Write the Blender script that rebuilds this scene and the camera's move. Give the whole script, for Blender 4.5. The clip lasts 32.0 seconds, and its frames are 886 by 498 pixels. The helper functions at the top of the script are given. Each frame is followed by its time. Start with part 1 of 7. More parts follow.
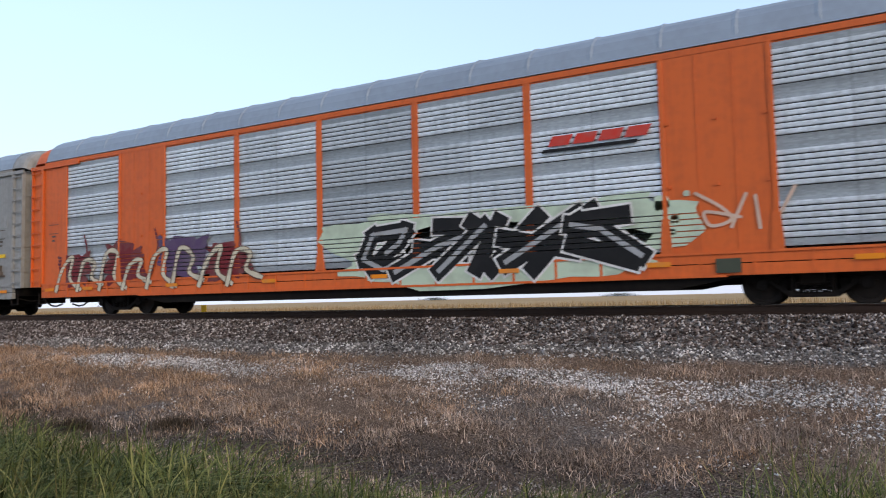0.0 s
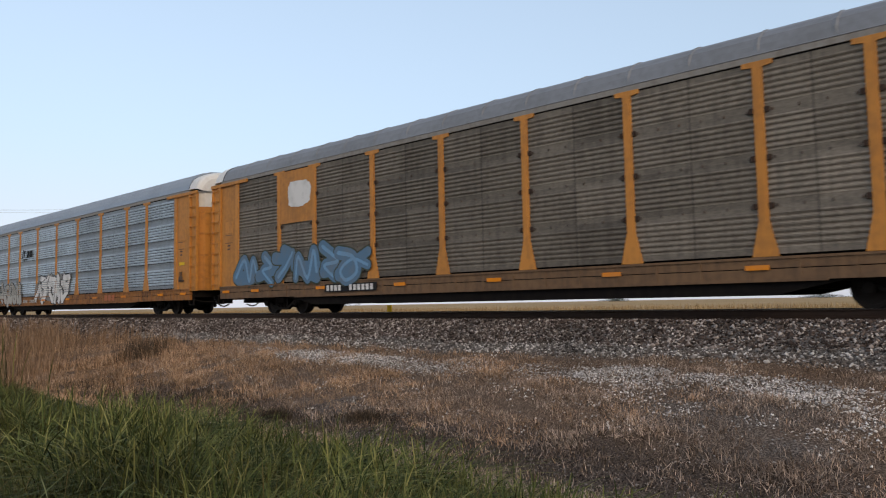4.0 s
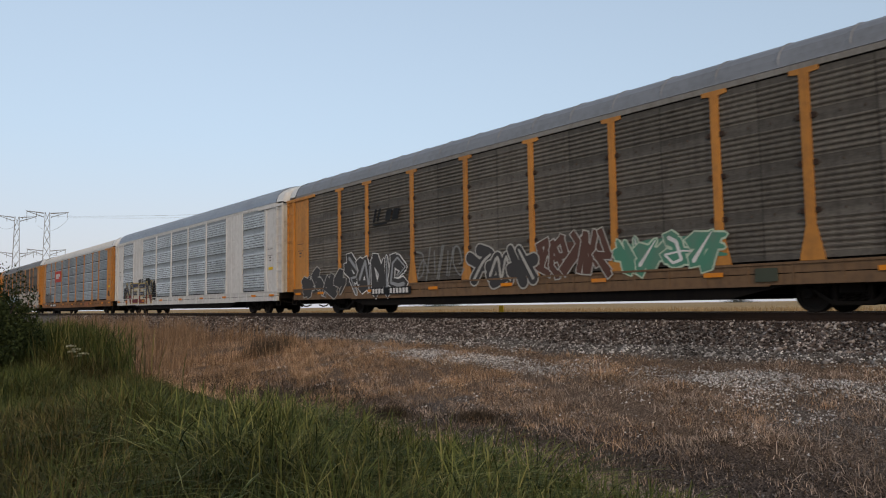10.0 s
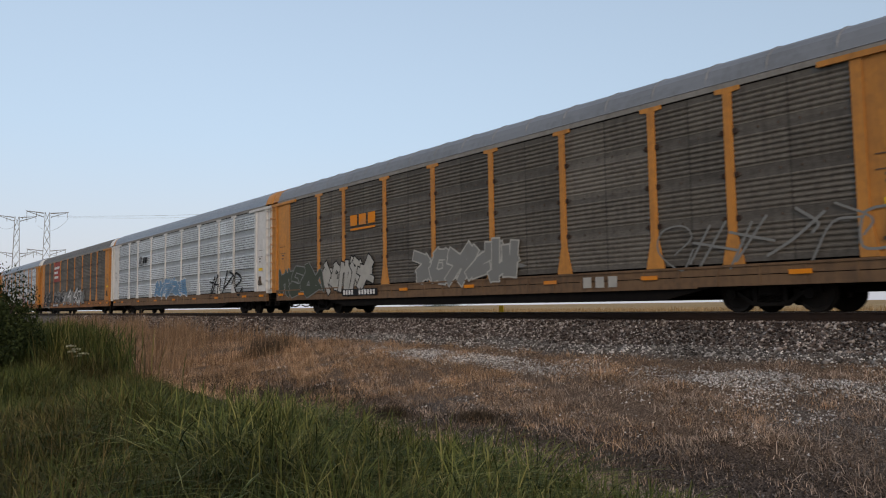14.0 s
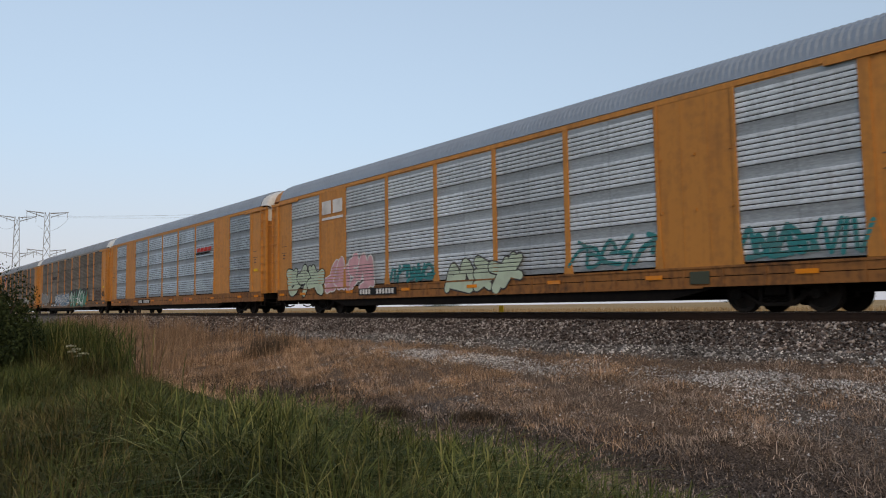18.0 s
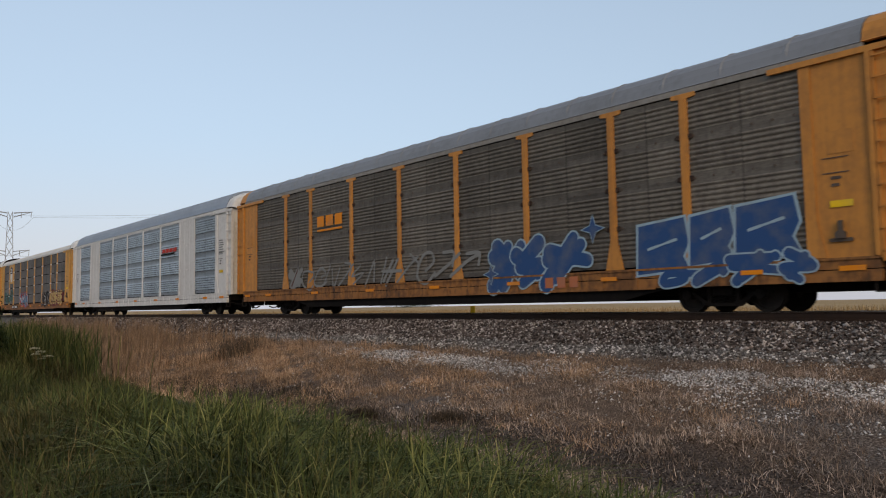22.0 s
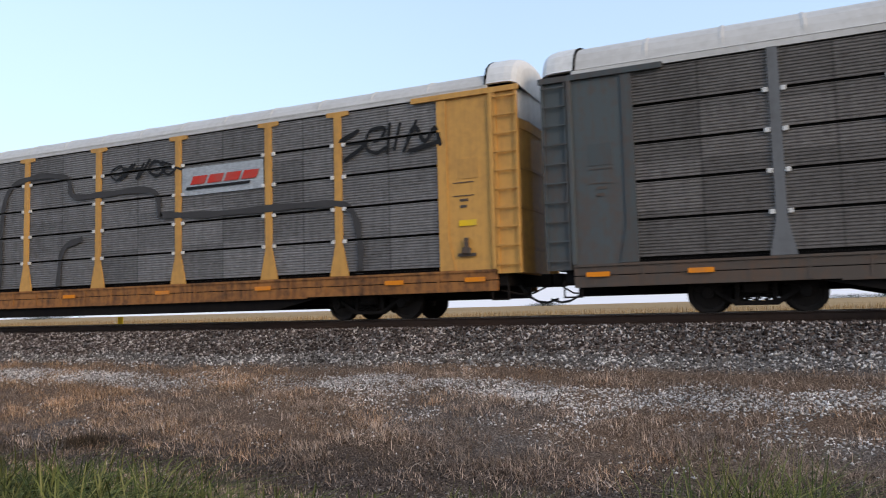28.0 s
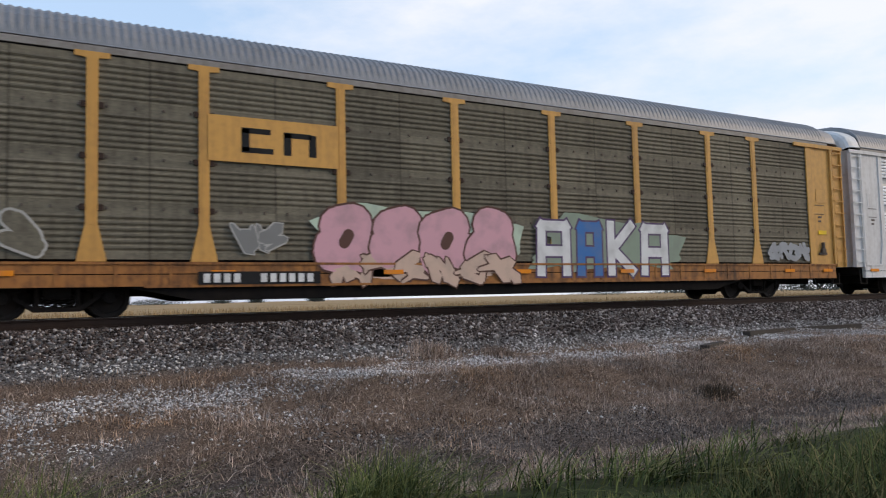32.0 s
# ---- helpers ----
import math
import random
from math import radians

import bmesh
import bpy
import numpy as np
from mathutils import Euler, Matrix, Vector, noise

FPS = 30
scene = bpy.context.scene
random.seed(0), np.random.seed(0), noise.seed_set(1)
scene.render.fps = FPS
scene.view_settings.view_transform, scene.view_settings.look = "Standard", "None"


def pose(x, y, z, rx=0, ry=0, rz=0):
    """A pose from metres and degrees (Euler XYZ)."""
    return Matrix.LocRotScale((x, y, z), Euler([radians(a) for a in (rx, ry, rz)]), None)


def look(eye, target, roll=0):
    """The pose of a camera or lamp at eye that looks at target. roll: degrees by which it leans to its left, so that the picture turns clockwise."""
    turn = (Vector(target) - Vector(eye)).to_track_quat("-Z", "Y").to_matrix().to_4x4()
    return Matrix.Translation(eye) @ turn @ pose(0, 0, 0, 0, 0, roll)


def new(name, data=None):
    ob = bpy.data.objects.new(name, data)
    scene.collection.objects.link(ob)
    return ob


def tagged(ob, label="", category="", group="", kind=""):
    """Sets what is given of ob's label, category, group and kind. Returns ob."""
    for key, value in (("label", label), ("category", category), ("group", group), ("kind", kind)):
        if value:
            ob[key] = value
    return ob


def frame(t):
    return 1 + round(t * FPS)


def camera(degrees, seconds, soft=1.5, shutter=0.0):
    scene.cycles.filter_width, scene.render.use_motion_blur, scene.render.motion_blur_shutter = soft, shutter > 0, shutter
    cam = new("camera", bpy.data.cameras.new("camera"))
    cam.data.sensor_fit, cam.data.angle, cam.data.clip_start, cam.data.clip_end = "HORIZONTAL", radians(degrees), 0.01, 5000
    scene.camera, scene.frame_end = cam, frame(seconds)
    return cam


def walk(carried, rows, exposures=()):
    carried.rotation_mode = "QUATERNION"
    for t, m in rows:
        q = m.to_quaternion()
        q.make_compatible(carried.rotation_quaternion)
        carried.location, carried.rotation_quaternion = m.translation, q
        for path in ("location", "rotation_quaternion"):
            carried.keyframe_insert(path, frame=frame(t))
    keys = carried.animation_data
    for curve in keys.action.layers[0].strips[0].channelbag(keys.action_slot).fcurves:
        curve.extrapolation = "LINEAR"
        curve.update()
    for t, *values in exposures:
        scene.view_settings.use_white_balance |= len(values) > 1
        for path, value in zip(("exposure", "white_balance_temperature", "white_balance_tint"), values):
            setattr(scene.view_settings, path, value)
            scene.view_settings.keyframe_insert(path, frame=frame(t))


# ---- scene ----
# World: x runs along the track in the train's direction, y from the viewer to the track, z = 0 at the rail's top.
cam = camera(61.81, 32.0, 1.1, 0.06)
EYE = (0.0, 0.0, 0.25)
TURNS = [  # seconds, heading, tilt, lean
    (0.0, 29.40, 3.89, 1.25),
    (0.5, 32.46, 3.92, 1.26),
    (1.0, 35.40, 4.07, 1.21),
    (1.5, 37.40, 4.11, 1.24),
    (2.0, 39.70, 4.11, 1.15),
    (2.5, 41.57, 4.16, 1.07),
    (4.5, 44.69, 4.28, 1.01),
    (5.0, 47.90, 4.31, 0.91),
    (5.5, 49.24, 4.39, 0.79),
    (6.0, 50.64, 4.43, 0.78),
    (6.5, 51.14, 4.48, 0.82),
    (7.0, 51.25, 4.42, 0.76),
    (7.5, 51.26, 4.39, 0.75),
    (8.0, 51.33, 4.42, 0.84),
    (8.5, 51.75, 4.38, 0.81),
    (21.0, 51.75, 4.38, 0.81),
    (21.5, 51.49, 4.41, 0.89),
    (22.0, 49.56, 4.40, 0.93),
    (22.5, 49.43, 4.40, 0.94),
    (23.0, 49.48, 4.44, 0.93),
    (23.5, 49.45, 4.47, 0.97),
    (24.0, 48.89, 4.50, 0.92),
    (24.5, 47.34, 4.41, 1.02),
    (26.5, 37.38, 4.59, 1.23),
    (27.0, 33.11, 4.46, 1.33),
    (27.5, 28.03, 4.43, 1.44),
    (28.0, 23.80, 4.54, 1.51),
    (28.5, 21.48, 4.53, 1.53),
    (29.0, 14.43, 4.46, 1.58),
    (29.5, 5.37, 4.17, 1.62),
    (30.0, -1.01, 4.38, 1.58),
    (30.5, -7.95, 4.35, 1.54),
    (31.0, -15.29, 4.16, 1.61),
    (31.5, -23.13, 3.89, 1.48),
    (32.0, -29.62, 3.73, 1.34),
]
walk(cam, [(t, pose(*EYE, 90 + tilt, lean, heading)) for t, heading, tilt, lean in TURNS],
     exposures=[(t, stops, kelvin, 12) for t, stops, kelvin in (
         (0.0, 0.64, 6650), (1.0, 0.48, 6850), (2.0, 0.36, 7350), (2.5, 0.33, 7350), (5.0, 0.18, 7250), (6.5, 0.02, 7350), (7.5, 0.0, 7300), (8.3, -0.08, 7000),
         (9.6, 0.02, 7500), (10.3, 0.0, 7400), (11.4, -0.12, 6750), (12.0, -0.06, 6950), (13.0, -0.02, 7150), (14.0, 0.0, 7400), (17.0, 0.0, 7350), (20.0, 0.0, 7450),
         (22.0, -0.01, 7400), (24.0, -0.06, 7000), (26.5, 0.14, 6700), (27.0, 0.22, 6600), (28.0, 0.56, 6800), (29.0, 0.66, 6850), (30.0, 0.8, 6800), (31.0, 0.6, 6750), (32.0, 0.42, 6750))])

# ---- light ----
SUN_EL, SUN_AZ = 24.0, 118.0   # degrees; azimuth clockwise from +y
world = bpy.data.worlds.new("world")
scene.world = world
world.use_nodes = True
wn, wl = world.node_tree.nodes, world.node_tree.links
sky = wn.new("ShaderNodeTexSky")
sky.sky_type, sky.sun_disc = "NISHITA", False
sky.sun_elevation, sky.sun_rotation = radians(SUN_EL), radians(SUN_AZ)
sky.air_density, sky.dust_density, sky.ozone_density = 1.0, 1.3, 1.4
wc = wn.new("ShaderNodeTexCoord")
wsep = wn.new("ShaderNodeSeparateXYZ")
wl.new(wc.outputs["Generated"], wsep.inputs[0])
# cloud bank over the right-hand part of the sky, thin veil elsewhere
wmap = wn.new("ShaderNodeMapping")
wmap.inputs["Scale"].default_value = (1.0, 1.0, 2.6)
wl.new(wc.outputs["Generated"], wmap.inputs[0])
wnz = wn.new("ShaderNodeTexNoise")
wnz.inputs["Scale"].default_value, wnz.inputs["Detail"].default_value, wnz.inputs["Roughness"].default_value = 2.7, 7.0, 0.6
wl.new(wmap.outputs[0], wnz.inputs["Vector"])
wadd = wn.new("ShaderNodeMath")
wadd.operation = "MULTIPLY_ADD"
wl.new(wsep.outputs["X"], wadd.inputs[0])
wadd.inputs[1].default_value = 0.46
wl.new(wnz.outputs["Fac"], wadd.inputs[2])
wramp = wn.new("ShaderNodeValToRGB")
wramp.color_ramp.elements[0].position, wramp.color_ramp.elements[1].position = 0.57, 0.86
wramp.color_ramp.elements[0].color, wramp.color_ramp.elements[1].color = (0.05, 0.05, 0.05, 1), (0.9, 0.9, 0.9, 1)
wl.new(wadd.outputs[0], wramp.inputs[0])
wmix = wn.new("ShaderNodeMixRGB")
wmix.inputs["Color2"].default_value = (3.9, 4.1, 4.5, 1)
# pale veil of haze: lavender at the horizon, light blue above, thinner overhead
wrise = wn.new("ShaderNodeMapRange")
wrise.interpolation_type = "SMOOTHSTEP"
wrise.inputs["From Min"].default_value, wrise.inputs["From Max"].default_value = 0.0, 0.24
wl.new(wsep.outputs["Z"], wrise.inputs["Value"])
wtone = wn.new("ShaderNodeMixRGB")
wtone.inputs["Color1"].default_value, wtone.inputs["Color2"].default_value = (3.25, 3.6, 4.45, 1), (2.75, 3.9, 5.45, 1)
wl.new(wrise.outputs[0], wtone.inputs["Fac"])
whz = wn.new("ShaderNodeMapRange")
whz.inputs["From Min"].default_value, whz.inputs["From Max"].default_value = 0.0, 1.0
whz.inputs["To Min"].default_value, whz.inputs["To Max"].default_value = 0.95, 0.15
wl.new(wsep.outputs["Z"], whz.inputs["Value"])
wmx2 = wn.new("ShaderNodeMixRGB")
wl.new(whz.outputs[0], wmx2.inputs["Fac"])
wl.new(sky.outputs[0], wmx2.inputs["Color1"])
wside = wn.new("ShaderNodeMapRange")        # the veil is brightest low in the east, down the track
wside.inputs["From Min"].default_value, wside.inputs["From Max"].default_value = -0.9, -0.3
wside.inputs["To Min"].default_value, wside.inputs["To Max"].default_value = 1.0, 0.84
wl.new(wsep.outputs["X"], wside.inputs["Value"])
wdim = wn.new("ShaderNodeVectorMath")
wdim.operation = "SCALE"
wl.new(wtone.outputs[0], wdim.inputs[0])
wl.new(wside.outputs[0], wdim.inputs["Scale"])
wl.new(wdim.outputs[0], wmx2.inputs["Color2"])
wl.new(wramp.outputs[0], wmix.inputs["Fac"])
wl.new(wmx2.outputs[0], wmix.inputs["Color1"])
wl.new(wmix.outputs[0], wn["Background"].inputs["Color"])
wn["Background"].inputs["Strength"].default_value = 0.178

sun = new("sun", bpy.data.lights.new("sun", "SUN"))
sun.data.energy, sun.data.angle, sun.data.color = 0.95, radians(16), (1.0, 0.80, 0.58)
az, el = radians(SUN_AZ), radians(SUN_EL)
sun.matrix_world = look((0, 0, 30), (-math.sin(az) * math.cos(el), -math.cos(az) * math.cos(el), 30 - math.sin(el)))


# ---- materials ----
def node_mat(name):
    m = bpy.data.materials.new(name)
    m.use_nodes = True
    return m, m.node_tree.nodes, m.node_tree.links, m.node_tree.nodes["Principled BSDF"]


def surface(name, colour, dirt=(0.05, 0.04, 0.03), amount=0.4, rough=0.6, metal=0.0, scale=(1, 1, 1), grain=6.0, bump=0.15, spread=0.0, streak=0.5, gloss=0.35, blocks=0.0):
    """Paint or metal with stains of two sizes, streaks that run down, and a tone that differs from piece to piece."""
    m, n, l, p = node_mat(name)
    co = n.new("ShaderNodeTexCoord")
    mp = n.new("ShaderNodeMapping")
    mp.inputs["Scale"].default_value = scale
    info = n.new("ShaderNodeObjectInfo")
    vm = n.new("ShaderNodeVectorMath")
    vm.operation = "MULTIPLY_ADD"
    vm.inputs[1].default_value = (31, 17, 11)
    l.new(info.outputs["Random"], vm.inputs[0])
    l.new(co.outputs["Object"], vm.inputs[2])
    l.new(vm.outputs[0], mp.inputs[0])
    big = n.new("ShaderNodeTexNoise")
    big.inputs["Scale"].default_value, big.inputs["Detail"].default_value = 0.55, 5
    l.new(mp.outputs[0], big.inputs["Vector"])
    st = n.new("ShaderNodeMapping")
    st.inputs["Scale"].default_value = (5.0, 5.0, 0.35)
    l.new(vm.outputs[0], st.inputs[0])
    run = n.new("ShaderNodeTexNoise")
    run.inputs["Scale"].default_value, run.inputs["Detail"].default_value = 1.6, 4
    l.new(st.outputs[0], run.inputs["Vector"])
    fine = n.new("ShaderNodeTexNoise")
    fine.inputs["Scale"].default_value, fine.inputs["Detail"].default_value = grain, 6
    l.new(mp.outputs[0], fine.inputs["Vector"])
    mixn = n.new("ShaderNodeMixRGB")
    mixn.inputs["Fac"].default_value = streak
    l.new(big.outputs["Fac"], mixn.inputs["Color1"])
    l.new(run.outputs["Fac"], mixn.inputs["Color2"])
    ov = n.new("ShaderNodeMixRGB")
    ov.blend_type = "OVERLAY"
    ov.inputs["Fac"].default_value = 0.6
    l.new(mixn.outputs[0], ov.inputs["Color1"])
    l.new(fine.outputs["Fac"], ov.inputs["Color2"])
    rp = n.new("ShaderNodeValToRGB")
    rp.color_ramp.elements[0].position, rp.color_ramp.elements[1].position = 0.42, 0.72
    rp.color_ramp.elements[0].color, rp.color_ramp.elements[1].color = (0, 0, 0, 1), (amount, amount, amount, 1)
    l.new(ov.outputs[0], rp.inputs[0])
    mx = n.new("ShaderNodeMixRGB")
    mx.inputs["Color1"].default_value, mx.inputs["Color2"].default_value = (*colour, 1), (*dirt, 1)
    l.new(rp.outputs[0], mx.inputs["Fac"])
    hs = n.new("ShaderNodeHueSaturation")
    mr = n.new("ShaderNodeMapRange")
    mr.inputs["To Min"].default_value, mr.inputs["To Max"].default_value = 1 - spread, 1 + spread
    l.new(info.outputs["Random"], mr.inputs["Value"])
    l.new(mr.outputs[0], hs.inputs["Value"])
    l.new(mx.outputs[0], hs.inputs["Color"])
    tint = hs.outputs[0]
    if blocks:               # single sheets of a side differ in tone, with a seam between them
        sn = n.new("ShaderNodeVectorMath")
        sn.operation = "SNAP"
        sn.inputs[1].default_value = (1.48, 9.0, 0.975)
        l.new(co.outputs["Object"], sn.inputs[0])
        off = n.new("ShaderNodeVectorMath")
        off.operation = "MULTIPLY_ADD"
        off.inputs[1].default_value = (97, 53, 71)
        l.new(info.outputs["Random"], off.inputs[0])
        l.new(sn.outputs[0], off.inputs[2])
        wn_ = n.new("ShaderNodeTexWhiteNoise")
        l.new(off.outputs[0], wn_.inputs["Vector"])
        br = n.new("ShaderNodeMapRange")
        br.inputs["To Min"].default_value, br.inputs["To Max"].default_value = 1 - blocks, 1 + blocks
        l.new(wn_.outputs["Value"], br.inputs["Value"])
        sx = n.new("ShaderNodeSeparateXYZ")
        l.new(co.outputs["Object"], sx.inputs[0])
        ab = n.new("ShaderNodeMath")
        ab.operation = "ABSOLUTE"
        l.new(sx.outputs["X"], ab.inputs[0])
        seam = n.new("ShaderNodeMapRange")
        seam.inputs["From Min"].default_value, seam.inputs["From Max"].default_value = 0.012, 0.03
        seam.inputs["To Min"].default_value = 1 - 2 * blocks
        l.new(ab.outputs[0], seam.inputs["Value"])
        mu = n.new("ShaderNodeMath")
        mu.operation = "MULTIPLY"
        l.new(br.outputs[0], mu.inputs[0])
        l.new(seam.outputs[0], mu.inputs[1])
        pf = n.new("ShaderNodeVectorMath")          # rows of small perforations, clogged here and there
        pf.operation = "SNAP"
        pf.inputs[1].default_value = (0.085, 9.0, 0.027)
        l.new(co.outputs["Object"], pf.inputs[0])
        pw = n.new("ShaderNodeTexWhiteNoise")
        l.new(pf.outputs[0], pw.inputs["Vector"])
        pm = n.new("ShaderNodeMapRange")
        pm.inputs["To Min"].default_value, pm.inputs["To Max"].default_value = 0.86, 1.10
        l.new(pw.outputs["Value"], pm.inputs["Value"])
        m2 = n.new("ShaderNodeMath")
        m2.operation = "MULTIPLY"
        l.new(mu.outputs[0], m2.inputs[0])
        l.new(pm.outputs[0], m2.inputs[1])
        mu = m2
        hb = n.new("ShaderNodeHueSaturation")
        l.new(mu.outputs[0], hb.inputs["Value"])
        l.new(tint, hb.inputs["Color"])
        tint = hb.outputs[0]
    l.new(tint, p.inputs["Base Color"])
    p.inputs["Roughness"].default_value, p.inputs["Metallic"].default_value = rough, metal
    p.inputs["Specular IOR Level"].default_value = gloss
    bp = n.new("ShaderNodeBump")
    bp.inputs["Strength"].default_value, bp.inputs["Distance"].default_value = bump, 0.01
    l.new(fine.outputs["Fac"], bp.inputs["Height"])
    l.new(bp.outputs[0], p.inputs["Normal"])
    return m


def paint(name, colour, rough=0.55, worn=0.25, under=(0.2, 0.19, 0.17)):
    """Sprayed or stencilled paint, thin in places."""
    m, n, l, p = node_mat(name)
    co = n.new("ShaderNodeTexCoord")
    nz = n.new("ShaderNodeTexNoise")
    nz.inputs["Scale"].default_value, nz.inputs["Detail"].default_value = 2.4, 6
    l.new(co.outputs["Object"], nz.inputs["Vector"])
    rp = n.new("ShaderNodeValToRGB")
    rp.color_ramp.elements[0].position, rp.color_ramp.elements[1].position = 0.45, 0.75
    rp.color_ramp.elements[0].color, rp.color_ramp.elements[1].color = (0, 0, 0, 1), (worn, worn, worn, 1)
    l.new(nz.outputs["Fac"], rp.inputs[0])
    mx = n.new("ShaderNodeMixRGB")
    mx.inputs["Color1"].default_value, mx.inputs["Color2"].default_value = (*colour, 1), (*under, 1)
    l.new(rp.outputs[0], mx.inputs["Fac"])
    l.new(mx.outputs[0], p.inputs["Base Color"])
    p.inputs["Roughness"].default_value = rough
    p.inputs["Specular IOR Level"].default_value = 0.2
    return m


def scatter_mat(name, colours, rough=0.9, trans=0.0):
    """A colour for each loose piece, out of a few."""
    m, n, l, p = node_mat(name)
    g = n.new("ShaderNodeNewGeometry")
    rp = n.new("ShaderNodeValToRGB")
    rp.color_ramp.interpolation = "LINEAR"
    while len(rp.color_ramp.elements) < len(colours):
        rp.color_ramp.elements.new(0.5)
    for i, c in enumerate(colours):
        rp.color_ramp.elements[i].position = i / (len(colours) - 1)
        rp.color_ramp.elements[i].color = (*c, 1)
    l.new(g.outputs["Random Per Island"], rp.inputs[0])
    co = n.new("ShaderNodeTexCoord")
    nz = n.new("ShaderNodeTexNoise")
    nz.inputs["Scale"].default_value, nz.inputs["Detail"].default_value = 0.6, 4
    l.new(co.outputs["Object"], nz.inputs["Vector"])
    hs = n.new("ShaderNodeHueSaturation")
    mr = n.new("ShaderNodeMapRange")
    mr.inputs["From Min"].default_value, mr.inputs["From Max"].default_value = 0.3, 0.7
    mr.inputs["To Min"].default_value, mr.inputs["To Max"].default_value = 0.65, 1.35
    l.new(nz.outputs["Fac"], mr.inputs["Value"])
    l.new(mr.outputs[0], hs.inputs["Value"])
    l.new(rp.outputs[0], hs.inputs["Color"])
    l.new(hs.outputs[0], p.inputs["Base Color"])
    p.inputs["Roughness"].default_value = rough
    p.inputs["Specular IOR Level"].default_value = 0.2
    return m


M = {}
# panels: galvanised steel, bare or stained brown by brake dust
M["silver"] = surface("galvanised_panel", (0.60, 0.645, 0.68), (0.31, 0.345, 0.37), 0.55, 0.55, 0.2, spread=0.20, blocks=0.09)
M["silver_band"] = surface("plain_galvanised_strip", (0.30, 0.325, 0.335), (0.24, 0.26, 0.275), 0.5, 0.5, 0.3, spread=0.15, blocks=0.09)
M["silver_blue"] = surface("bluish_galvanised_panel", (0.45, 0.53, 0.60), (0.19, 0.225, 0.25), 0.6, 0.55, 0.2, spread=0.20, blocks=0.09)
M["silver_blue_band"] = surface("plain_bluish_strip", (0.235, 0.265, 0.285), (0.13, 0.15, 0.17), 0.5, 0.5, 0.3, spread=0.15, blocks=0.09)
M["silver_pale"] = surface("pale_galvanised_panel", (0.66, 0.695, 0.72), (0.36, 0.38, 0.385), 0.5, 0.55, 0.15, spread=0.14, blocks=0.09)
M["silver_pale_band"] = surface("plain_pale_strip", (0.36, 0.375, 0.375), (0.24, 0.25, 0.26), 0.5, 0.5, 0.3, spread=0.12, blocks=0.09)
M["silver_dull"] = surface("dull_galvanised_panel", (0.43, 0.455, 0.475), (0.21, 0.225, 0.24), 0.6, 0.6, 0.15, spread=0.38, blocks=0.08)
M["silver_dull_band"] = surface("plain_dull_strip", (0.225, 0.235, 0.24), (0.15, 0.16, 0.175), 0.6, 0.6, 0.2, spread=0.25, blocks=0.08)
M["brown"] = surface("brown_stained_panel", (0.158, 0.138, 0.115), (0.068, 0.058, 0.05), 0.7, 0.75, 0.1, spread=0.18, blocks=0.2)
M["brown_band"] = surface("brown_stained_strip", (0.118, 0.104, 0.088), (0.058, 0.048, 0.041), 0.7, 0.75, 0.1, spread=0.18, blocks=0.2)
M["taupe"] = surface("taupe_stained_panel", (0.195, 0.168, 0.136), (0.092, 0.076, 0.062), 0.7, 0.75, 0.1, spread=0.18, blocks=0.2)
M["taupe_band"] = surface("taupe_stained_strip", (0.165, 0.142, 0.115), (0.07, 0.061, 0.053), 0.7, 0.75, 0.1, spread=0.18, blocks=0.2)
M["steel_blue"] = surface("blue_grey_sheet", (0.36, 0.41, 0.44), (0.16, 0.185, 0.20), 0.65, 0.6, 0.2, spread=0.20, blocks=0.09)
M["rib_brown"] = surface("ribbed_brown_panel", (0.165, 0.128, 0.104), (0.055, 0.033, 0.027), 0.6, 0.75, 0.1, spread=0.22, blocks=0.2)
M["rib_grey"] = surface("ribbed_grey_panel", (0.235, 0.226, 0.222), (0.10, 0.092, 0.088), 0.6, 0.7, 0.15, spread=0.18, blocks=0.2)
M["rib_dark"] = surface("ribbed_dark_panel", (0.19, 0.174, 0.163), (0.085, 0.076, 0.071), 0.6, 0.75, 0.1, spread=0.25, blocks=0.2)
M["cn_grey"] = surface("warm_grey_sheet", (0.37, 0.325, 0.275), (0.22, 0.182, 0.15), 0.5, 0.65, 0.0, spread=0.08)
M["olive_sheet"] = surface("olive_brown_sheet", (0.165, 0.145, 0.103), (0.07, 0.06, 0.045), 0.65, 0.75, 0.1, spread=0.15, blocks=0.2)
M["cn_post"] = surface("pale_warm_grey_rib", (0.50, 0.43, 0.355), (0.28, 0.22, 0.175), 0.45, 0.65, spread=0.06)
# paint of frames and posts
M["yellow"] = surface("weathered_yellow_paint", (0.56, 0.232, 0.046), (0.20, 0.09, 0.035), 0.5, 0.6, spread=0.08)
M["tan"] = surface("faded_orange_brown_paint", (0.50, 0.205, 0.060), (0.17, 0.075, 0.03), 0.5, 0.6, spread=0.08)
M["ochre"] = surface("ochre_paint", (0.62, 0.325, 0.080), (0.24, 0.12, 0.05), 0.4, 0.6, spread=0.06)
M["orange"] = surface("orange_paint", (0.66, 0.125, 0.020), (0.28, 0.06, 0.02), 0.35, 0.55, spread=0.05)
M["white"] = surface("white_paint", (0.69, 0.67, 0.645), (0.34, 0.30, 0.26), 0.4, 0.6, spread=0.05)
M["grey"] = surface("grey_paint", (0.30, 0.30, 0.29), (0.15, 0.14, 0.13), 0.45, 0.6, spread=0.06)
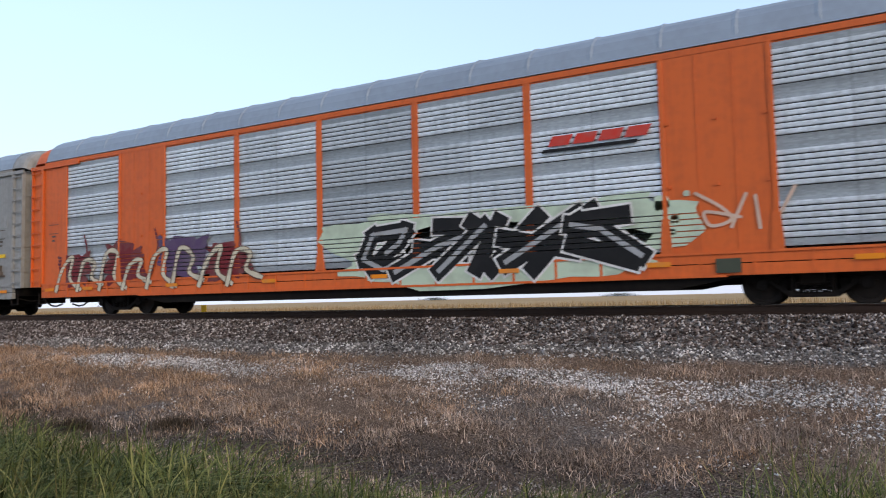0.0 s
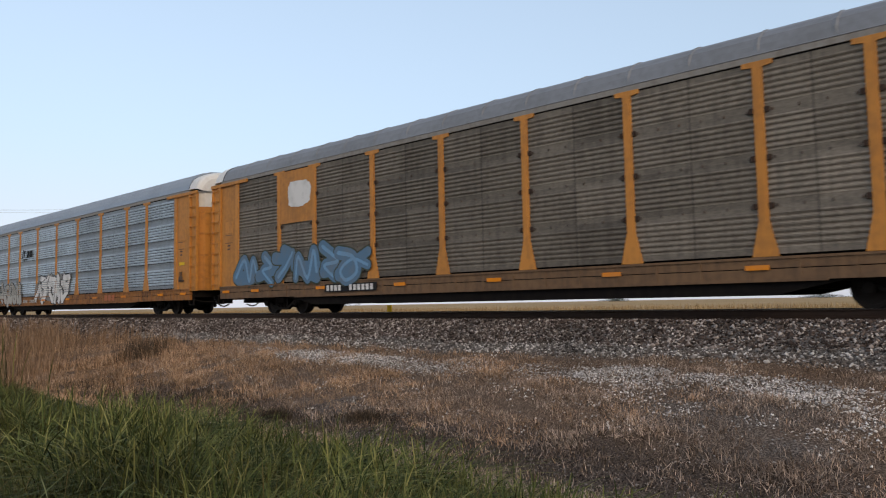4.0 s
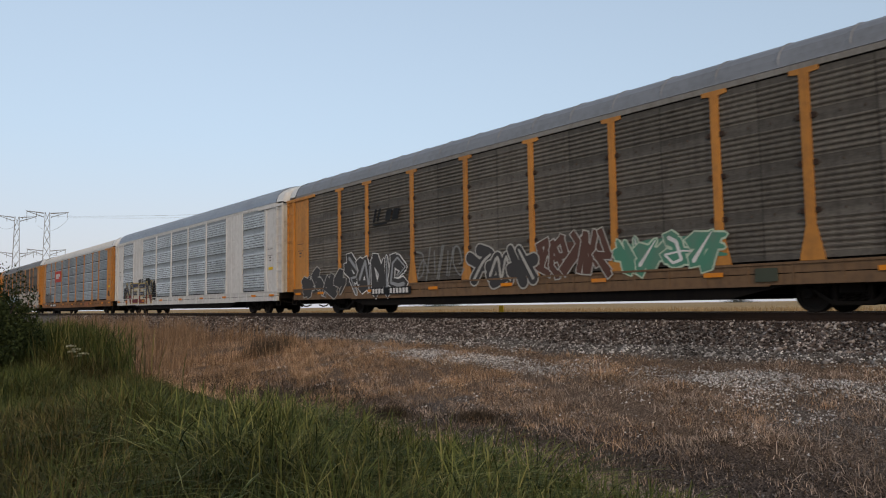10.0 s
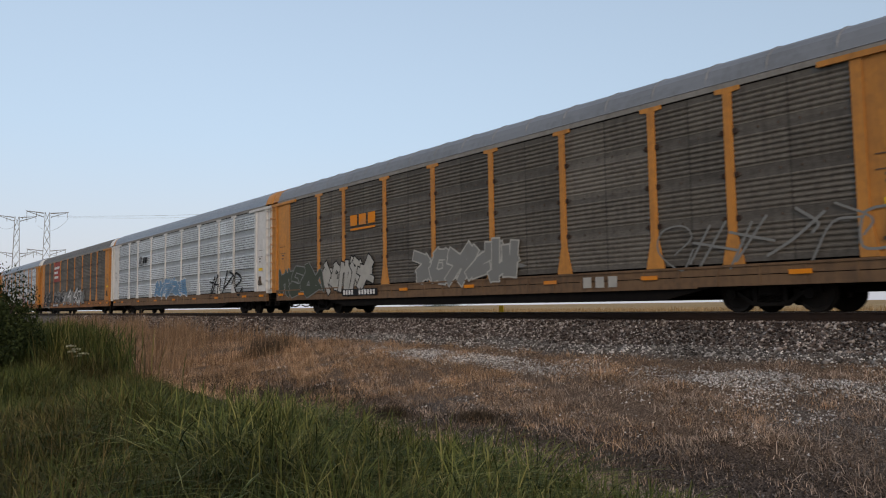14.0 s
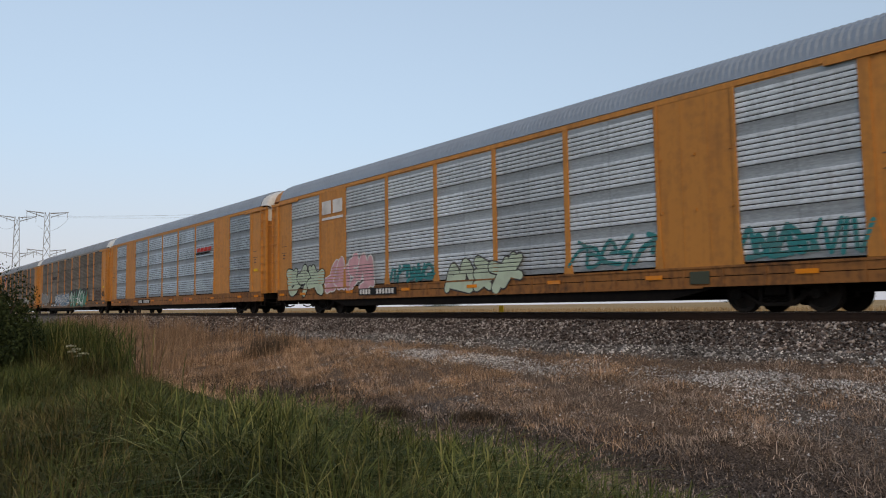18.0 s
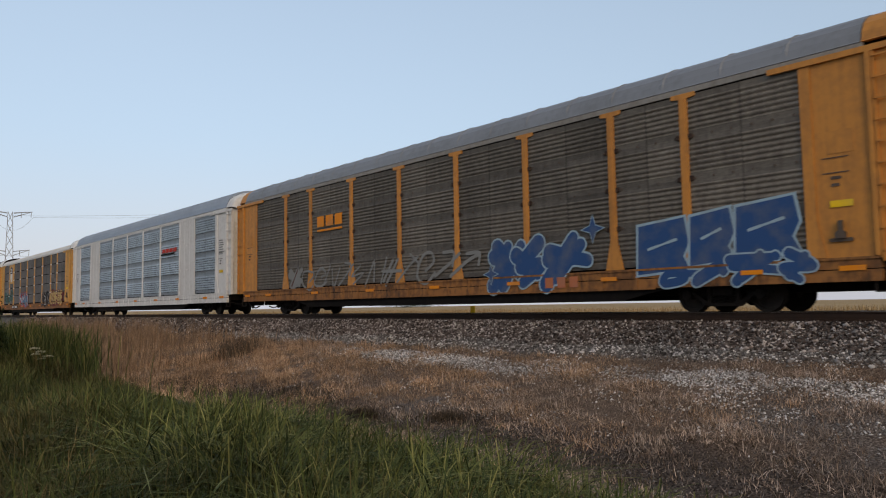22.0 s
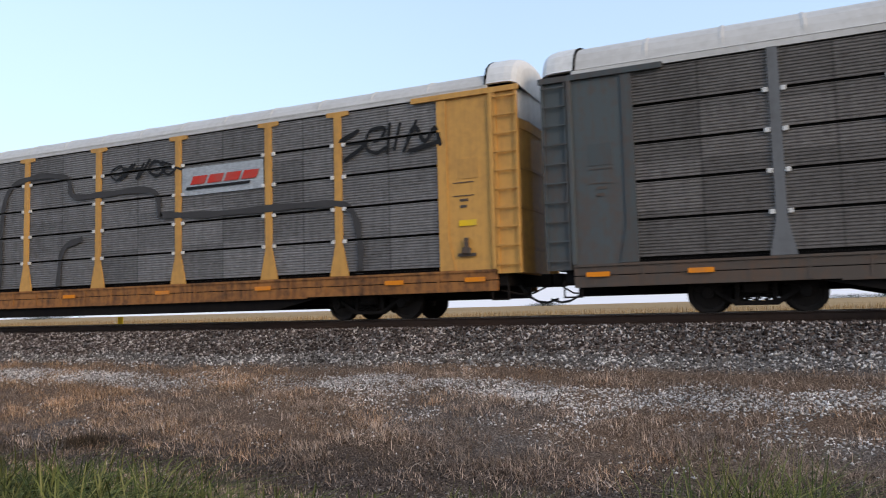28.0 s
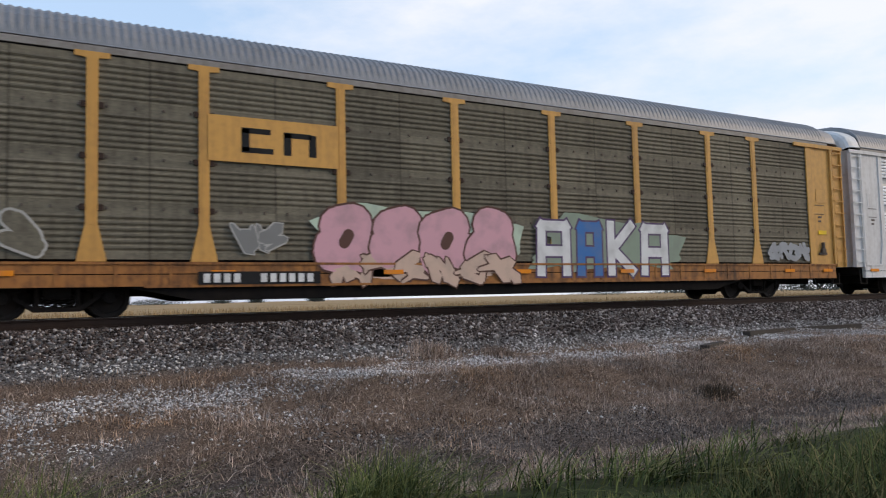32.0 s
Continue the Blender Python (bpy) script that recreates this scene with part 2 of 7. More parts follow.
M["slate"] = surface("slate_grey_paint", (0.155, 0.16, 0.165), (0.07, 0.065, 0.06), 0.5, 0.6, spread=0.08)
# paler, bluer steel: the haze of distance is put into the colour
M["far_steel"] = surface("hazy_galvanised_steel", (0.24, 0.25, 0.27), (0.18, 0.185, 0.20), 0.4, 0.6)
M["teal_dark"] = surface("dark_teal_grey_paint", (0.075, 0.088, 0.09), (0.10, 0.06, 0.042), 0.7, 0.65, spread=0.1)
M["sill_brown"] = surface("rusty_sill", (0.20, 0.115, 0.06), (0.06, 0.04, 0.03), 0.6, 0.75, spread=0.1)
M["sill_yellow"] = surface("dirty_yellow_sill", (0.33, 0.135, 0.036), (0.06, 0.030, 0.017), 0.95, 0.7, spread=0.1)
M["grey_brown"] = surface("weathered_grey_brown_paint", (0.17, 0.155, 0.142), (0.12, 0.075, 0.05), 0.6, 0.7, spread=0.1)
M["dark_rust"] = surface("dark_rusty_paint", (0.085, 0.068, 0.056), (0.14, 0.075, 0.042), 0.6, 0.75, spread=0.12)
M["sill_dark"] = surface("black_sill", (0.035, 0.033, 0.032), (0.08, 0.065, 0.05), 0.4, 0.75)
M["rail_strip"] = surface("weathered_pale_strip", (0.27, 0.25, 0.225), (0.13, 0.10, 0.075), 0.5, 0.6)
M["roof_grey"] = surface("grey_roof_sheet", (0.245, 0.25, 0.262), (0.15, 0.148, 0.145), 0.5, 0.55, 0.3, bump=0.05, streak=0.2)
M["roof_blue"] = surface("blue_grey_roof_sheet", (0.29, 0.335, 0.39), (0.20, 0.22, 0.25), 0.4, 0.5, 0.3, bump=0.05, streak=0.2)
M["roof_dark"] = surface("dark_grey_roof_sheet", (0.17, 0.165, 0.16), (0.10, 0.09, 0.085), 0.5, 0.6, 0.3, bump=0.05, streak=0.2)
M["roof_white"] = surface("white_roof_sheet", (0.60, 0.58, 0.55), (0.36, 0.33, 0.29), 0.4, 0.55, 0.1, bump=0.05, streak=0.2)
M["cap"] = surface("white_end_cap", (0.70, 0.69, 0.67), (0.35, 0.33, 0.30), 0.35, 0.55)
M["black"] = surface("black_underframe_and_inside", (0.010, 0.009, 0.009), (0.022, 0.018, 0.014), 0.5, 0.95, gloss=0.08)
M["truck"] = surface("greasy_truck_steel", (0.010, 0.008, 0.007), (0.026, 0.018, 0.013), 0.5, 0.85, gloss=0.2)
M["wheel"] = surface("brown_wheel_steel", (0.015, 0.011, 0.009), (0.04, 0.027, 0.019), 0.5, 0.8, 0.0)
M["tread"] = surface("bright_wheel_tread", (0.42, 0.41, 0.40), (0.25, 0.23, 0.21), 0.3, 0.35, 0.9)
M["rubber"] = surface("black_rubber", (0.02, 0.02, 0.02), (0.05, 0.05, 0.05), 0.3, 0.6)
M["rail"] = surface("rusty_rail", (0.035, 0.019, 0.013), (0.06, 0.032, 0.018), 0.5, 0.8)
M["railtop"] = surface("worn_rail_head", (0.30, 0.28, 0.26), (0.14, 0.12, 0.11), 0.3, 0.35, 0.8)
M["tie"] = surface("weathered_tie_wood", (0.065, 0.052, 0.042), (0.03, 0.025, 0.02), 0.5, 0.9)
for key, col in (("p_white", (0.72, 0.71, 0.69)), ("p_black", (0.012, 0.012, 0.013)), ("p_red", (0.58, 0.045, 0.030)), ("p_orange", (0.70, 0.20, 0.02)),
                 ("p_amber", (0.78, 0.25, 0.015)), ("p_blue", (0.035, 0.075, 0.28)), ("p_pink", (0.66, 0.36, 0.40)), ("p_green", (0.20, 0.36, 0.22)),
                 ("p_teal", (0.03, 0.22, 0.23)), ("p_maroon", (0.17, 0.022, 0.028)), ("p_cream", (0.62, 0.56, 0.42)), ("p_mint", (0.50, 0.60, 0.46)),
                 ("p_sky", (0.16, 0.32, 0.50)), ("p_grey", (0.34, 0.35, 0.36)), ("p_yellow", (0.88, 0.56, 0.02)), ("p_rust", (0.46, 0.15, 0.07)),
                 ("p_salmon", (0.62, 0.44, 0.34)), ("p_dirty", (0.44, 0.42, 0.38)), ("p_dust", (0.22, 0.22, 0.21)), ("p_olive", (0.06, 0.07, 0.05)), ("p_lime", (0.32, 0.42, 0.12)), ("p_umber", (0.11, 0.055, 0.042)),
                 ("p_crimson", (0.38, 0.025, 0.04)), ("p_fern", (0.10, 0.115, 0.075)), ("p_haze", (0.30, 0.42, 0.50)), ("p_navy", (0.025, 0.075, 0.20)), ("p_steel", (0.10, 0.19, 0.29)), ("p_moss", (0.08, 0.25, 0.17)), ("p_violet", (0.10, 0.06, 0.13)), ("p_brick", (0.34, 0.05, 0.035)), ("p_sand", (0.62, 0.46, 0.16)),
                 ("p_smoke", (0.055, 0.052, 0.052)), ("p_slate", (0.05, 0.055, 0.09)), ("p_azure", (0.05, 0.17, 0.42)), ("p_moss_dust", (0.26, 0.32, 0.24))):
    M[key] = paint({"p_dust": "faded_grey_spray", "p_dirty": "dirty_white_spray"}.get(key, key[2:] + "_spray"), col, 0.7, 0.04 if key in ("p_black", "p_smoke", "p_olive", "p_umber") else 0.42)
M["p_silver"] = surface("silver_spray", (0.46, 0.47, 0.47), (0.22, 0.22, 0.22), 0.5, 0.45, 0.3)


# ---- mesh helpers ----
def fast_mesh(name, verts, faces):
    """A mesh from arrays: verts (n, 3); faces (m, k), all of k corners."""
    me = bpy.data.meshes.new(name)
    v, f = np.asarray(verts, dtype=np.float32), np.asarray(faces, dtype=np.int32)
    me.vertices.add(len(v))
    me.vertices.foreach_set("co", v.ravel())
    me.loops.add(f.size)
    me.loops.foreach_set("vertex_index", f.ravel())
    me.polygons.add(len(f))
    me.polygons.foreach_set("loop_start", np.arange(0, f.size, f.shape[1], dtype=np.int32))
    me.polygons.foreach_set("loop_total", np.full(len(f), f.shape[1], dtype=np.int32))
    me.update(calc_edges=True)
    me.validate()
    return me


class Form:
    """Collects simple solids into one mesh."""

    def __init__(self):
        self.v, self.f = [], []

    def add(self, vs, fs):
        o = len(self.v)
        self.v += [tuple(p) for p in vs]
        self.f += [tuple(i + o for i in f) for f in fs]
        return self

    def box(self, x0, x1, y0, y1, z0, z1, c=0.0):
        if c <= 0:
            vs = [(x, y, z) for z in (z0, z1) for y in (y0, y1) for x in (x0, x1)]
            return self.add(vs, [(0, 2, 3, 1), (4, 5, 7, 6), (0, 1, 5, 4), (2, 6, 7, 3), (0, 4, 6, 2), (1, 3, 7, 5)])
        poly = [(x0 + c, y0), (x1 - c, y0), (x1, y0 + c), (x1, y1 - c), (x1 - c, y1), (x0 + c, y1), (x0, y1 - c), (x0, y0 + c)]
        return self.prism(poly, z0, z1, "z", c)

    def prism(self, poly, a, b, axis="y", c=0.0):
        """A polygon (counter-clockwise in its two axes, the other two in order) drawn out from a to b; c: chamfer at both ends."""
        k = len(poly)
        mx, my = sum(p[0] for p in poly) / k, sum(p[1] for p in poly) / k
        rings = [(a, 1)] if c <= 0 else [(a, 0), (a + c, 1), (b - c, 1), (b, 0)]
        if c <= 0:
            rings.append((b, 1))
        vs = []
        for t, full in rings:
            for px, py in poly:
                if not full:
                    d = math.hypot(px - mx, py - my) or 1
                    px, py = px - (px - mx) / d * c, py - (py - my) / d * c
                vs.append({"x": (t, px, py), "y": (px, t, py), "z": (px, py, t)}[axis])
        fs = [tuple(range(k))[::-1], tuple(range((len(rings) - 1) * k, len(rings) * k))]
        for r in range(len(rings) - 1):
            for i in range(k):
                j = (i + 1) % k
                fs.append((r * k + i, r * k + j, (r + 1) * k + j, (r + 1) * k + i))
        if axis == "y":
            fs = [f[::-1] for f in fs]
        return self.add(vs, fs)

    def rod(self, p, q, r, k=8):
        p, q = Vector(p), Vector(q)
        d = (q - p).normalized()
        u = d.orthogonal().normalized()
        w = d.cross(u)
        vs = [e + (u * math.cos(a) + w * math.sin(a)) * r for e in (p, q) for a in (2 * math.pi * i / k for i in range(k))]
        fs = [tuple(range(k))[::-1], tuple(range(k, 2 * k))] + [(i, (i + 1) % k, k + (i + 1) % k, k + i) for i in range(k)]
        return self.add(vs, fs)

    def path(self, pts, r, k=6):
        for a, b in zip(pts, pts[1:]):
            self.rod(a, b, r, k)
        return self

    def mesh(self, name, smooth=False):
        me = bpy.data.meshes.new(name)
        me.from_pydata(self.v, [], self.f)
        me.update()
        if smooth:
            me.polygons.foreach_set("use_smooth", [True] * len(me.polygons))
        return me


SHARED = {}


def shared(key, make):
    if key not in SHARED:
        SHARED[key] = make()
    return SHARED[key]


def put(name, me, mat, parent=None, m=None, label="", band=None):
    """Links a mesh as one object, with its material on the object, under a thing or a part."""
    if not me.materials:
        me.materials.append(mat)
    ob = new(name, me)
    ob.material_slots[0].link = "OBJECT"
    ob.material_slots[0].material = mat
    if band is not None:
        if len(me.materials) < 2:
            me.materials.append(band)
        ob.material_slots[1].link = "OBJECT"
        ob.material_slots[1].material = band
    ob.parent = parent
    if m is not None:
        ob.matrix_basis = m
    if label:
        ob["label"] = label
    return ob


# ---- ground and track ----
TRACK_Y = 16.7
PROFILE_Y = [-60, -3, 3, 5.5, 7.5, 8.8, 13.2, 15.0, 18.4, 20.2, 23, 60, 4000]
PROFILE_Z = [-1.5, -1.45, -1.4, -1.5, -1.85, -1.8, -1.0, -0.22, -0.22, -1.0, -1.25, -1.3, -1.3]


def wobble(x, y):
    """Soft unevenness of the ground, none under the track."""
    crest = 0.16 * np.exp(-((y - 11.5) / 0.75) ** 2) * np.clip((x - 3) / 4, 0, 1) - 0.10 * np.exp(-((y - 8.3) / 0.7) ** 2) * np.clip((x - 2) / 4, 0, 1)
    a = crest + np.sin(x * 0.53 + 1.3 * np.sin(y * 0.4)) * 0.05 + np.sin(x * 1.31 + y * 1.7) * 0.035 + np.sin(x * 2.9 - y * 2.3 + 1.0) * 0.02
    return a * np.clip((14.2 - y) / 2.0, 0.15, 1.0) * (np.abs(y - TRACK_Y) > 1.9) * np.clip((300 - np.abs(x)) / 200, 0, 1)


def ground_z(x, y):
    return np.interp(y, PROFILE_Y, PROFILE_Z) + wobble(np.asarray(x, float), np.asarray(y, float))


def ground_material():
    m, n, l, p = node_mat("trackside_ground")
    pos = n.new("ShaderNodeNewGeometry")
    sep = n.new("ShaderNodeSeparateXYZ")
    l.new(pos.outputs["Position"], sep.inputs[0])

    def noise_of(scale, detail=5, stretch=(1, 1, 1)):
        mp = n.new("ShaderNodeMapping")
        mp.inputs["Scale"].default_value = stretch
        l.new(pos.outputs["Position"], mp.inputs[0])
        t = n.new("ShaderNodeTexNoise")
        t.inputs["Scale"].default_value, t.inputs["Detail"].default_value = scale, detail
        l.new(mp.outputs[0], t.inputs["Vector"])
        return t.outputs["Fac"]

    def ramp(fac, stops):
        r = n.new("ShaderNodeValToRGB")
        while len(r.color_ramp.elements) < len(stops):
            r.color_ramp.elements.new(0.5)
        for e, (q, c) in zip(r.color_ramp.elements, stops):
            e.position, e.color = q, (*c, 1)
        l.new(fac, r.inputs[0])
        return r.outputs[0]

    def mix(fac, a, b, blend="MIX"):
        x = n.new("ShaderNodeMixRGB")
        x.blend_type = blend
        if isinstance(fac, float):
            x.inputs["Fac"].default_value = fac
        else:
            l.new(fac, x.inputs["Fac"])
        l.new(a, x.inputs["Color1"])
        l.new(b, x.inputs["Color2"])
        return x.outputs[0]

    wob = n.new("ShaderNodeMath")
    wob.operation = "MULTIPLY_ADD"
    l.new(noise_of(0.5, 4, (0.4, 1, 1)), wob.inputs[0])
    wob.inputs[1].default_value = 1.2
    l.new(sep.outputs["Y"], wob.inputs[2])
    zone = n.new("ShaderNodeMapRange")
    zone.inputs["From Min"].default_value, zone.inputs["From Max"].default_value = 0.6, 30.6
    l.new(wob.outputs[0], zone.inputs["Value"])
    fine = noise_of(9.0, 6)
    grit = noise_of(38.0, 3)
    soil = ramp(grit, [(0.34, (0.022, 0.015, 0.012)), (0.5, (0.068, 0.049, 0.039)), (0.66, (0.17, 0.135, 0.113))])
    dry = ramp(grit, [(0.34, (0.045, 0.028, 0.019)), (0.5, (0.13, 0.086, 0.06)), (0.68, (0.27, 0.195, 0.14))])
    stone = ramp(grit, [(0.34, (0.035, 0.03, 0.027)), (0.52, (0.11, 0.098, 0.09)), (0.68, (0.30, 0.28, 0.262))])
    green = ramp(fine, [(0.3, (0.018, 0.026, 0.010)), (0.7, (0.06, 0.075, 0.028))])
    field = ramp(noise_of(0.05, 5, (0.3, 1, 1)), [(0.35, (0.30, 0.19, 0.085)), (0.65, (0.42, 0.29, 0.145))])
    to = lambda a, b: ramp(zone.outputs[0], [(a / 30, (0, 0, 0)), (b / 30, (1, 1, 1))])
    c = mix(to(5.2, 6.4), green, soil)
    c = mix(to(8.7, 9.6), c, dry)
    patch = ramp(noise_of(0.35, 5, (0.45, 1, 1)), [(0.53, (0, 0, 0)), (0.62, (0.8, 0.8, 0.8))])
    c = mix(mix(to(7.6, 8.4), to(90, 91), patch), c, mix(0.75, c, stone))
    c = mix(to(13.3, 13.7), c, stone)
    c = mix(to(20.6, 22.0), c, field)
    l.new(c, p.inputs["Base Color"])
    p.inputs["Roughness"].default_value = 0.95
    p.inputs["Specular IOR Level"].default_value = 0.15
    bp = n.new("ShaderNodeBump")
    bp.inputs["Strength"].default_value, bp.inputs["Distance"].default_value = 0.8, 0.04
    l.new(mix(0.5, fine, grit), bp.inputs["Height"])
    l.new(bp.outputs[0], p.inputs["Normal"])
    return m


gx = np.concatenate([-np.geomspace(4000, 72, 26), np.arange(-70, 36, 0.4), np.geomspace(37, 4000, 26)])
gy = np.concatenate([-np.geomspace(4000, 6, 18), np.arange(-5, 24, 0.3), np.geomspace(24.5, 4000, 34)])
GX, GY = np.meshgrid(gx, gy)
GZ = ground_z(GX, GY)
nx, ny = len(gx), len(gy)
idx = np.arange(nx * ny).reshape(ny, nx)
quads = np.stack([idx[:-1, :-1], idx[:-1, 1:], idx[1:, 1:], idx[1:, :-1]], -1).reshape(-1, 4)
gm = fast_mesh("ground", np.stack([GX, GY, GZ], -1).reshape(-1, 3), quads)
gm.polygons.foreach_set("use_smooth", [True] * len(gm.polygons))
tagged(put("ground", gm, ground_material()), "uneven trackside ground of dry grass, dirt and gravel", "ground", kind="structure")

track = tagged(new("track"), "rusty steel railway track on a gravel bed", "railway track", kind="structure")
RAIL = [(-0.075, -0.18), (0.075, -0.18), (0.075, -0.165), (0.012, -0.14), (0.012, -0.045), (0.036, -0.03), (0.036, -0.006), (0.028, 0.0), (-0.028, 0.0), (-0.036, -0.006), (-0.036, -0.03), (-0.012, -0.045), (-0.012, -0.14), (-0.075, -0.165)]
for side in (-1, 1):
    f = Form()
    f.prism([(TRACK_Y + side * 0.755 + a, b) for a, b in RAIL], -900, 500, "x")
    put("rail", f.mesh("rail"), M["rail"], track)
    f = Form()
    f.box(-900, 500, TRACK_Y + side * 0.755 - 0.028, TRACK_Y + side * 0.755 + 0.028, 0.001, 0.004)
    put("rail_head", f.mesh("rail_head"), M["railtop"], track, label="worn shiny rail head")


def stone_forms(rng, count):
    """Rough eight-sided stones of unit size."""
    base = np.array([(1, 0, 0), (-1, 0, 0), (0, 1, 0), (0, -1, 0), (0, 0, 1), (0, 0, -1)], float)
    return base[None] * rng.uniform(0.55, 1.25, (count, 6, 1)) + rng.normal(0, 0.22, (count, 6, 3))


OCT = np.array([(0, 2, 4), (2, 1, 4), (1, 3, 4), (3, 0, 4), (2, 0, 5), (1, 2, 5), (3, 1, 5), (0, 3, 5)])


def stones(name, x, y, size, mat, label, seed, parent=None):
    rng = np.random.default_rng(seed)
    n = len(x)
    v = stone_forms(rng, n) * (size * rng.lognormal(0, 0.28, n))[:, None, None]
    v[:, :, 2] *= 0.75
    a = rng.uniform(0, 6.28, n)
    c, s = np.cos(a)[:, None], np.sin(a)[:, None]
    vx, vy = v[:, :, 0] * c - v[:, :, 1] * s, v[:, :, 0] * s + v[:, :, 1] * c
    z = ground_z(x, y) + size * 0.25
    v = np.stack([vx + x[:, None], vy + y[:, None], v[:, :, 2] + z[:, None]], -1)
    f = (OCT[None] + (np.arange(n) * 6)[:, None, None]).reshape(-1, 3)
    return tagged(put(name, fast_mesh(name, v.reshape(-1, 3), f), mat, parent), label, "gravel", kind="stuff")


def blades(name, x, y, h, w, lean, mat, label, seed, category="grass", base=None, steps=(0.55,), wind=0.0):
    """Grass blades: strips that bend over and taper to a point; no steps: straight straws."""
    rng = np.random.default_rng(seed)
    n = len(x)
    a = rng.uniform(0, 6.28, n)
    b = a + rng.normal(1.57, 0.4, n)
    ln = lean * rng.uniform(0.1, 1.7, n) * h
    z = ground_z(x, y) - 0.02 if base is None else base
    dx, dy = np.cos(a) + wind, np.sin(a) - 0.4 * wind
    wx, wy = np.cos(b) * w / 2, np.sin(b) * w / 2
    rows = [(0.0, 1.0, 1.0)] + [(t, 1 - 0.35 * t, 1.0) for t in steps]
    k = 2 * len(rows) + 1
    v = np.zeros((n, k, 3))
    for i, (t, q) in enumerate([(t, s * g) for t, g, _ in rows for s in (1, -1)] + [(1.0, 0.0)]):
        v[:, i, 0] = x + dx * ln * t ** 2 + wx * q
        v[:, i, 1] = y + dy * ln * t ** 2 + wy * q
        v[:, i, 2] = z + h * (t - 0.3 * np.minimum(ln / h, 1.6) * t ** 2)
    tri = []
    for r in range(len(rows) - 1):
        tri += [(2 * r, 2 * r + 1, 2 * r + 3), (2 * r, 2 * r + 3, 2 * r + 2)]
    tri.append((k - 3, k - 2, k - 1))
    f = (np.array(tri)[None] + (np.arange(n) * k)[:, None, None]).reshape(-1, 3)
    return tagged(put(name, fast_mesh(name, v.reshape(-1, 3), f), mat), label, category, kind="stuff")


MG = {
    "ballast": scatter_mat("ballast_stone", [(0.016, 0.011, 0.009), (0.048, 0.034, 0.028), (0.096, 0.072, 0.062), (0.18, 0.145, 0.128), (0.56, 0.505, 0.47)]),
    "toe": scatter_mat("pale_ballast_stone", [(0.035, 0.029, 0.026), (0.10, 0.088, 0.08), (0.19, 0.17, 0.158), (0.36, 0.335, 0.315), (0.78, 0.74, 0.71)]),
    "gravel": scatter_mat("pale_gravel_stone", [(0.07, 0.062, 0.056), (0.27, 0.248, 0.232), (0.52, 0.485, 0.46), (0.86, 0.82, 0.79)]),
    "dry": scatter_mat("dry_grass_blade", [(0.085, 0.058, 0.044), (0.265, 0.190, 0.145), (0.43, 0.322, 0.252), (0.68, 0.535, 0.43)]),
    "rust": scatter_mat("reddish_dry_grass_blade", [(0.105, 0.06, 0.036), (0.36, 0.218, 0.13), (0.55, 0.355, 0.222), (0.74, 0.535, 0.37)]),
    "grit": scatter_mat("dark_fine_gravel", [(0.018, 0.013, 0.011), (0.052, 0.041, 0.035), (0.10, 0.083, 0.074), (0.30, 0.27, 0.25)]),
    "dead": scatter_mat("dead_brush_shade_blade", [(0.032, 0.024, 0.017), (0.075, 0.056, 0.039), (0.14, 0.104, 0.072)]),
    "olive": scatter_mat("olive_grass_blade", [(0.028, 0.034, 0.012), (0.062, 0.064, 0.021), (0.108, 0.096, 0.036), (0.19, 0.142, 0.062)]),
    "tall": scatter_mat("tall_dry_grass_blade", [(0.10, 0.060, 0.038), (0.25, 0.16, 0.10), (0.42, 0.285, 0.185)]),
    "green": scatter_mat("green_grass_blade", [(0.018, 0.028, 0.009), (0.050, 0.070, 0.020), (0.092, 0.110, 0.033), (0.165, 0.15, 0.052)]),
    "lush": scatter_mat("lush_grass_blade", [(0.022, 0.036, 0.012), (0.066, 0.086, 0.026), (0.13, 0.146, 0.044), (0.26, 0.245, 0.095)]),
    "crop": scatter_mat("ripe_crop_stalk", [(0.20, 0.125, 0.055), (0.32, 0.215, 0.105), (0.46, 0.33, 0.18)]),
    "leaf": scatter_mat("dark_shrub_leaf", [(0.012, 0.020, 0.007), (0.028, 0.042, 0.013), (0.055, 0.07, 0.025)]),
    "umbel": scatter_mat("pale_flower_head", [(0.30, 0.30, 0.20), (0.48, 0.47, 0.34)]),
    "far": scatter_mat("distant_tree_leaf", [(0.05, 0.06, 0.055), (0.08, 0.09, 0.08)]),
}
rng = np.random.default_rng(7)


def spread(n, x0, x1, y0, y1):
    return rng.uniform(x0, x1, n), rng.uniform(y0, y1, n)


def lumps(x, y, s=1.0, seed=0.0):
    """Smooth values from about -1 to 1 that group things in patches."""
    return (np.sin(x * 0.9 * s + seed + 1.7 * np.sin(y * 0.7 * s + seed)) + np.sin(y * 1.9 * s + 0.8 * x * s + seed * 2) + 0.6 * np.sin(x * 2.3 * s - y * 1.4 * s + seed)) / 2.2


def bell(v, mid, half):
    return np.exp(-((v - mid) / half) ** 4)


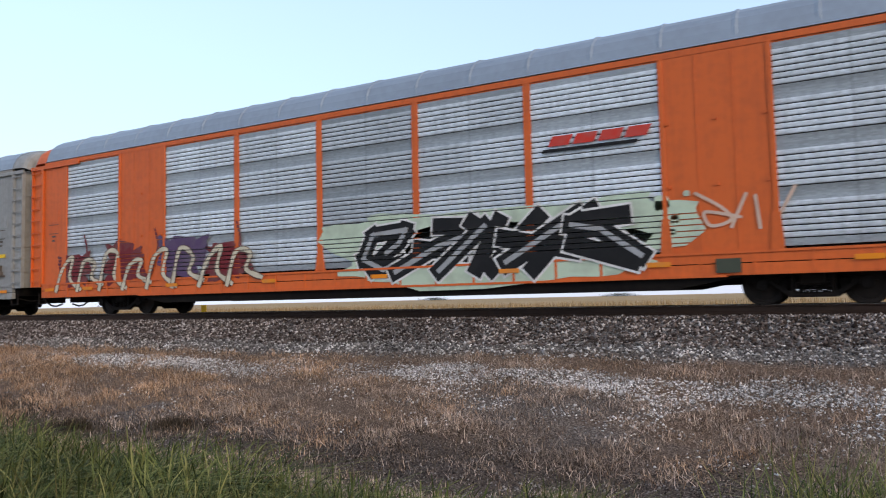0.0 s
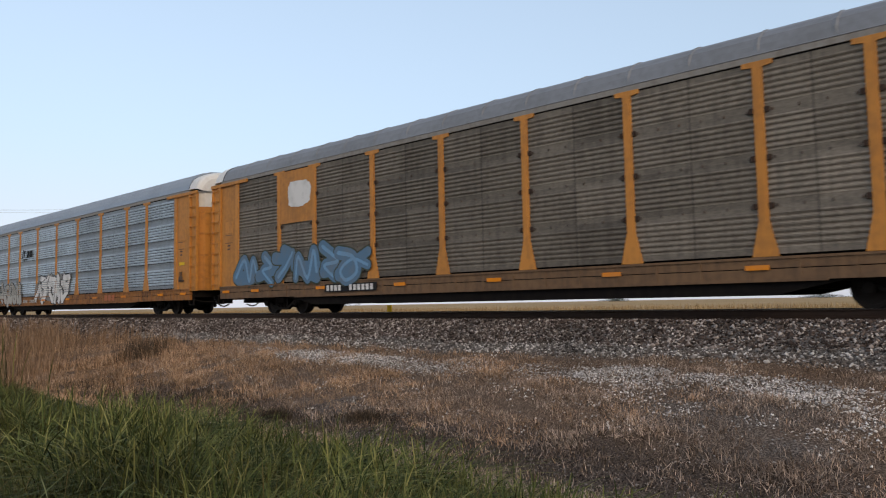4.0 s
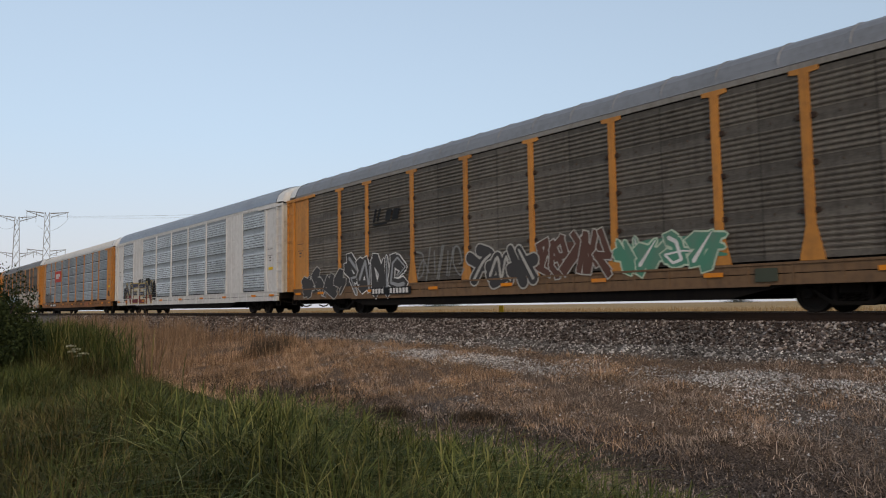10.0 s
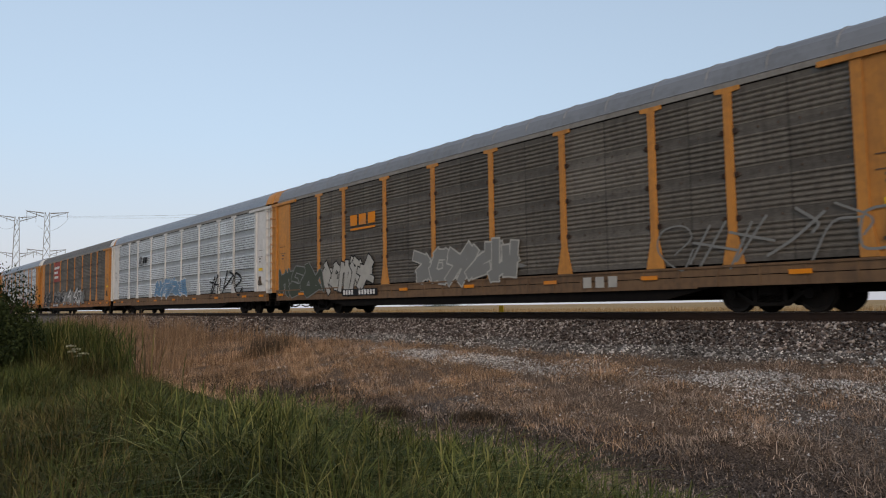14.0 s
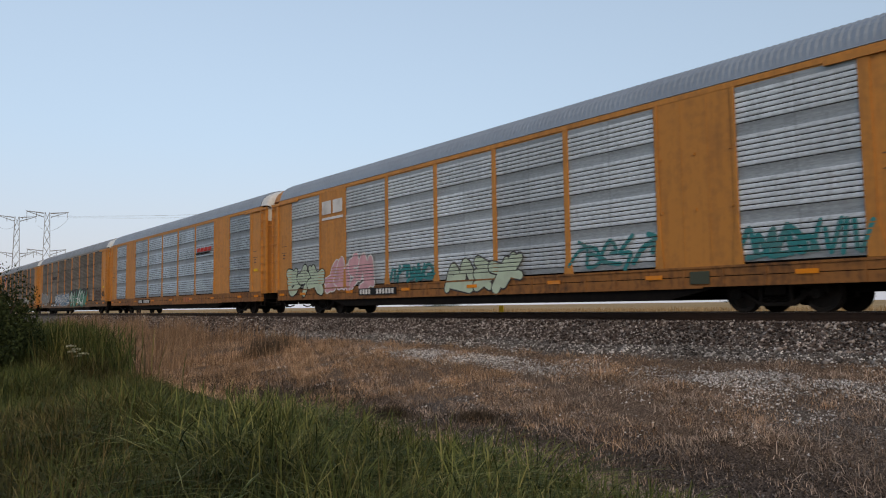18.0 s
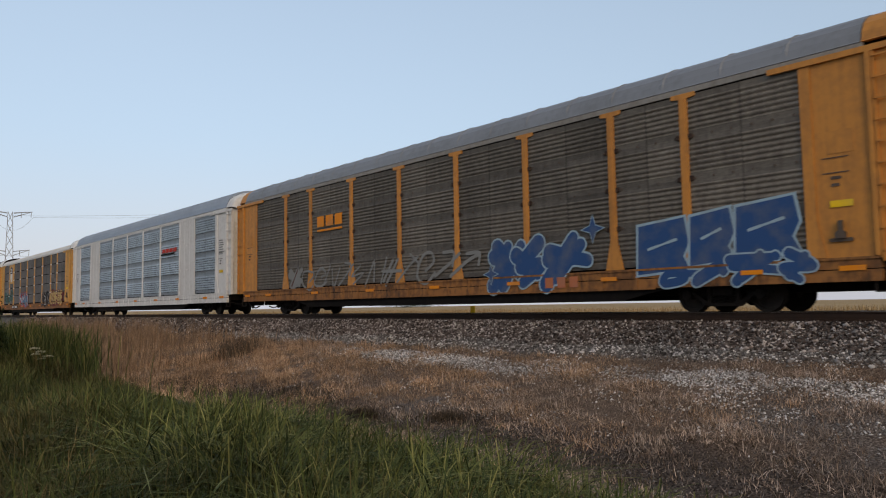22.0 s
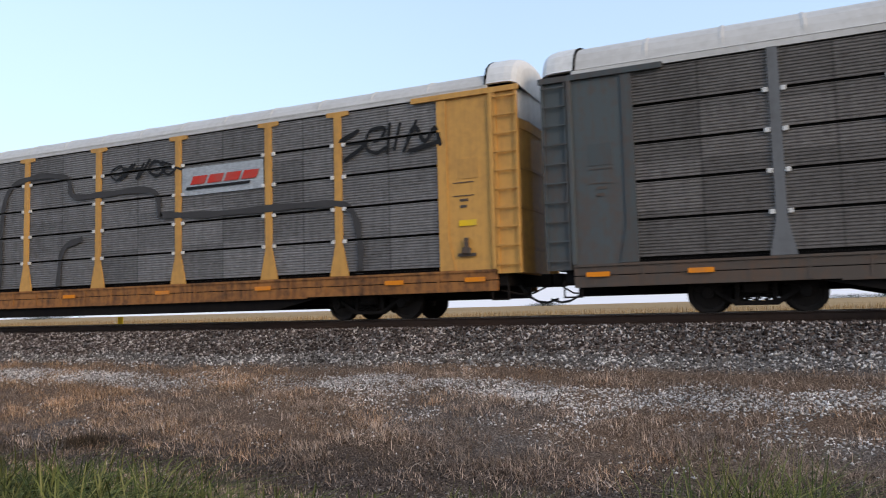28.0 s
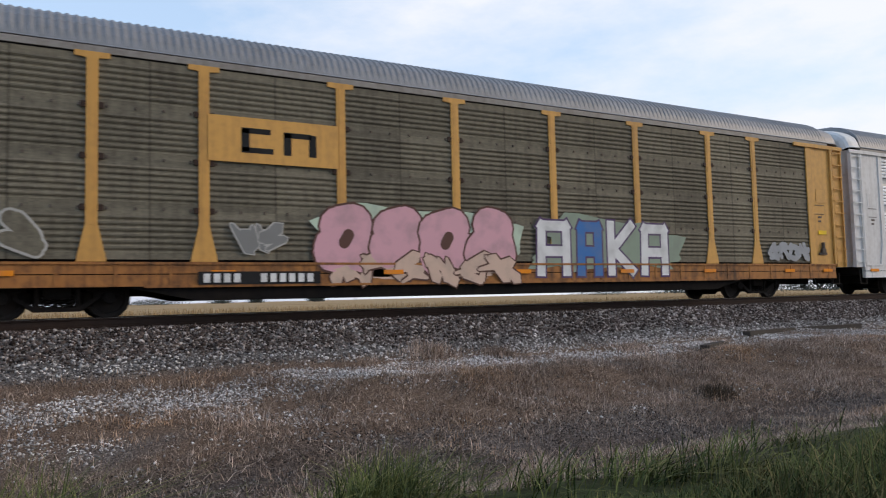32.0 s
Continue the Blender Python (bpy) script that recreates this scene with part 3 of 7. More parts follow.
# gravel bed: near slope and shoulder, thinner far along the track; its toe is paler
bx, by = spread(70000, -30, 26, 13.42, 15.85)
upper = by > 13.9 + 0.12 * lumps(bx, by, 1.4, 3.0) + rng.normal(0, 0.06, len(bx))
stones("ballast", bx[upper], by[upper], 0.033, MG["ballast"], "dark broken-stone ballast beside the rail", 1)
tx0, ty0 = bx[~upper], by[~upper] + rng.normal(0, 0.07, (~upper).sum())
stones("ballast", tx0, ty0, 0.027, MG["toe"], "paler broken-stone ballast on the lower slope", 13)
fx, fy = spread(17000, -75, -30, 13.3, 15.85)
stones("ballast", fx, fy, 0.05, MG["ballast"], "dark broken-stone ballast along the track", 11)
mx_, my_ = spread(7000, -30, 26, 16.05, 17.35)
stones("ballast", mx_, my_, 0.04, MG["ballast"], "dark broken-stone ballast between the rails", 2)


def pale_share(x, y):
    """How thickly pale gravel covers the bank."""
    fray = 0.16 * lumps(x, y, 2.6, 5.0)
    strip = 0.95 * bell(y, 12.05 + 0.12 * np.sin(x * 0.5) - 0.03 * np.clip(x, -9, 3) + np.clip((x - 3) * 0.2, 0, 1.0) + fray, 0.52 + np.clip((x - 2) * 0.06, 0, 0.16)) * np.clip((x + 9.8) / 1.5, 0, 1) * np.clip(0.85 + 0.5 * lumps(x, y, 2.2, 5), 0.2, 1)
    patch = 1.1 * bell(x + 15.2 - (12.6 - y) * 1.8, 0, 3.9) * bell(y, 12.5 + fray, 0.52) * np.clip(0.85 + 0.4 * lumps(x, y, 2.4, 1), 0.35, 1)
    lower = 0.30 * bell(y, 11.0 + fray * 2, 0.7) * np.clip((x + 8) / 3, 0, 1) * np.clip((7 - x) / 3, 0, 1) * (lumps(x, y, 2.1, 2.0) > 0.1)
    loose = 0.08 * (lumps(x, y, 2.7, 4.0) > 0.45) + 0.008
    return strip + patch + lower + loose


sx, sy = spread(330000, -24, 26, 9.0, 13.6)
keep = rng.uniform(0, 1, len(sx)) < pale_share(sx, sy) * 0.8
stones("gravel", sx[keep], sy[keep], 0.0185, MG["gravel"], "patches of pale gravel on the dry bank", 3)


def ditch_share(x, y):
    """How bare and gritty the bottom of the ditch is."""
    return bell(y, 7.9 + 0.35 * np.sin(x * 0.33) + 0.25 * lumps(x, y, 1.5, 3.3) + np.clip((x + 5) / 10, 0, 1) * 0.5, 1.15) * np.clip(0.8 + 0.5 * lumps(x, y, 1.6, 8), 0.15, 1) * np.clip((x + 21) / 3, 0, 1)


gx_, gy_ = spread(90000, -15, 16, 5.6, 10.2)
keep = rng.uniform(0, 1, len(gx_)) < ditch_share(gx_, gy_) * 0.9
stones("gravel", gx_[keep], gy_[keep], 0.013, MG["grit"], "dark fine gravel in the shallow ditch", 12)

# dry grass on the bank: a thick short mat in greyer and redder stretches
dx_, dy_ = spread(600000, -27, 25, 5.6, 13.5)
far_x, far_y = spread(70000, -60, -27, 7.0, 13.6)
dx_, dy_ = np.concatenate([dx_, far_x]), np.concatenate([dy_, far_y])
mound = np.clip((dx_ - 3) / 3, 0, 1) * bell(dy_, 10.2, 1.7)
dens = np.clip(0.74 + 0.34 * lumps(dx_, dy_, 2.3, 9.0) + 0.3 * mound, 0.2, 1) * (1 - 0.93 * np.clip(pale_share(dx_, dy_) * 1.1 - 0.04, 0, 1)) * (1 - 0.9 * ditch_share(dx_, dy_)) * (1 - 0.75 * (dy_ > 13.4))
keep = rng.uniform(0, 1, len(dx_)) < dens
dx_, dy_ = dx_[keep], dy_[keep]
dh = rng.uniform(0.03, 0.125, len(dx_)) * np.clip(1 + 0.5 * lumps(dx_, dy_, 1.7, 4.0) + 0.7 * lumps(dx_, dy_, 5.0, 2.0), 0.3, 2.4) * (1 + np.clip((-dx_ - 12) / 14, 0, 1.5)) * (1 + 0.2 * np.clip((dx_ - 3) / 3, 0, 1) * bell(dy_, 10.2, 1.7))
red = lumps(dx_, dy_, 1.1, 7.7) + rng.normal(0, 0.35, len(dx_)) + np.clip((-dx_ - 7) / 7, -0.5, 1.2) > 0.35
for cut, mat, label, seed in ((red, "rust", "short reddish-brown dry grass on the bank", 4), (~red, "dry", "short grey-brown dry grass on the bank", 14)):
    blades("dry_grass", dx_[cut], dy_[cut], dh[cut], 0.013, 1.0, MG[mat], label, seed, steps=())
# single taller straws over the mat
ox, oy = spread(60000, -24, 22, 8.4, 13.3)
keep = rng.uniform(0, 1, len(ox)) < np.clip(0.3 + 0.7 * lumps(ox, oy, 1.5, 2.2), 0.03, 1) * (1 - np.clip(pale_share(ox, oy), 0, 0.9))
blades("dry_grass", ox[keep], oy[keep], rng.uniform(0.08, 0.26, keep.sum()), 0.009, 1.7, MG["dry"], "scattered pale straws on the bank", 24)
# tall dry grass towards the far end of the ditch
tx, ty = spread(52000, -62, -13, 5.2, 13.2)
keep = rng.uniform(0, 1, len(tx)) < np.clip((-tx - 16.5 + 0.8 * (8 - ty)) / 14, 0.015, 1) * np.clip(0.5 + 0.7 * lumps(tx, ty, 0.9, 3.0), 0.05, 1)
tx, ty = tx[keep], ty[keep]
blades("tall_dry_grass", tx, ty, rng.uniform(0.2, 0.75, len(tx)) * (1 + np.clip((-tx - 20) / 14, 0, 1.1)), 0.012, 0.45, MG["tall"], "tall tan dry grass beside the ditch", 5)
# green grass on the near bank, with browned and lush stretches
hx, hy = spread(260000, -36, 13, 0.4, 8.4)
edge = 5.1 + 0.25 * lumps(hx, hy * 0, 0.9, 1.0) + np.clip((-hx - 12) / 12, 0, 1) * 1.0 - 0.3 * np.clip((hx + 3) / 3, 0, 1)
keep = (hy < edge + rng.normal(0, 0.22, len(hx))) & (np.hypot(hx, hy) > 3.0) & (hy > 0.045 * np.abs(hx))
hx, hy, edge = hx[keep], hy[keep], edge[keep]
hh = rng.uniform(0.18, 0.52, len(hx)) * (0.8 + 0.4 * lumps(hx, hy, 1.3, 6.0)) * (1 + np.clip((-hx - 15) / 9, 0, 1.6)) * np.clip(0.35 + (edge - hy) / 1.3, 0.35, 1.45)
tone = lumps(hx, hy, 0.55, 7.0) + rng.normal(0, 0.35, len(hx)) - 0.5 * bell(hx, -13, 4) * (hy > 4.5)
for cut, mat, label, seed in ((tone > -0.42, "green", "thick green grass on the near bank", 6), (tone <= -0.42, "olive", "olive and browned grass on the near bank", 16)):
    blades("green_grass", hx[cut], hy[cut], hh[cut], 0.010, 0.95, MG[mat], label, seed, steps=(0.45, 0.8), wind=0.35)
# long arching grass over the green bank
lx, ly = spread(90000, -12.5, 11, 2.4, 6.5)
thick = bell(lx, -6.8, 3.6) * bell(ly, 4.0, 1.35) + 0.8 * bell(lx, -0.25, 0.5) * bell(ly, 5.6, 0.4) + 0.7 * bell(lx, 2.45, 0.4) * bell(ly, 5.6, 0.35) + 0.35 * bell(lx, 5.5, 2.6) * bell(ly, 5.3, 0.5) + 0.2 * bell(lx, -3.4, 1.5) * bell(ly, 5.2, 0.5)
keep = rng.uniform(0, 1, len(lx)) < thick * np.clip(0.55 + 0.6 * lumps(lx, ly, 2.4, 3.0), 0.08, 1)
lx, ly = lx[keep], ly[keep]
blades("long_grass", lx, ly, rng.uniform(0.3, 0.72, len(lx)) * np.where(lx > -4.5, 0.75, 1.0) * np.clip(1.25 - 0.16 * (ly - 3.0), 0.75, 1.3), 0.014, 1.15, MG["lush"], "lush long green grass bending over the bank", 26, steps=(0.35, 0.65, 0.88), wind=0.5)
# dark dead grass along the ditch: the ditch's shade is put into its colour
# the short stretch past x = -9.3 is added to darken the ground
ex, ey = spread(62000, -22, -2.2, 5.2, 9.6)
keep = rng.uniform(0, 1, len(ex)) < 0.9 * bell(ey, 7.6 + 0.3 * np.sin(ex * 0.7) + np.clip((ex + 10) / 10, 0, 0.5), 1.4) * np.clip(0.6 + 0.6 * lumps(ex, ey, 1.3, 1.1), 0.05, 1)
blades("shaded_dead_grass", ex[keep], ey[keep], rng.uniform(0.05, 0.22, keep.sum()) * np.where(ex[keep] > -9.3, 0.45, 1.0), 0.014, 1.2, MG["dead"], "dark dead grass along the ditch, shade in its colour", 28)
# tall green weeds beside the shrub
wx_, wy_ = rng.normal(-22.5, 1.5, 5200), rng.normal(4.5, 0.55, 5200)
blades("tall_weeds", wx_, wy_, rng.uniform(0.6, 1.65, len(wx_)), 0.022, 0.35, MG["green"], "tall green weeds beside the shrub", 27, steps=(0.45, 0.8))


def tuft(x, y, r, h, n, mat, label, seed, lean=1.2, name="grass_tuft"):
    """One clump of long arching blades."""
    r2 = np.random.default_rng(seed)
    px, py = x + r2.normal(0, r * 0.5, n), y + r2.normal(0, r * 0.4, n)
    return blades(name, px, py, h * r2.uniform(0.4, 1.15, n), 0.011, lean, MG[mat], label, seed, "grass tuft", wind=0.3)


for i, (x, y, r, h) in enumerate(((-0.1, 5.35, 0.55, 0.78), (2.45, 5.35, 0.45, 0.62), (-2.0, 5.1, 0.5, 0.42))):
    tuft(x, y, r, h, 900, "lush", "lush green clump of long grass on the bank", 280 + i, 1.0)
for i, (x, y, r, h) in enumerate(((7.2, 13.3, 0.55, 0.36), (8.8, 13.2, 0.4, 0.2), (12.3, 12.9, 0.5, 0.18))):
    tuft(x, y, r, h, 620, "dry", "tan clump of dry grass on the gravel", 240 + i, 0.8)
# the clump at x = -11.9 stands for a dark shadow in the ditch
for i, (x, y, r, h) in enumerate(((-11.9, 8.1, 0.3, 0.34), (11.4, 9.7, 0.35, 0.22), (-24.6, 11.4, 1.0, 0.9), (-10.0, 8.6, 0.3, 0.2))):
    tuft(x, y, r, h, 700, "dead", "dark clump of dead brush and ditch shade", 260 + i, 0.7)
# cast-off ties beside the line
for x, y, turn, ln in ((17.9, 13.35, 8, 2.4), (20.8, 13.45, -6, 2.4), (14.5, 12.35, 24, 1.6)):
    ob = put("old_tie", shared(("old_tie", ln), lambda ln=ln: Form().box(-ln / 2, ln / 2, -0.11, 0.11, -0.09, 0.07, 0.02).mesh("old_tie")), M["tie"])
    tagged(ob, "weathered dark wooden tie lying on the gravel", "railway tie", group="cast-off ties")
    ob.matrix_basis = pose(x, y, float(ground_z(x, y)), 0, 0, turn)


# ---- far things ----
def far_trees(name, x, y, width, height, seed, label):
    rng2 = np.random.default_rng(seed)
    n = 900
    cx = rng2.normal(0, 0.32, n) * width
    cz = rng2.beta(1.6, 1.8, n) * height * (0.55 + 0.45 * np.cos(np.clip(cx / width * 2.4, -1.5, 1.5))) * rng2.uniform(0.75, 1.1, n)
    cy = rng2.normal(0, 0.2, n) * width
    v = stone_forms(rng2, n) * (height * 0.07)
    v += np.stack([cx, cy, cz + height * 0.03], -1)[:, None, :]
    f = (OCT[None] + (np.arange(n) * 6)[:, None, None]).reshape(-1, 3)
    root = tagged(new(name), label, "trees")
    root.matrix_basis = pose(x, y, -1.3)
    put("crown", fast_mesh("crown", v.reshape(-1, 3), f), MG["far"], root)
    t = Form()
    t.rod((0, 0, -0.2), (0, 0, height * 0.5), height * 0.03, 6)
    put("trunk", t.mesh("trunk"), M["tie"], root)


for i, (deg, dist, w, h) in enumerate(((-8.3, 900, 46, 7.5), (-5, 1000, 70, 6), (-13, 950, 20, 6), (-15.5, 950, 14, 7), (-19.9, 800, 13, 8.5), (-42, 800, 60, 6), (-47, 700, 40, 6), (-52, 600, 34, 7), (-56, 560, 60, 8), (-60, 520, 60, 8), (16, 1100, 40, 6), (30, 1000, 30, 5), (52, 900, 60, 6))):
    a = radians(deg)
    far_trees("distant_trees", -math.sin(a) * dist, math.cos(a) * dist, w, h, 50 + i, "hazy grove of trees on the horizon")


def pylon(deg, dist, height, spin):
    """A lattice power mast with a wide top arm and a lower one."""
    a = radians(deg)
    root = tagged(new("power_pylon"), "tall grey lattice power pylon with two cross-arms", "pylon", group="power line")
    root.matrix_basis = pose(-math.sin(a) * dist, math.cos(a) * dist, -1.3, 0, 0, spin)
    f = Form()
    levels = np.linspace(0, 1, 10)
    wd = lambda t: 2.2 * (1 - t) + 0.9 * t
    for sx_ in (-1, 1):
        for sy_ in (-1, 1):
            f.rod((sx_ * wd(0), sy_ * wd(0), 0), (sx_ * wd(1), sy_ * wd(1), height), 0.16, 4)
    for t0, t1 in zip(levels, levels[1:]):
        for s in (-1, 1):
            f.rod((-wd(t0), s * wd(t0), t0 * height), (wd(t1), s * wd(t1), t1 * height), 0.09, 4)
            f.rod((wd(t0), s * wd(t0), t0 * height), (-wd(t1), s * wd(t1), t1 * height), 0.09, 4)
            f.rod((s * wd(t0), -wd(t0), t0 * height), (s * wd(t1), wd(t1), t1 * height), 0.09, 4)
    put("mast", f.mesh("mast"), M["far_steel"], root)
    for z, half in ((height * 0.99, 8.6), (height * 0.62, 8.0)):
        for s in (-1, 1):
            g = Form()
            for d in (-1, 1):
                g.rod((s * 1.3, d * 1.3, z), (s * half, 0, z + 0.8), 0.16, 4)
                g.rod((s * 1.3, d * 1.3, z - 1.8), (s * half, 0, z + 0.8), 0.12, 4)
            arm = put("cross_arm", g.mesh("cross_arm"), M["far_steel"], root)
            for q in (0.5, 0.95):
                put("insulator", Form().rod((s * half * q, 0, z + 0.5), (s * half * q, 0, z - 1.9), 0.14, 4).mesh("insulator"), M["far_steel"], arm)
    return root.matrix_basis


P1 = pylon(79.95, 380, 46.5, 80)
P2 = pylon(81.75, 420, 48.5, 80)
pylon(-22.9, 1500, 30, 20)
for z, half in ((44.4, 9.0), (27.0, 8.6)):
    for s in (-1, 1):
        f = Form()
        a, b = P1 @ Vector((s * half, 0, z)), P2 @ Vector((s * half, 0, z))
        away = (P1.translation - P2.translation).normalized()
        c = P1 @ Vector((s * half, 0, z)) + Vector((260, 160, -4))
        for u, v2 in ((a, b), (a, c)):
            pts = [u.lerp(v2, t / 8) - Vector((0, 0, 16 * (t / 8) * (1 - t / 8))) for t in range(9)]
            f.path(pts, 0.05, 4)
        tagged(put("power_line", f.mesh("power_line"), M["far_steel"]), "thin sagging power line wires between pylons", "power line", group="wires")

# ripe crop beyond the track: a fringe of stalks, the field itself is part of the ground
cx_, cy_ = spread(80000, -150, 130, 26, 95)
keep = rng.uniform(0, 1, len(cx_)) < 0.35 + 0.65 * (cy_ < 60)
blades("ripe_crop", cx_[keep], cy_[keep], rng.uniform(0.85, 1.32, keep.sum()), 0.05, 0.2, MG["crop"], "tan ripe crop field beyond the track", 8, "crop field")

# yellow marker post on the far side of the track
marker = tagged(new("marker_post"), "small yellow marker sign on a post beyond the track", "marker post")
a = radians(47.2)
marker.matrix_basis = pose(-math.sin(a) * 33, math.cos(a) * 33, float(ground_z(-24.0, 22.6)))
f = Form().rod((0, 0, -0.1), (0, 0, 1.25), 0.03)
put("post", f.mesh("post"), M["grey"], marker)
f = Form().box(-0.15, 0.15, -0.07, -0.03, 1.02, 1.44, 0.015)
put("sign", f.mesh("sign"), M["p_yellow"], marker, label="yellow sign plate")

# shrub at the far left
def shrub(x, y, r, h, n, seed):
    rng2 = np.random.default_rng(seed)
    root = tagged(new("shrub"), "dark green bushy shrub among tall grass", "shrub")
    root.matrix_basis = pose(x, y, float(ground_z(x, y)))
    th, ph, rr = rng2.uniform(0, 6.28, n), np.arccos(rng2.uniform(-0.2, 1, n)), rng2.uniform(0.45, 1.08, n) ** 0.6
    bump_ = 1 + 0.25 * np.sin(th * 3 + seed) + 0.18 * np.sin(th * 7 + ph * 5)
    c = np.stack([np.sin(ph) * np.cos(th) * r * rr * bump_, np.sin(ph) * np.sin(th) * r * rr * bump_, h * 0.42 + np.cos(ph) * h * 0.55 * rr * bump_], -1)
    u, w = rng2.normal(size=(n, 3)), rng2.normal(size=(n, 3))
    u /= np.linalg.norm(u, axis=1)[:, None]
    w -= (w * u).sum(1)[:, None] * u
    w /= np.linalg.norm(w, axis=1)[:, None]
    s = rng2.uniform(0.022, 0.055, n)[:, None]
    v = np.stack([c - u * s, c + w * s * 0.45, c + u * s, c - w * s * 0.45], 1)
    put("crown", fast_mesh("crown", v.reshape(-1, 3), np.arange(4 * n).reshape(-1, 4)), MG["leaf"], root)
    f = Form()
    for i in range(9):
        a_ = i * 0.7 + seed
        f.path([(0.1 * math.cos(a_), 0.1 * math.sin(a_), -0.05), (r * 0.35 * math.cos(a_), r * 0.35 * math.sin(a_), h * 0.4), (r * 0.7 * math.cos(a_ + 0.2), r * 0.7 * math.sin(a_ + 0.2), h * 0.75)], 0.02, 5)
    put("stem", f.mesh("stem"), M["tie"], root)


shrub(-20.4, 2.3, 1.0, 2.4, 17000, 3)
shrub(-19.0, 1.35, 1.2, 2.2, 14000, 5)


# pale flat-topped weed among the tall grass
umbel = tagged(new("umbel_weed"), "pale flat-topped weed standing in tall green grass", "weed")
umbel.matrix_basis = pose(-18.75, 4.0, float(ground_z(-18.75, 4.0)))
for i, (ux, uy, uz) in enumerate(((0.0, 0.0, 0.80), (0.22, 0.1, 0.70), (-0.18, -0.05, 0.74), (0.1, -0.15, 0.88), (-0.33, 0.1, 0.62))):
    f = Form().path([(ux * 0.3, uy * 0.3, -0.05), (ux * 0.6, uy * 0.6, uz * 0.6), (ux, uy, uz)], 0.008, 5)
    st_ = put("stem", f.mesh("stem"), MG["olive"], umbel)
    r2_ = np.random.default_rng(300 + i)
    n_ = 60
    rr_, aa_ = 0.11 * np.sqrt(r2_.uniform(0, 1, n_)), r2_.uniform(0, 6.28, n_)
    v_ = stone_forms(r2_, n_) * 0.013 + np.stack([ux + rr_ * np.cos(aa_), uy + rr_ * np.sin(aa_), uz + 0.03 - rr_ * 0.25 + r2_.normal(0, 0.008, n_)], -1)[:, None, :]
    put("flower_head", fast_mesh("flower_head", v_.reshape(-1, 3), (OCT[None] + (np.arange(n_) * 6)[:, None, None]).reshape(-1, 3)), MG["umbel"], st_)


# ---- rail cars ----
PITCH, HALF = 28.5, 13.95         # metres from coupling to coupling, half a car's body
FACE, EAVE, DECK, SILL = -1.5, 5.06, 1.06, 0.56   # side plane, top of the side, top and underside of the side sill
SLOT = 0.03      # depth at which a side sheet opens
EDGES = [-12.15, -9.42, -7.37, -4.42, -1.475, 1.475, 4.42, 7.37, 9.42, 12.15]


def panel_profile(kind):
    """Outline of a side sheet from bottom to top: (height, depth inwards, 1 for a plain strip)."""
    span = EAVE - DECK - 0.10
    if kind == "deep":       # four bands of slots with plain strips between
        slots, rows, plain = 6, 4, 0.27
        pitch = (span - plain * rows) / (slots * rows)
        z, out = plain * 0.5, [(0, 0, 1)]
        for r in range(rows):
            for s in range(slots):
                out += [(z, 0.0, 0), (z + 0.003, 0.03, 0), (z + 0.024, 0.03, 0), (z + 0.028, 0.0, 0), (z + 0.05, -0.005, 0), (z + 0.052 + (pitch - 0.052) * 0.6, -0.006, 0)]
                z += pitch
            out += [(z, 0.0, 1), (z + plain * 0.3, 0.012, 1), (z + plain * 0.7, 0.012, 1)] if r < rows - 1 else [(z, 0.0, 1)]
            z += plain
        return out + [(span, 0, 1)]
    if kind == "wave":       # the same bands, shallow worn corrugations
        waves, rows, plain = 6, 4, 0.27
        pitch = (span - plain * rows) / (waves * rows)
        z, out = plain * 0.5, [(0, 0, 1)]
        for r in range(rows):
            for s in range(waves):
                out += [(z, 0.0, 0), (z + pitch * 0.14, 0.021, 0), (z + pitch * 0.36, 0.023, 0), (z + pitch * 0.52, 0.004, 0), (z + pitch * 0.72, -0.009, 0), (z + pitch * 0.86, -0.006, 0)]
                z += pitch
            out += [(z, 0.0, 1), (z + plain * 0.3, 0.006, 1), (z + plain * 0.7, 0.006, 1)] if r < rows - 1 else [(z, 0.0, 1)]
            z += plain
        return out + [(span, 0, 1)]
    if kind == "louvre":     # smooth sheet with groups of fine louvres
        out = [(0, 0, 0)]
        for g, n_ in ((0.10, 7), (1.0, 3), (1.58, 3), (2.12, 5), (3.5, 3)):
            for i in range(n_):
                q = g + i * 0.062
                out += [(q, 0.0, 0), (q + 0.004, 0.024, 0), (q + 0.022, 0.024, 0), (q + 0.028, 0.0, 0)]
        return out + [(span, 0, 0)]
    rows, ribs = 5, 11       # five sheets with dark joints, finely ribbed or slotted
    hgt, out = span / rows, []
    for r in range(rows):
        z = r * hgt
        out += [(z, 0.03, 0), (z + 0.052, 0.03, 0), (z + 0.055, 0.0, 0)]
        if kind == "five":
            p = (hgt - 0.06) / 6
            for s in range(1, 6):
                out += [(z + p * s, 0.0, 0), (z + p * s + 0.006, 0.04, 0), (z + p * s + 0.034, 0.04, 0), (z + p * s + 0.044, 0.0, 0), (z + p * (s + 0.6), -0.01, 0)]
        else:
            p = (hgt - 0.08) / ribs
            for s in range(ribs):
                out += [(z + 0.075 + p * s, 0.0, 0), (z + 0.075 + p * (s + 0.25), 0.016, 0), (z + 0.075 + p * (s + 0.5), 0.016, 0), (z + 0.075 + p * (s + 0.75), 0.0, 0)]
    return out + [(span, 0, 0)]


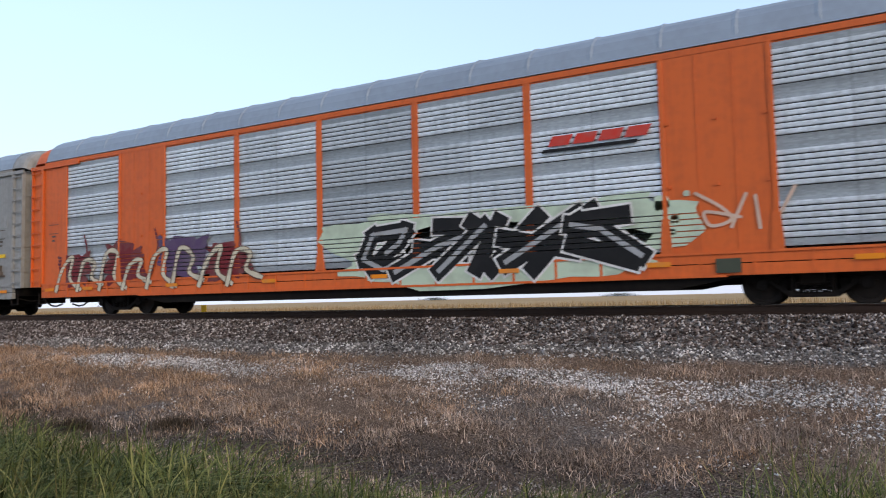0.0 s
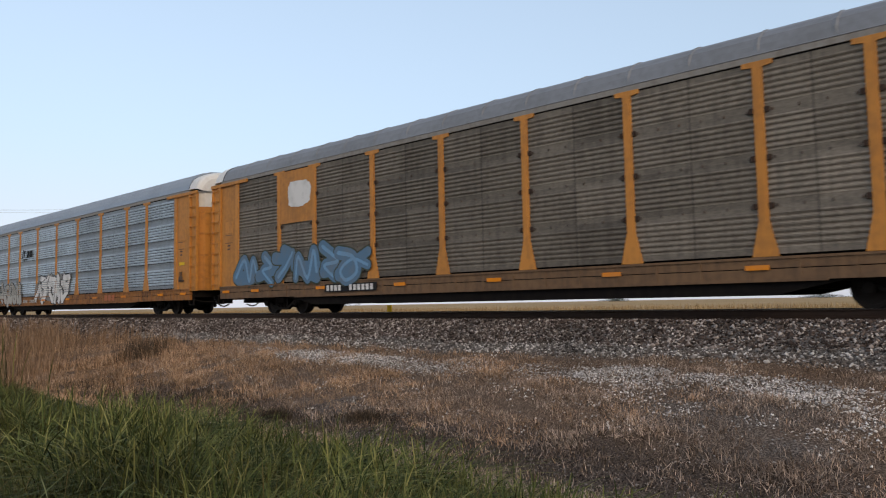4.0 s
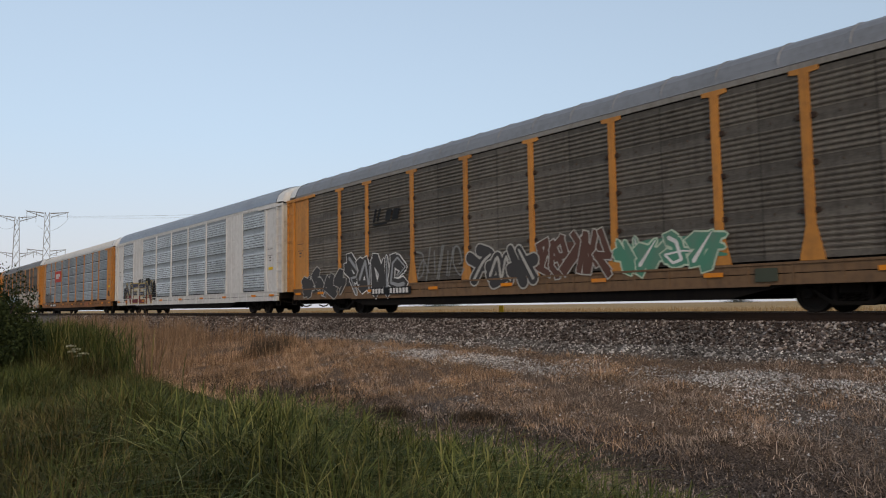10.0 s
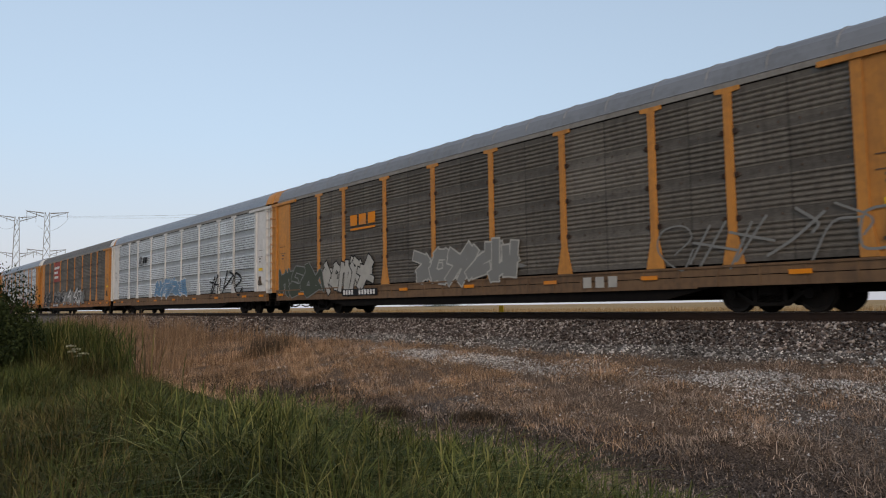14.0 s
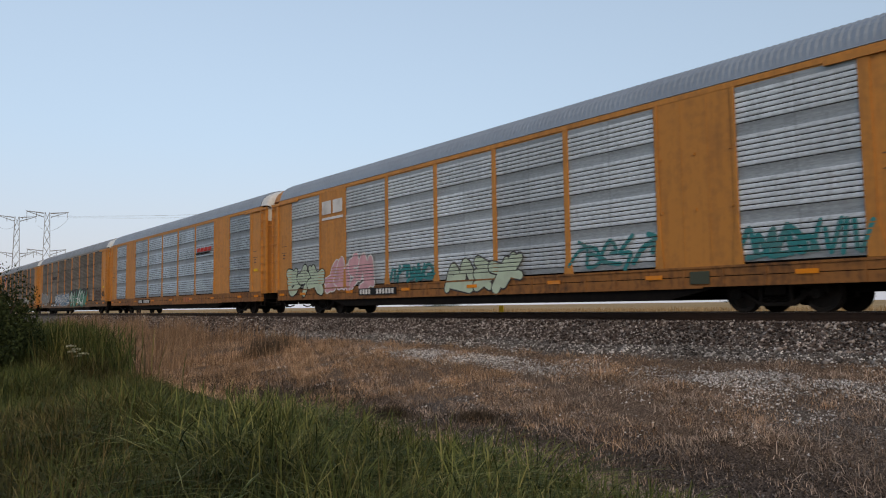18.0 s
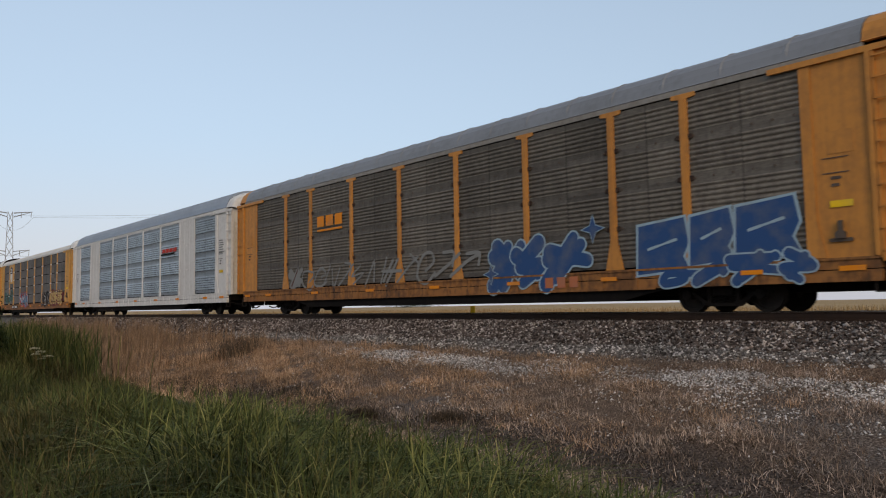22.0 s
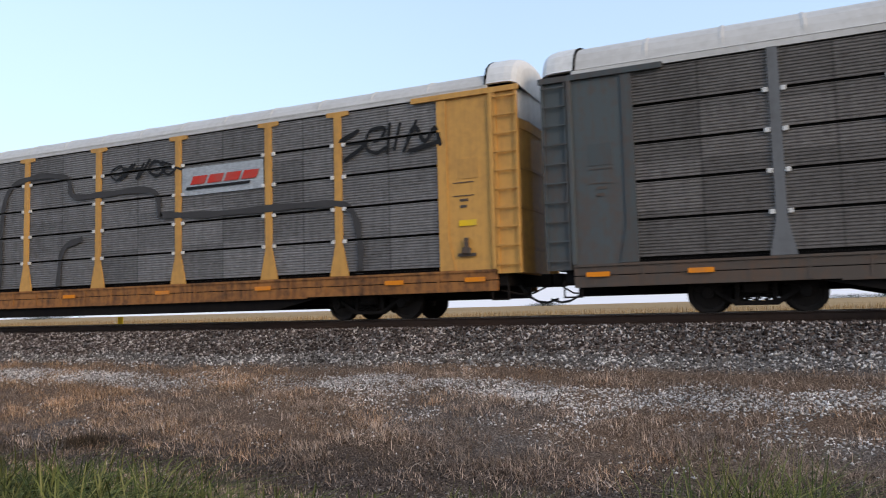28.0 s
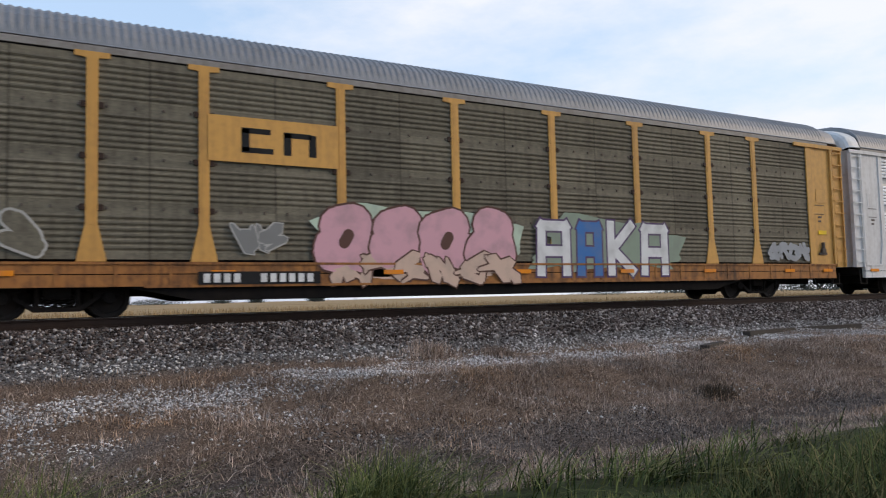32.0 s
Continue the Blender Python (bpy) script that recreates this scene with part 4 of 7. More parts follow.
def panel_mesh(kind, w):
    def make():
        pr = panel_profile(kind)
        vs, fs, plain = [], [], []
        for i, (z, d, flat) in enumerate(pr):
            vs += [(-w / 2, d, z), (w / 2, d, z)]
            if i and not pr[i - 1][1] == d == SLOT:      # slots are open to the black block that stands for the dark inside
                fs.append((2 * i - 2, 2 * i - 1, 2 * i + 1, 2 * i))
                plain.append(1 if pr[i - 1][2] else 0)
        for i in range(1, len(pr)):                      # closed ends of the slots hold the sheet together
            if pr[i - 1][1] == pr[i][1] == SLOT:
                for side, x in ((0, -w / 2 + 0.03), (1, w / 2 - 0.03)):
                    q = len(vs)
                    vs += [(x, SLOT, pr[i - 1][0]), (x, SLOT, pr[i][0])]
                    fs.append((2 * i - 2 + side, q, q + 1, 2 * i + side) if not side else (q, 2 * i - 1, 2 * i + 1, q + 1))
                    plain.append(0)
        n0, k = 2 * len(pr), len(vs)
        top = pr[-1][0]
        vs += [(-w / 2, 0.05, 0), (w / 2, 0.05, 0), (-w / 2, 0.05, top), (w / 2, 0.05, top)]
        fs += [(0, k, k + 1, 1), (n0 - 2, n0 - 1, k + 3, k + 2)]
        me = Form().add(vs, fs).mesh("side_panel")
        me.polygons.foreach_set("material_index", plain + [0, 0])
        return me
    return shared(("panel", kind, round(w, 2)), make)


def post_mesh(kind):
    def make():
        h = EAVE - DECK
        f = Form()
        if kind == "tee":
            poly = [(-0.26, 0), (0.26, 0), (0.24, 0.12), (0.105, 0.72), (0.105, h - 0.12), (0.31, h - 0.10), (0.31, h), (-0.31, h), (-0.31, h - 0.10), (-0.105, h - 0.12), (-0.105, 0.72), (-0.24, 0.12)]
            f.prism(poly, -0.034, 0.0, "y", 0.01)
            f.box(-0.05, 0.05, -0.043, -0.033, 0.7, h - 0.15)
        elif kind == "flare":
            poly = [(-0.24, 0), (0.24, 0), (0.22, 0.12), (0.10, 0.70), (0.10, h), (-0.10, h), (-0.10, 0.70), (-0.22, 0.12)]
            f.prism(poly, -0.034, 0.0, "y", 0.01)
        elif kind == "slim":
            f.prism([(-0.16, 0), (0.16, 0), (0.085, 0.45), (0.085, h), (-0.085, h), (-0.085, 0.45)], -0.034, 0.0, "y", 0.01)
        else:                # ribs of the smooth grey car, down over the sill
            f.prism([(-0.15, -0.30), (0.15, -0.30), (0.14, -0.05), (0.10, 0.3), (0.10, h), (-0.10, h), (-0.10, 0.3), (-0.14, -0.05)], -0.075, 0.0, "y", 0.02)
        return f.mesh("post")
    return shared(("post", kind), make)


def roof_profile():
    right_ = [(-1.46, 5.17), (-1.54, 5.18), (-1.50, 5.215), (-1.44, 5.40), (-1.34, 5.58), (-1.14, 5.74), (-0.86, 5.87), (-0.45, 5.97)]
    return right_ + [(0.0, 6.0)] + [(-y, z) for y, z in right_[::-1]]


def roof_mesh(ribbed):
    def make():
        pr = roof_profile()
        xs, up = [], []
        x0, x1 = -13.25, 13.25
        if ribbed:
            step = 0.16
            k = int((x1 - x0) / step)
            for i in range(k):
                a = x0 + i * (x1 - x0) / k
                xs += [a, a + step * 0.18, a + step * 0.5, a + step * 0.68]
                up += [0.0, 0.02, 0.02, 0.0]
            xs.append(x1)
            up.append(0.0)
        else:
            for i in range(19):
                a = x0 + i * (x1 - x0) / 18
                xs += [a - 0.03, a + 0.03] if 0 < i < 18 else [a]
                up += [0.02, 0.02] if 0 < i < 18 else [0.0]
                if i < 18:
                    xs += [a + 0.05]
                    up += [0.0]
                if 0 < i < 18:
                    xs.insert(-3, a - 0.05)
                    up.insert(-3, 0.0)
        k = len(pr)
        v = []
        for x, u in zip(xs, up):
            for j, (y, z) in enumerate(pr):
                g = u if 3 <= j <= k - 4 else 0.0
                v.append((x, y * (1 + g / 3), z + g))
        f = [(i * k + j + 1, i * k + j, (i + 1) * k + j, (i + 1) * k + j + 1) for i in range(len(xs) - 1) for j in range(k - 1)]
        f += [tuple(range(k))[::-1], tuple(range((len(xs) - 1) * k, len(xs) * k))]
        return Form().add(v, f).mesh("roof")
    return shared(("roof", ribbed), make)


def roof_rail_mesh():
    """Strip between the side and the roof, with a lip on top."""
    return shared(("roof_rail",), lambda: Form().box(-13.3, 13.3, -1.53, -1.40, EAVE - 0.018, 5.172, 0.008).mesh("roof_rail"))


def cap_mesh():
    """Rounded hood at a car's end, open towards the roof; x = 0 at the roof, outwards +x."""
    def make():
        pr = [(y, z) for y, z in roof_profile()]
        k = len(pr)
        v = []
        for t, shrink, drop in ((0.02, 1.0, -0.004), (0.42, 1.0, -0.004), (0.60, 0.985, 0.02), (0.70, 0.94, 0.08), (0.75, 0.86, 0.2)):
            for y, z in pr:
                v.append((t, y * shrink, 4.75 + (z - 4.75) * (1 - drop * 0.9)))
        f = [(i * k + j + 1, i * k + j, (i + 1) * k + j, (i + 1) * k + j + 1) for i in range(4) for j in range(k - 1)]
        f += [tuple(range(4 * k, 5 * k)), tuple(range(k))[::-1]]
        return Form().add(v, f).mesh("end_cap")
    return shared(("cap",), make)


def end_door_mesh():
    def make():
        f = Form()
        plan = [(0.0, -1.44), (0.35, -1.36), (0.56, -1.1), (0.66, -0.5), (0.66, 0.5), (0.56, 1.1), (0.35, 1.36), (0.0, 1.44)]
        f.prism(plan, 0.98, 5.1, "z")
        return f.mesh("end_door")
    return shared(("end_door",), make)


def end_panel_mesh():
    """Sheet beside the end: x from 0 to 1.22, outwards +x."""
    return shared(("end_panel",), lambda: Form().box(0.0, 1.24, -0.01, 0.06, -0.02, EAVE - DECK + 0.02).mesh("end_panel"))


def end_piece_mesh(name):
    """Pieces on the end sheet: foot-flared corner post, edge posts, header, notice frame."""
    h = EAVE - DECK
    if name == "corner_post":
        return shared((name,), lambda: Form().prism([(-0.12, 0), (0.26, 0), (0.1, 0.75), (0.1, h), (-0.12, h)], -0.045, -0.005, "y", 0.012).mesh(name))
    if name == "edge_post":
        return shared((name,), lambda: Form().box(1.14, 1.24, -0.08, -0.005, 0, h, 0.012).mesh(name))
    if name == "header":
        return shared((name,), lambda: Form().box(-0.75, 1.85, -0.08, -0.02, h - 0.10, h + 0.02, 0.012).mesh(name))
    return shared((name,), lambda: Form().box(0.35, 0.85, -0.022, -0.006, 2.05, 2.5).mesh(name))


def ladder_mesh():
    """A shallow upright channel that holds the rungs."""
    plan = [(1.26, -0.07), (1.30, -0.07), (1.30, -0.008), (1.74, -0.008), (1.74, -0.07), (1.79, -0.07), (1.79, 0.05), (1.26, 0.05)]
    return shared(("ladder",), lambda: Form().prism(plan, -0.1, EAVE - DECK - 0.05, "z").mesh("ladder"))


def rung_mesh():
    return shared(("rung",), lambda: Form().box(1.27, 1.78, -0.10, -0.07, -0.014, 0.014).box(1.27, 1.30, -0.085, -0.01, -0.014, 0.014).box(1.75, 1.78, -0.085, -0.01, -0.014, 0.014).mesh("rung"))


def wheel_mesh():
    def make():
        prof = [(0.0, 0.09), (0.07, 0.09), (0.09, 0.06), (0.30, 0.03), (0.31, 0.065), (0.385, 0.065), (0.39, -0.055), (0.42, -0.062), (0.42, -0.085), (0.30, -0.085), (0.09, -0.06), (0.0, -0.06)]
        k = 22
        v, f = [], []
        for r, y in prof:
            v += [(r * math.cos(2 * math.pi * i / k), -y, r * math.sin(2 * math.pi * i / k)) for i in range(k)]
        for j in range(len(prof) - 1):
            f += [(j * k + i, j * k + (i + 1) % k, (j + 1) * k + (i + 1) % k, (j + 1) * k + i) for i in range(k)]
        return Form().add(v, f).mesh("wheel")
    return shared(("wheel",), make)


def side_frame_mesh():
    def make():
        f = Form()
        # top member, tension member below, columns between: the windows beside the springs stay open
        f.prism([(-1.14, 0.42), (-0.72, 0.52), (-0.4, 0.58), (0.4, 0.58), (0.72, 0.52), (1.14, 0.42), (1.12, 0.56), (0.55, 0.68), (-0.55, 0.68), (-1.12, 0.56)], -0.07, 0.07, "y", 0.02)
        f.prism([(-0.76, 0.40), (-0.40, 0.14), (0.40, 0.14), (0.76, 0.40), (0.76, 0.48), (0.36, 0.22), (-0.36, 0.22), (-0.76, 0.48)], -0.06, 0.06, "y", 0.015)
        for s in (-1, 1):
            f.box(s * 0.34 - 0.05, s * 0.34 + 0.05, -0.06, 0.06, 0.2, 0.6, 0.015)
        for x in (-0.89, 0.89):
            f.prism([(x + 0.13 * math.cos(a), 0.40 + 0.13 * math.sin(a)) for a in (i * math.pi / 5 for i in range(10))], -0.13, -0.06, "y", 0.02)
            f.prism([(x + 0.05 * math.cos(a), 0.40 + 0.05 * math.sin(a)) for a in (i * math.pi / 3 for i in range(6))], -0.15, -0.12, "y")
        return f.mesh("side_frame")
    return shared(("side_frame",), make)


def spring_mesh():
    def make():
        f = Form()
        for x in (-0.2, 0.0, 0.2):
            pts = [(x + 0.075 * math.cos(a), 0.075 * math.sin(a), 0.22 + 0.24 * i / 20) for i, a in ((i, i * 1.25) for i in range(21))]
            f.path(pts, 0.018, 4)
        return f.mesh("spring")
    return shared(("spring",), make)


def make_truck(car, x):
    bolster = shared(("bolster",), lambda: Form().box(-0.24, 0.24, -1.1, 1.1, 0.38, 0.62, 0.03).mesh("bolster"))
    truck = put("truck", bolster, M["truck"], car, pose(x, 0, 0))
    rig = shared(("rigging",), lambda: Form().box(-1.25, 1.25, -0.12, 0.12, 0.30, 0.60, 0.03).box(-0.62, -0.42, -0.85, 0.85, 0.22, 0.52, 0.03).box(0.42, 0.62, -0.85, 0.85, 0.22, 0.52, 0.03).box(-1.5, 1.5, -0.5, 0.5, 0.56, 0.8, 0.03).mesh("brake_rigging"))
    put("brake_rigging", rig, M["truck"], truck)
    axle = shared(("axle",), lambda: Form().rod((0, -0.78, 0), (0, 0.78, 0), 0.08, 10).mesh("axle"))
    for s in (-1, 1):
        put("side_frame", side_frame_mesh(), M["truck"], truck, pose(0, s * 1.0, 0, 0, 0, 0 if s < 0 else 180))
        put("spring", spring_mesh(), M["truck"], truck, pose(0, s * 1.0, 0))
        put("axle", axle, M["wheel"], truck, pose(s * 0.89, 0, 0.40))
        for t in (-1, 1):
            put("wheel", wheel_mesh(), M["wheel"], truck, pose(t * 0.89, s * 0.755, 0.392, 0, 0, 0 if s < 0 else 180))


def side_sill_mesh(kind):
    def make():
        f = Form()
        lo = SILL if kind != "low" else 0.62
        f.box(-13.4, 13.4, -1.53, -1.40, lo + 0.03, 0.815, 0.008)
        f.box(-13.4, 13.4, -1.53, -1.40, 0.835, DECK - 0.02, 0.008)
        f.box(-13.4, 13.4, -1.56, -1.52, DECK - 0.05, DECK, 0.01)
        f.box(-8.5, 8.5, -1.56, -1.52, lo, lo + 0.05, 0.01)
        for i in range(-13, 14):
            f.box(i * 1.0 - 0.03, i * 1.0 + 0.03, -1.545, -1.525, lo + 0.05, DECK - 0.05)
        return f.mesh("side_sill")
    return shared(("sill", kind), make)


def skirt_mesh(low):
    return shared(("skirt", low), lambda: Form().prism([(-9.0, 0.62), (-7.5, low), (7.5, low), (9.0, 0.62), (9.0, 0.68), (-9.0, 0.68)], -1.46, -1.38, "y").mesh("skirt"))


def centre_mesh():
    return shared(("centre",), lambda: Form().box(-13.6, 13.6, -0.35, 0.35, 0.42, 0.95).mesh("centre_sill"))


def deck_mesh():
    return shared(("deck",), lambda: Form().box(-13.6, 13.6, -1.40, 1.40, 0.70, 1.0).mesh("deck"))


def box_mesh():
    return shared(("box",), lambda: Form().box(-0.3, 0.3, -1.25, -0.4, 0.44, 0.74, 0.05).mesh("equipment_box"))


def coupler_mesh():
    def make():
        f = Form()
        f.box(13.4, 14.05, -0.1, 0.1, 0.68, 0.92, 0.02)
        f.prism([(14.0, -0.2), (14.24, -0.22), (14.25, -0.05), (14.12, 0.02), (14.24, 0.12), (14.2, 0.22), (14.0, 0.2)], 0.66, 0.96, "z", 0.02)
        return f.mesh("coupler")
    return shared(("coupler",), make)


def hose_mesh():
    return shared(("hose",), lambda: Form().path([(13.55, -0.55, 0.75), (13.8, -0.5, 0.45), (14.0, -0.45, 0.33), (14.2, -0.4, 0.30), (14.42, -0.3, 0.38)], 0.03).mesh("air_hose"))


def lever_mesh():
    return shared(("lever",), lambda: Form().path([(13.4, -1.3, 0.60), (13.8, -1.1, 0.50), (14.0, -0.8, 0.52), (14.1, -0.2, 0.66)], 0.02).mesh("cut_lever"))


def step_mesh():
    return shared(("step",), lambda: Form().box(-0.2, -0.17, -0.04, 0.0, 0.40, 0.75).box(0.17, 0.2, -0.04, 0.0, 0.40, 0.75).box(-0.2, 0.2, -0.05, 0.01, 0.38, 0.415).mesh("step"))


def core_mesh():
    # closed black block; the shade inside the car is put into its colour
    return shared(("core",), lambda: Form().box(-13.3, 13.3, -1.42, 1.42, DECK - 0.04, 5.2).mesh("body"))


def chord_mesh():
    return shared(("chord",), lambda: Form().box(-13.3, 13.3, -1.50, -1.42, EAVE - 0.055, EAVE - 0.018).mesh("top_chord"))


def rect_mesh(w, h, t=0.012):
    return shared(("rect", round(w, 3), round(h, 3), t), lambda: Form().box(-w / 2, w / 2, -t, 0, 0, h).mesh("plate"))


# ---- lettering and spray paint ----
SKIN = FACE - 0.046      # just proud of the posts
WORDS = {}
NOW = {"sheet": "deep"}    # side sheet of the car that is being painted


def word_shape(text, bold):
    """Outline of a word in the built-in font as a mesh of width 1 and height 1, fattened by bold."""
    key = (text, bold)
    if key not in WORDS:
        cu = bpy.data.curves.new("word", "FONT")
        cu.body, cu.offset, cu.fill_mode, cu.resolution_u, cu.space_character = text, bold, "FRONT", 3, 1.0 + bold * 4.5
        ob = new("word", cu)
        me = bpy.data.meshes.new_from_object(ob.evaluated_get(bpy.context.evaluated_depsgraph_get()))
        bpy.data.objects.remove(ob)
        bpy.data.curves.remove(cu)
        v = np.array([p.co[:2] for p in me.vertices])
        fs = [tuple(p.vertices) for p in me.polygons]
        bpy.data.meshes.remove(me)
        WORDS[key] = (v, fs)
    return WORDS[key]


def grooves(kind):
    pr = panel_profile(kind)
    return [(DECK + 0.05 + pr[i][0], DECK + 0.05 + pr[i + 1][0] + 0.004) for i in range(len(pr) - 1) if pr[i][1] == pr[i + 1][1] == SLOT]


def flat_mesh(name, pts, fs, y, kind, top=None):
    """Flat coat of paint in the side plane, broken where the sheet's slots run."""
    bm = bmesh.new()
    vs = [bm.verts.new((p[0], y - (p[2] * 0.00004 if len(p) > 2 else 0.0), p[1])) for p in pts]
    for f in fs:
        if len(set(f)) > 2:
            try:
                bm.faces.new([vs[i] for i in f])
            except ValueError:
                pass
    lo, hi = min(p[1] for p in pts), max(p[1] for p in pts)
    if top is not None:
        bmesh.ops.bisect_plane(bm, geom=bm.verts[:] + bm.edges[:] + bm.faces[:], plane_co=(0, 0, top), plane_no=(0, 0.0, 1), clear_outer=True)
    if kind and NOW["sheet"] != "wave":
        kind = NOW["sheet"]
        cuts = [g for g in grooves(kind) if g[0] > lo and g[1] < hi]
        for g in cuts:
            for z in g:
                bmesh.ops.bisect_plane(bm, geom=bm.verts[:] + bm.edges[:] + bm.faces[:], plane_co=(0, 0, z), plane_no=(0, 0, 1))
        dead = [f for f in bm.faces if any(g[0] < f.calc_center_median().z < g[1] for g in cuts)]
        bmesh.ops.delete(bm, geom=dead, context="FACES")
    me = bpy.data.meshes.new(name)
    bm.to_mesh(me)
    bm.free()
    return me


def letter_coats(car, name, kind, pts, fs, mats, label):
    """One letter: its coats of paint from back to front, each a little smaller; the first is the part, the others lie on it."""
    root = None
    for (p, f), mat, off in zip(zip(pts, fs), mats, (0.0, 0.003, 0.006)):
        if mat:
            ob = put(name if root is None else "fill" if off < 0.005 else "highlight", flat_mesh(name, p, f, SKIN - off, kind), M[mat], root or car, None, "" if root else label)
            root = root or ob


def spray(car, kind, text, x0, x1, z0, z1, fill, edge, label, lean=0.12, fat=0.05, wave=0.0, accent=None):
    """A readable sprayed word, letter by letter: outline, fill and, if given, a highlight."""
    w, h = (x1 - x0) / len(text), z1 - z0
    for i, ch in enumerate(text):
        pts, fs, box = [], [], None
        up = math.sin(i * 2.1 + len(text)) * wave * h
        for bold in (fat + 0.045, fat, -0.012):
            v, f = word_shape(ch, bold)
            if box is None:
                box = v.min(0), v.max(0)
                span = box[1] - box[0]
                cw = w * (0.55 if ch in "I1" else 1.0) * 1.02
            q = (v - box[0]) / span
            pts.append([(x0 + i * w + (w - cw) / 2 + a * cw + (b - 0.5) * h * lean, z0 + up + b * h * (1 + 0.12 * math.sin(i * 1.7) * (wave > 0))) for a, b in q.tolist()])
            fs.append(f)
        letter_coats(car, "graffiti_letter", kind, pts, fs, (edge, fill, accent) if edge else (None, fill, accent), label)


# strokes of sprayed letters in a box one wide and one high
STROKES = {
    "S": [[(0.92, 0.80), (0.70, 0.98), (0.25, 0.95), (0.12, 0.72), (0.35, 0.55), (0.75, 0.45), (0.90, 0.22), (0.65, 0.03), (0.1, 0.12)]],
    "P": [[(0.14, 0.02), (0.14, 0.5), (0.16, 0.95), (0.65, 0.98), (0.92, 0.72), (0.66, 0.42), (0.2, 0.42)]],
    "A": [[(0.14, 0.72), (0.4, 0.98), (0.8, 0.85), (0.86, 0.5), (0.88, 0.02)], [(0.86, 0.5), (0.4, 0.55), (0.12, 0.3), (0.35, 0.04), (0.86, 0.2)]],
    "Z": [[(0.1, 0.92), (0.9, 0.95), (0.5, 0.5), (0.1, 0.06), (0.92, 0.05)]],
    "G": [[(0.9, 0.92), (0.2, 0.92), (0.1, 0.8), (0.1, 0.2), (0.2, 0.07), (0.85, 0.07), (0.88, 0.42), (0.55, 0.42)]],
    "a": [[(0.1, 0.02), (0.14, 0.93), (0.88, 0.93), (0.88, 0.02)], [(0.12, 0.42), (0.86, 0.42)]],
    "s": [[(0.92, 0.93), (0.14, 0.93), (0.12, 0.52), (0.86, 0.48), (0.86, 0.07), (0.08, 0.07)]],
    "p": [[(0.14, 0.0), (0.14, 0.93), (0.9, 0.93), (0.88, 0.42), (0.3, 0.42)]],
    "I": [[(0.5, 0.02), (0.5, 0.96)]],
    "n": [[(0.14, 0.02), (0.14, 0.6), (0.3, 0.94), (0.7, 0.94), (0.86, 0.6), (0.86, 0.02)]],
    "W": [[(0.05, 0.98), (0.24, 0.04), (0.5, 0.7), (0.76, 0.04), (0.96, 0.98)]],
    "O": [[(0.5, 0.97), (0.12, 0.8), (0.1, 0.25), (0.5, 0.03), (0.9, 0.25), (0.9, 0.8), (0.5, 0.97)]],
    "U": [[(0.1, 0.98), (0.14, 0.12), (0.86, 0.12), (0.9, 0.98)]],
    "L": [[(0.15, 0.98), (0.14, 0.06), (0.92, 0.06)]],
    "R": [[(0.14, 0.02), (0.14, 0.95), (0.7, 0.97), (0.88, 0.72), (0.66, 0.46), (0.2, 0.44)], [(0.5, 0.45), (0.92, 0.03)]],
    "H": [[(0.14, 0.02), (0.14, 0.98)], [(0.14, 0.5), (0.86, 0.5)], [(0.86, 0.02), (0.86, 0.98)]],
    "K": [[(0.14, 0.02), (0.14, 0.98)], [(0.9, 0.98), (0.2, 0.48), (0.92, 0.03)]],
    "N": [[(0.12, 0.02), (0.12, 0.96), (0.86, 0.06), (0.88, 0.98)]],
    "V": [[(0.05, 0.98), (0.5, 0.04), (0.95, 0.98)]],
    "E": [[(0.9, 0.93), (0.15, 0.93), (0.13, 0.07), (0.9, 0.07)], [(0.14, 0.5), (0.75, 0.5)]],
    "F": [[(0.9, 0.93), (0.15, 0.93), (0.13, 0.02)], [(0.14, 0.5), (0.75, 0.5)]],
}


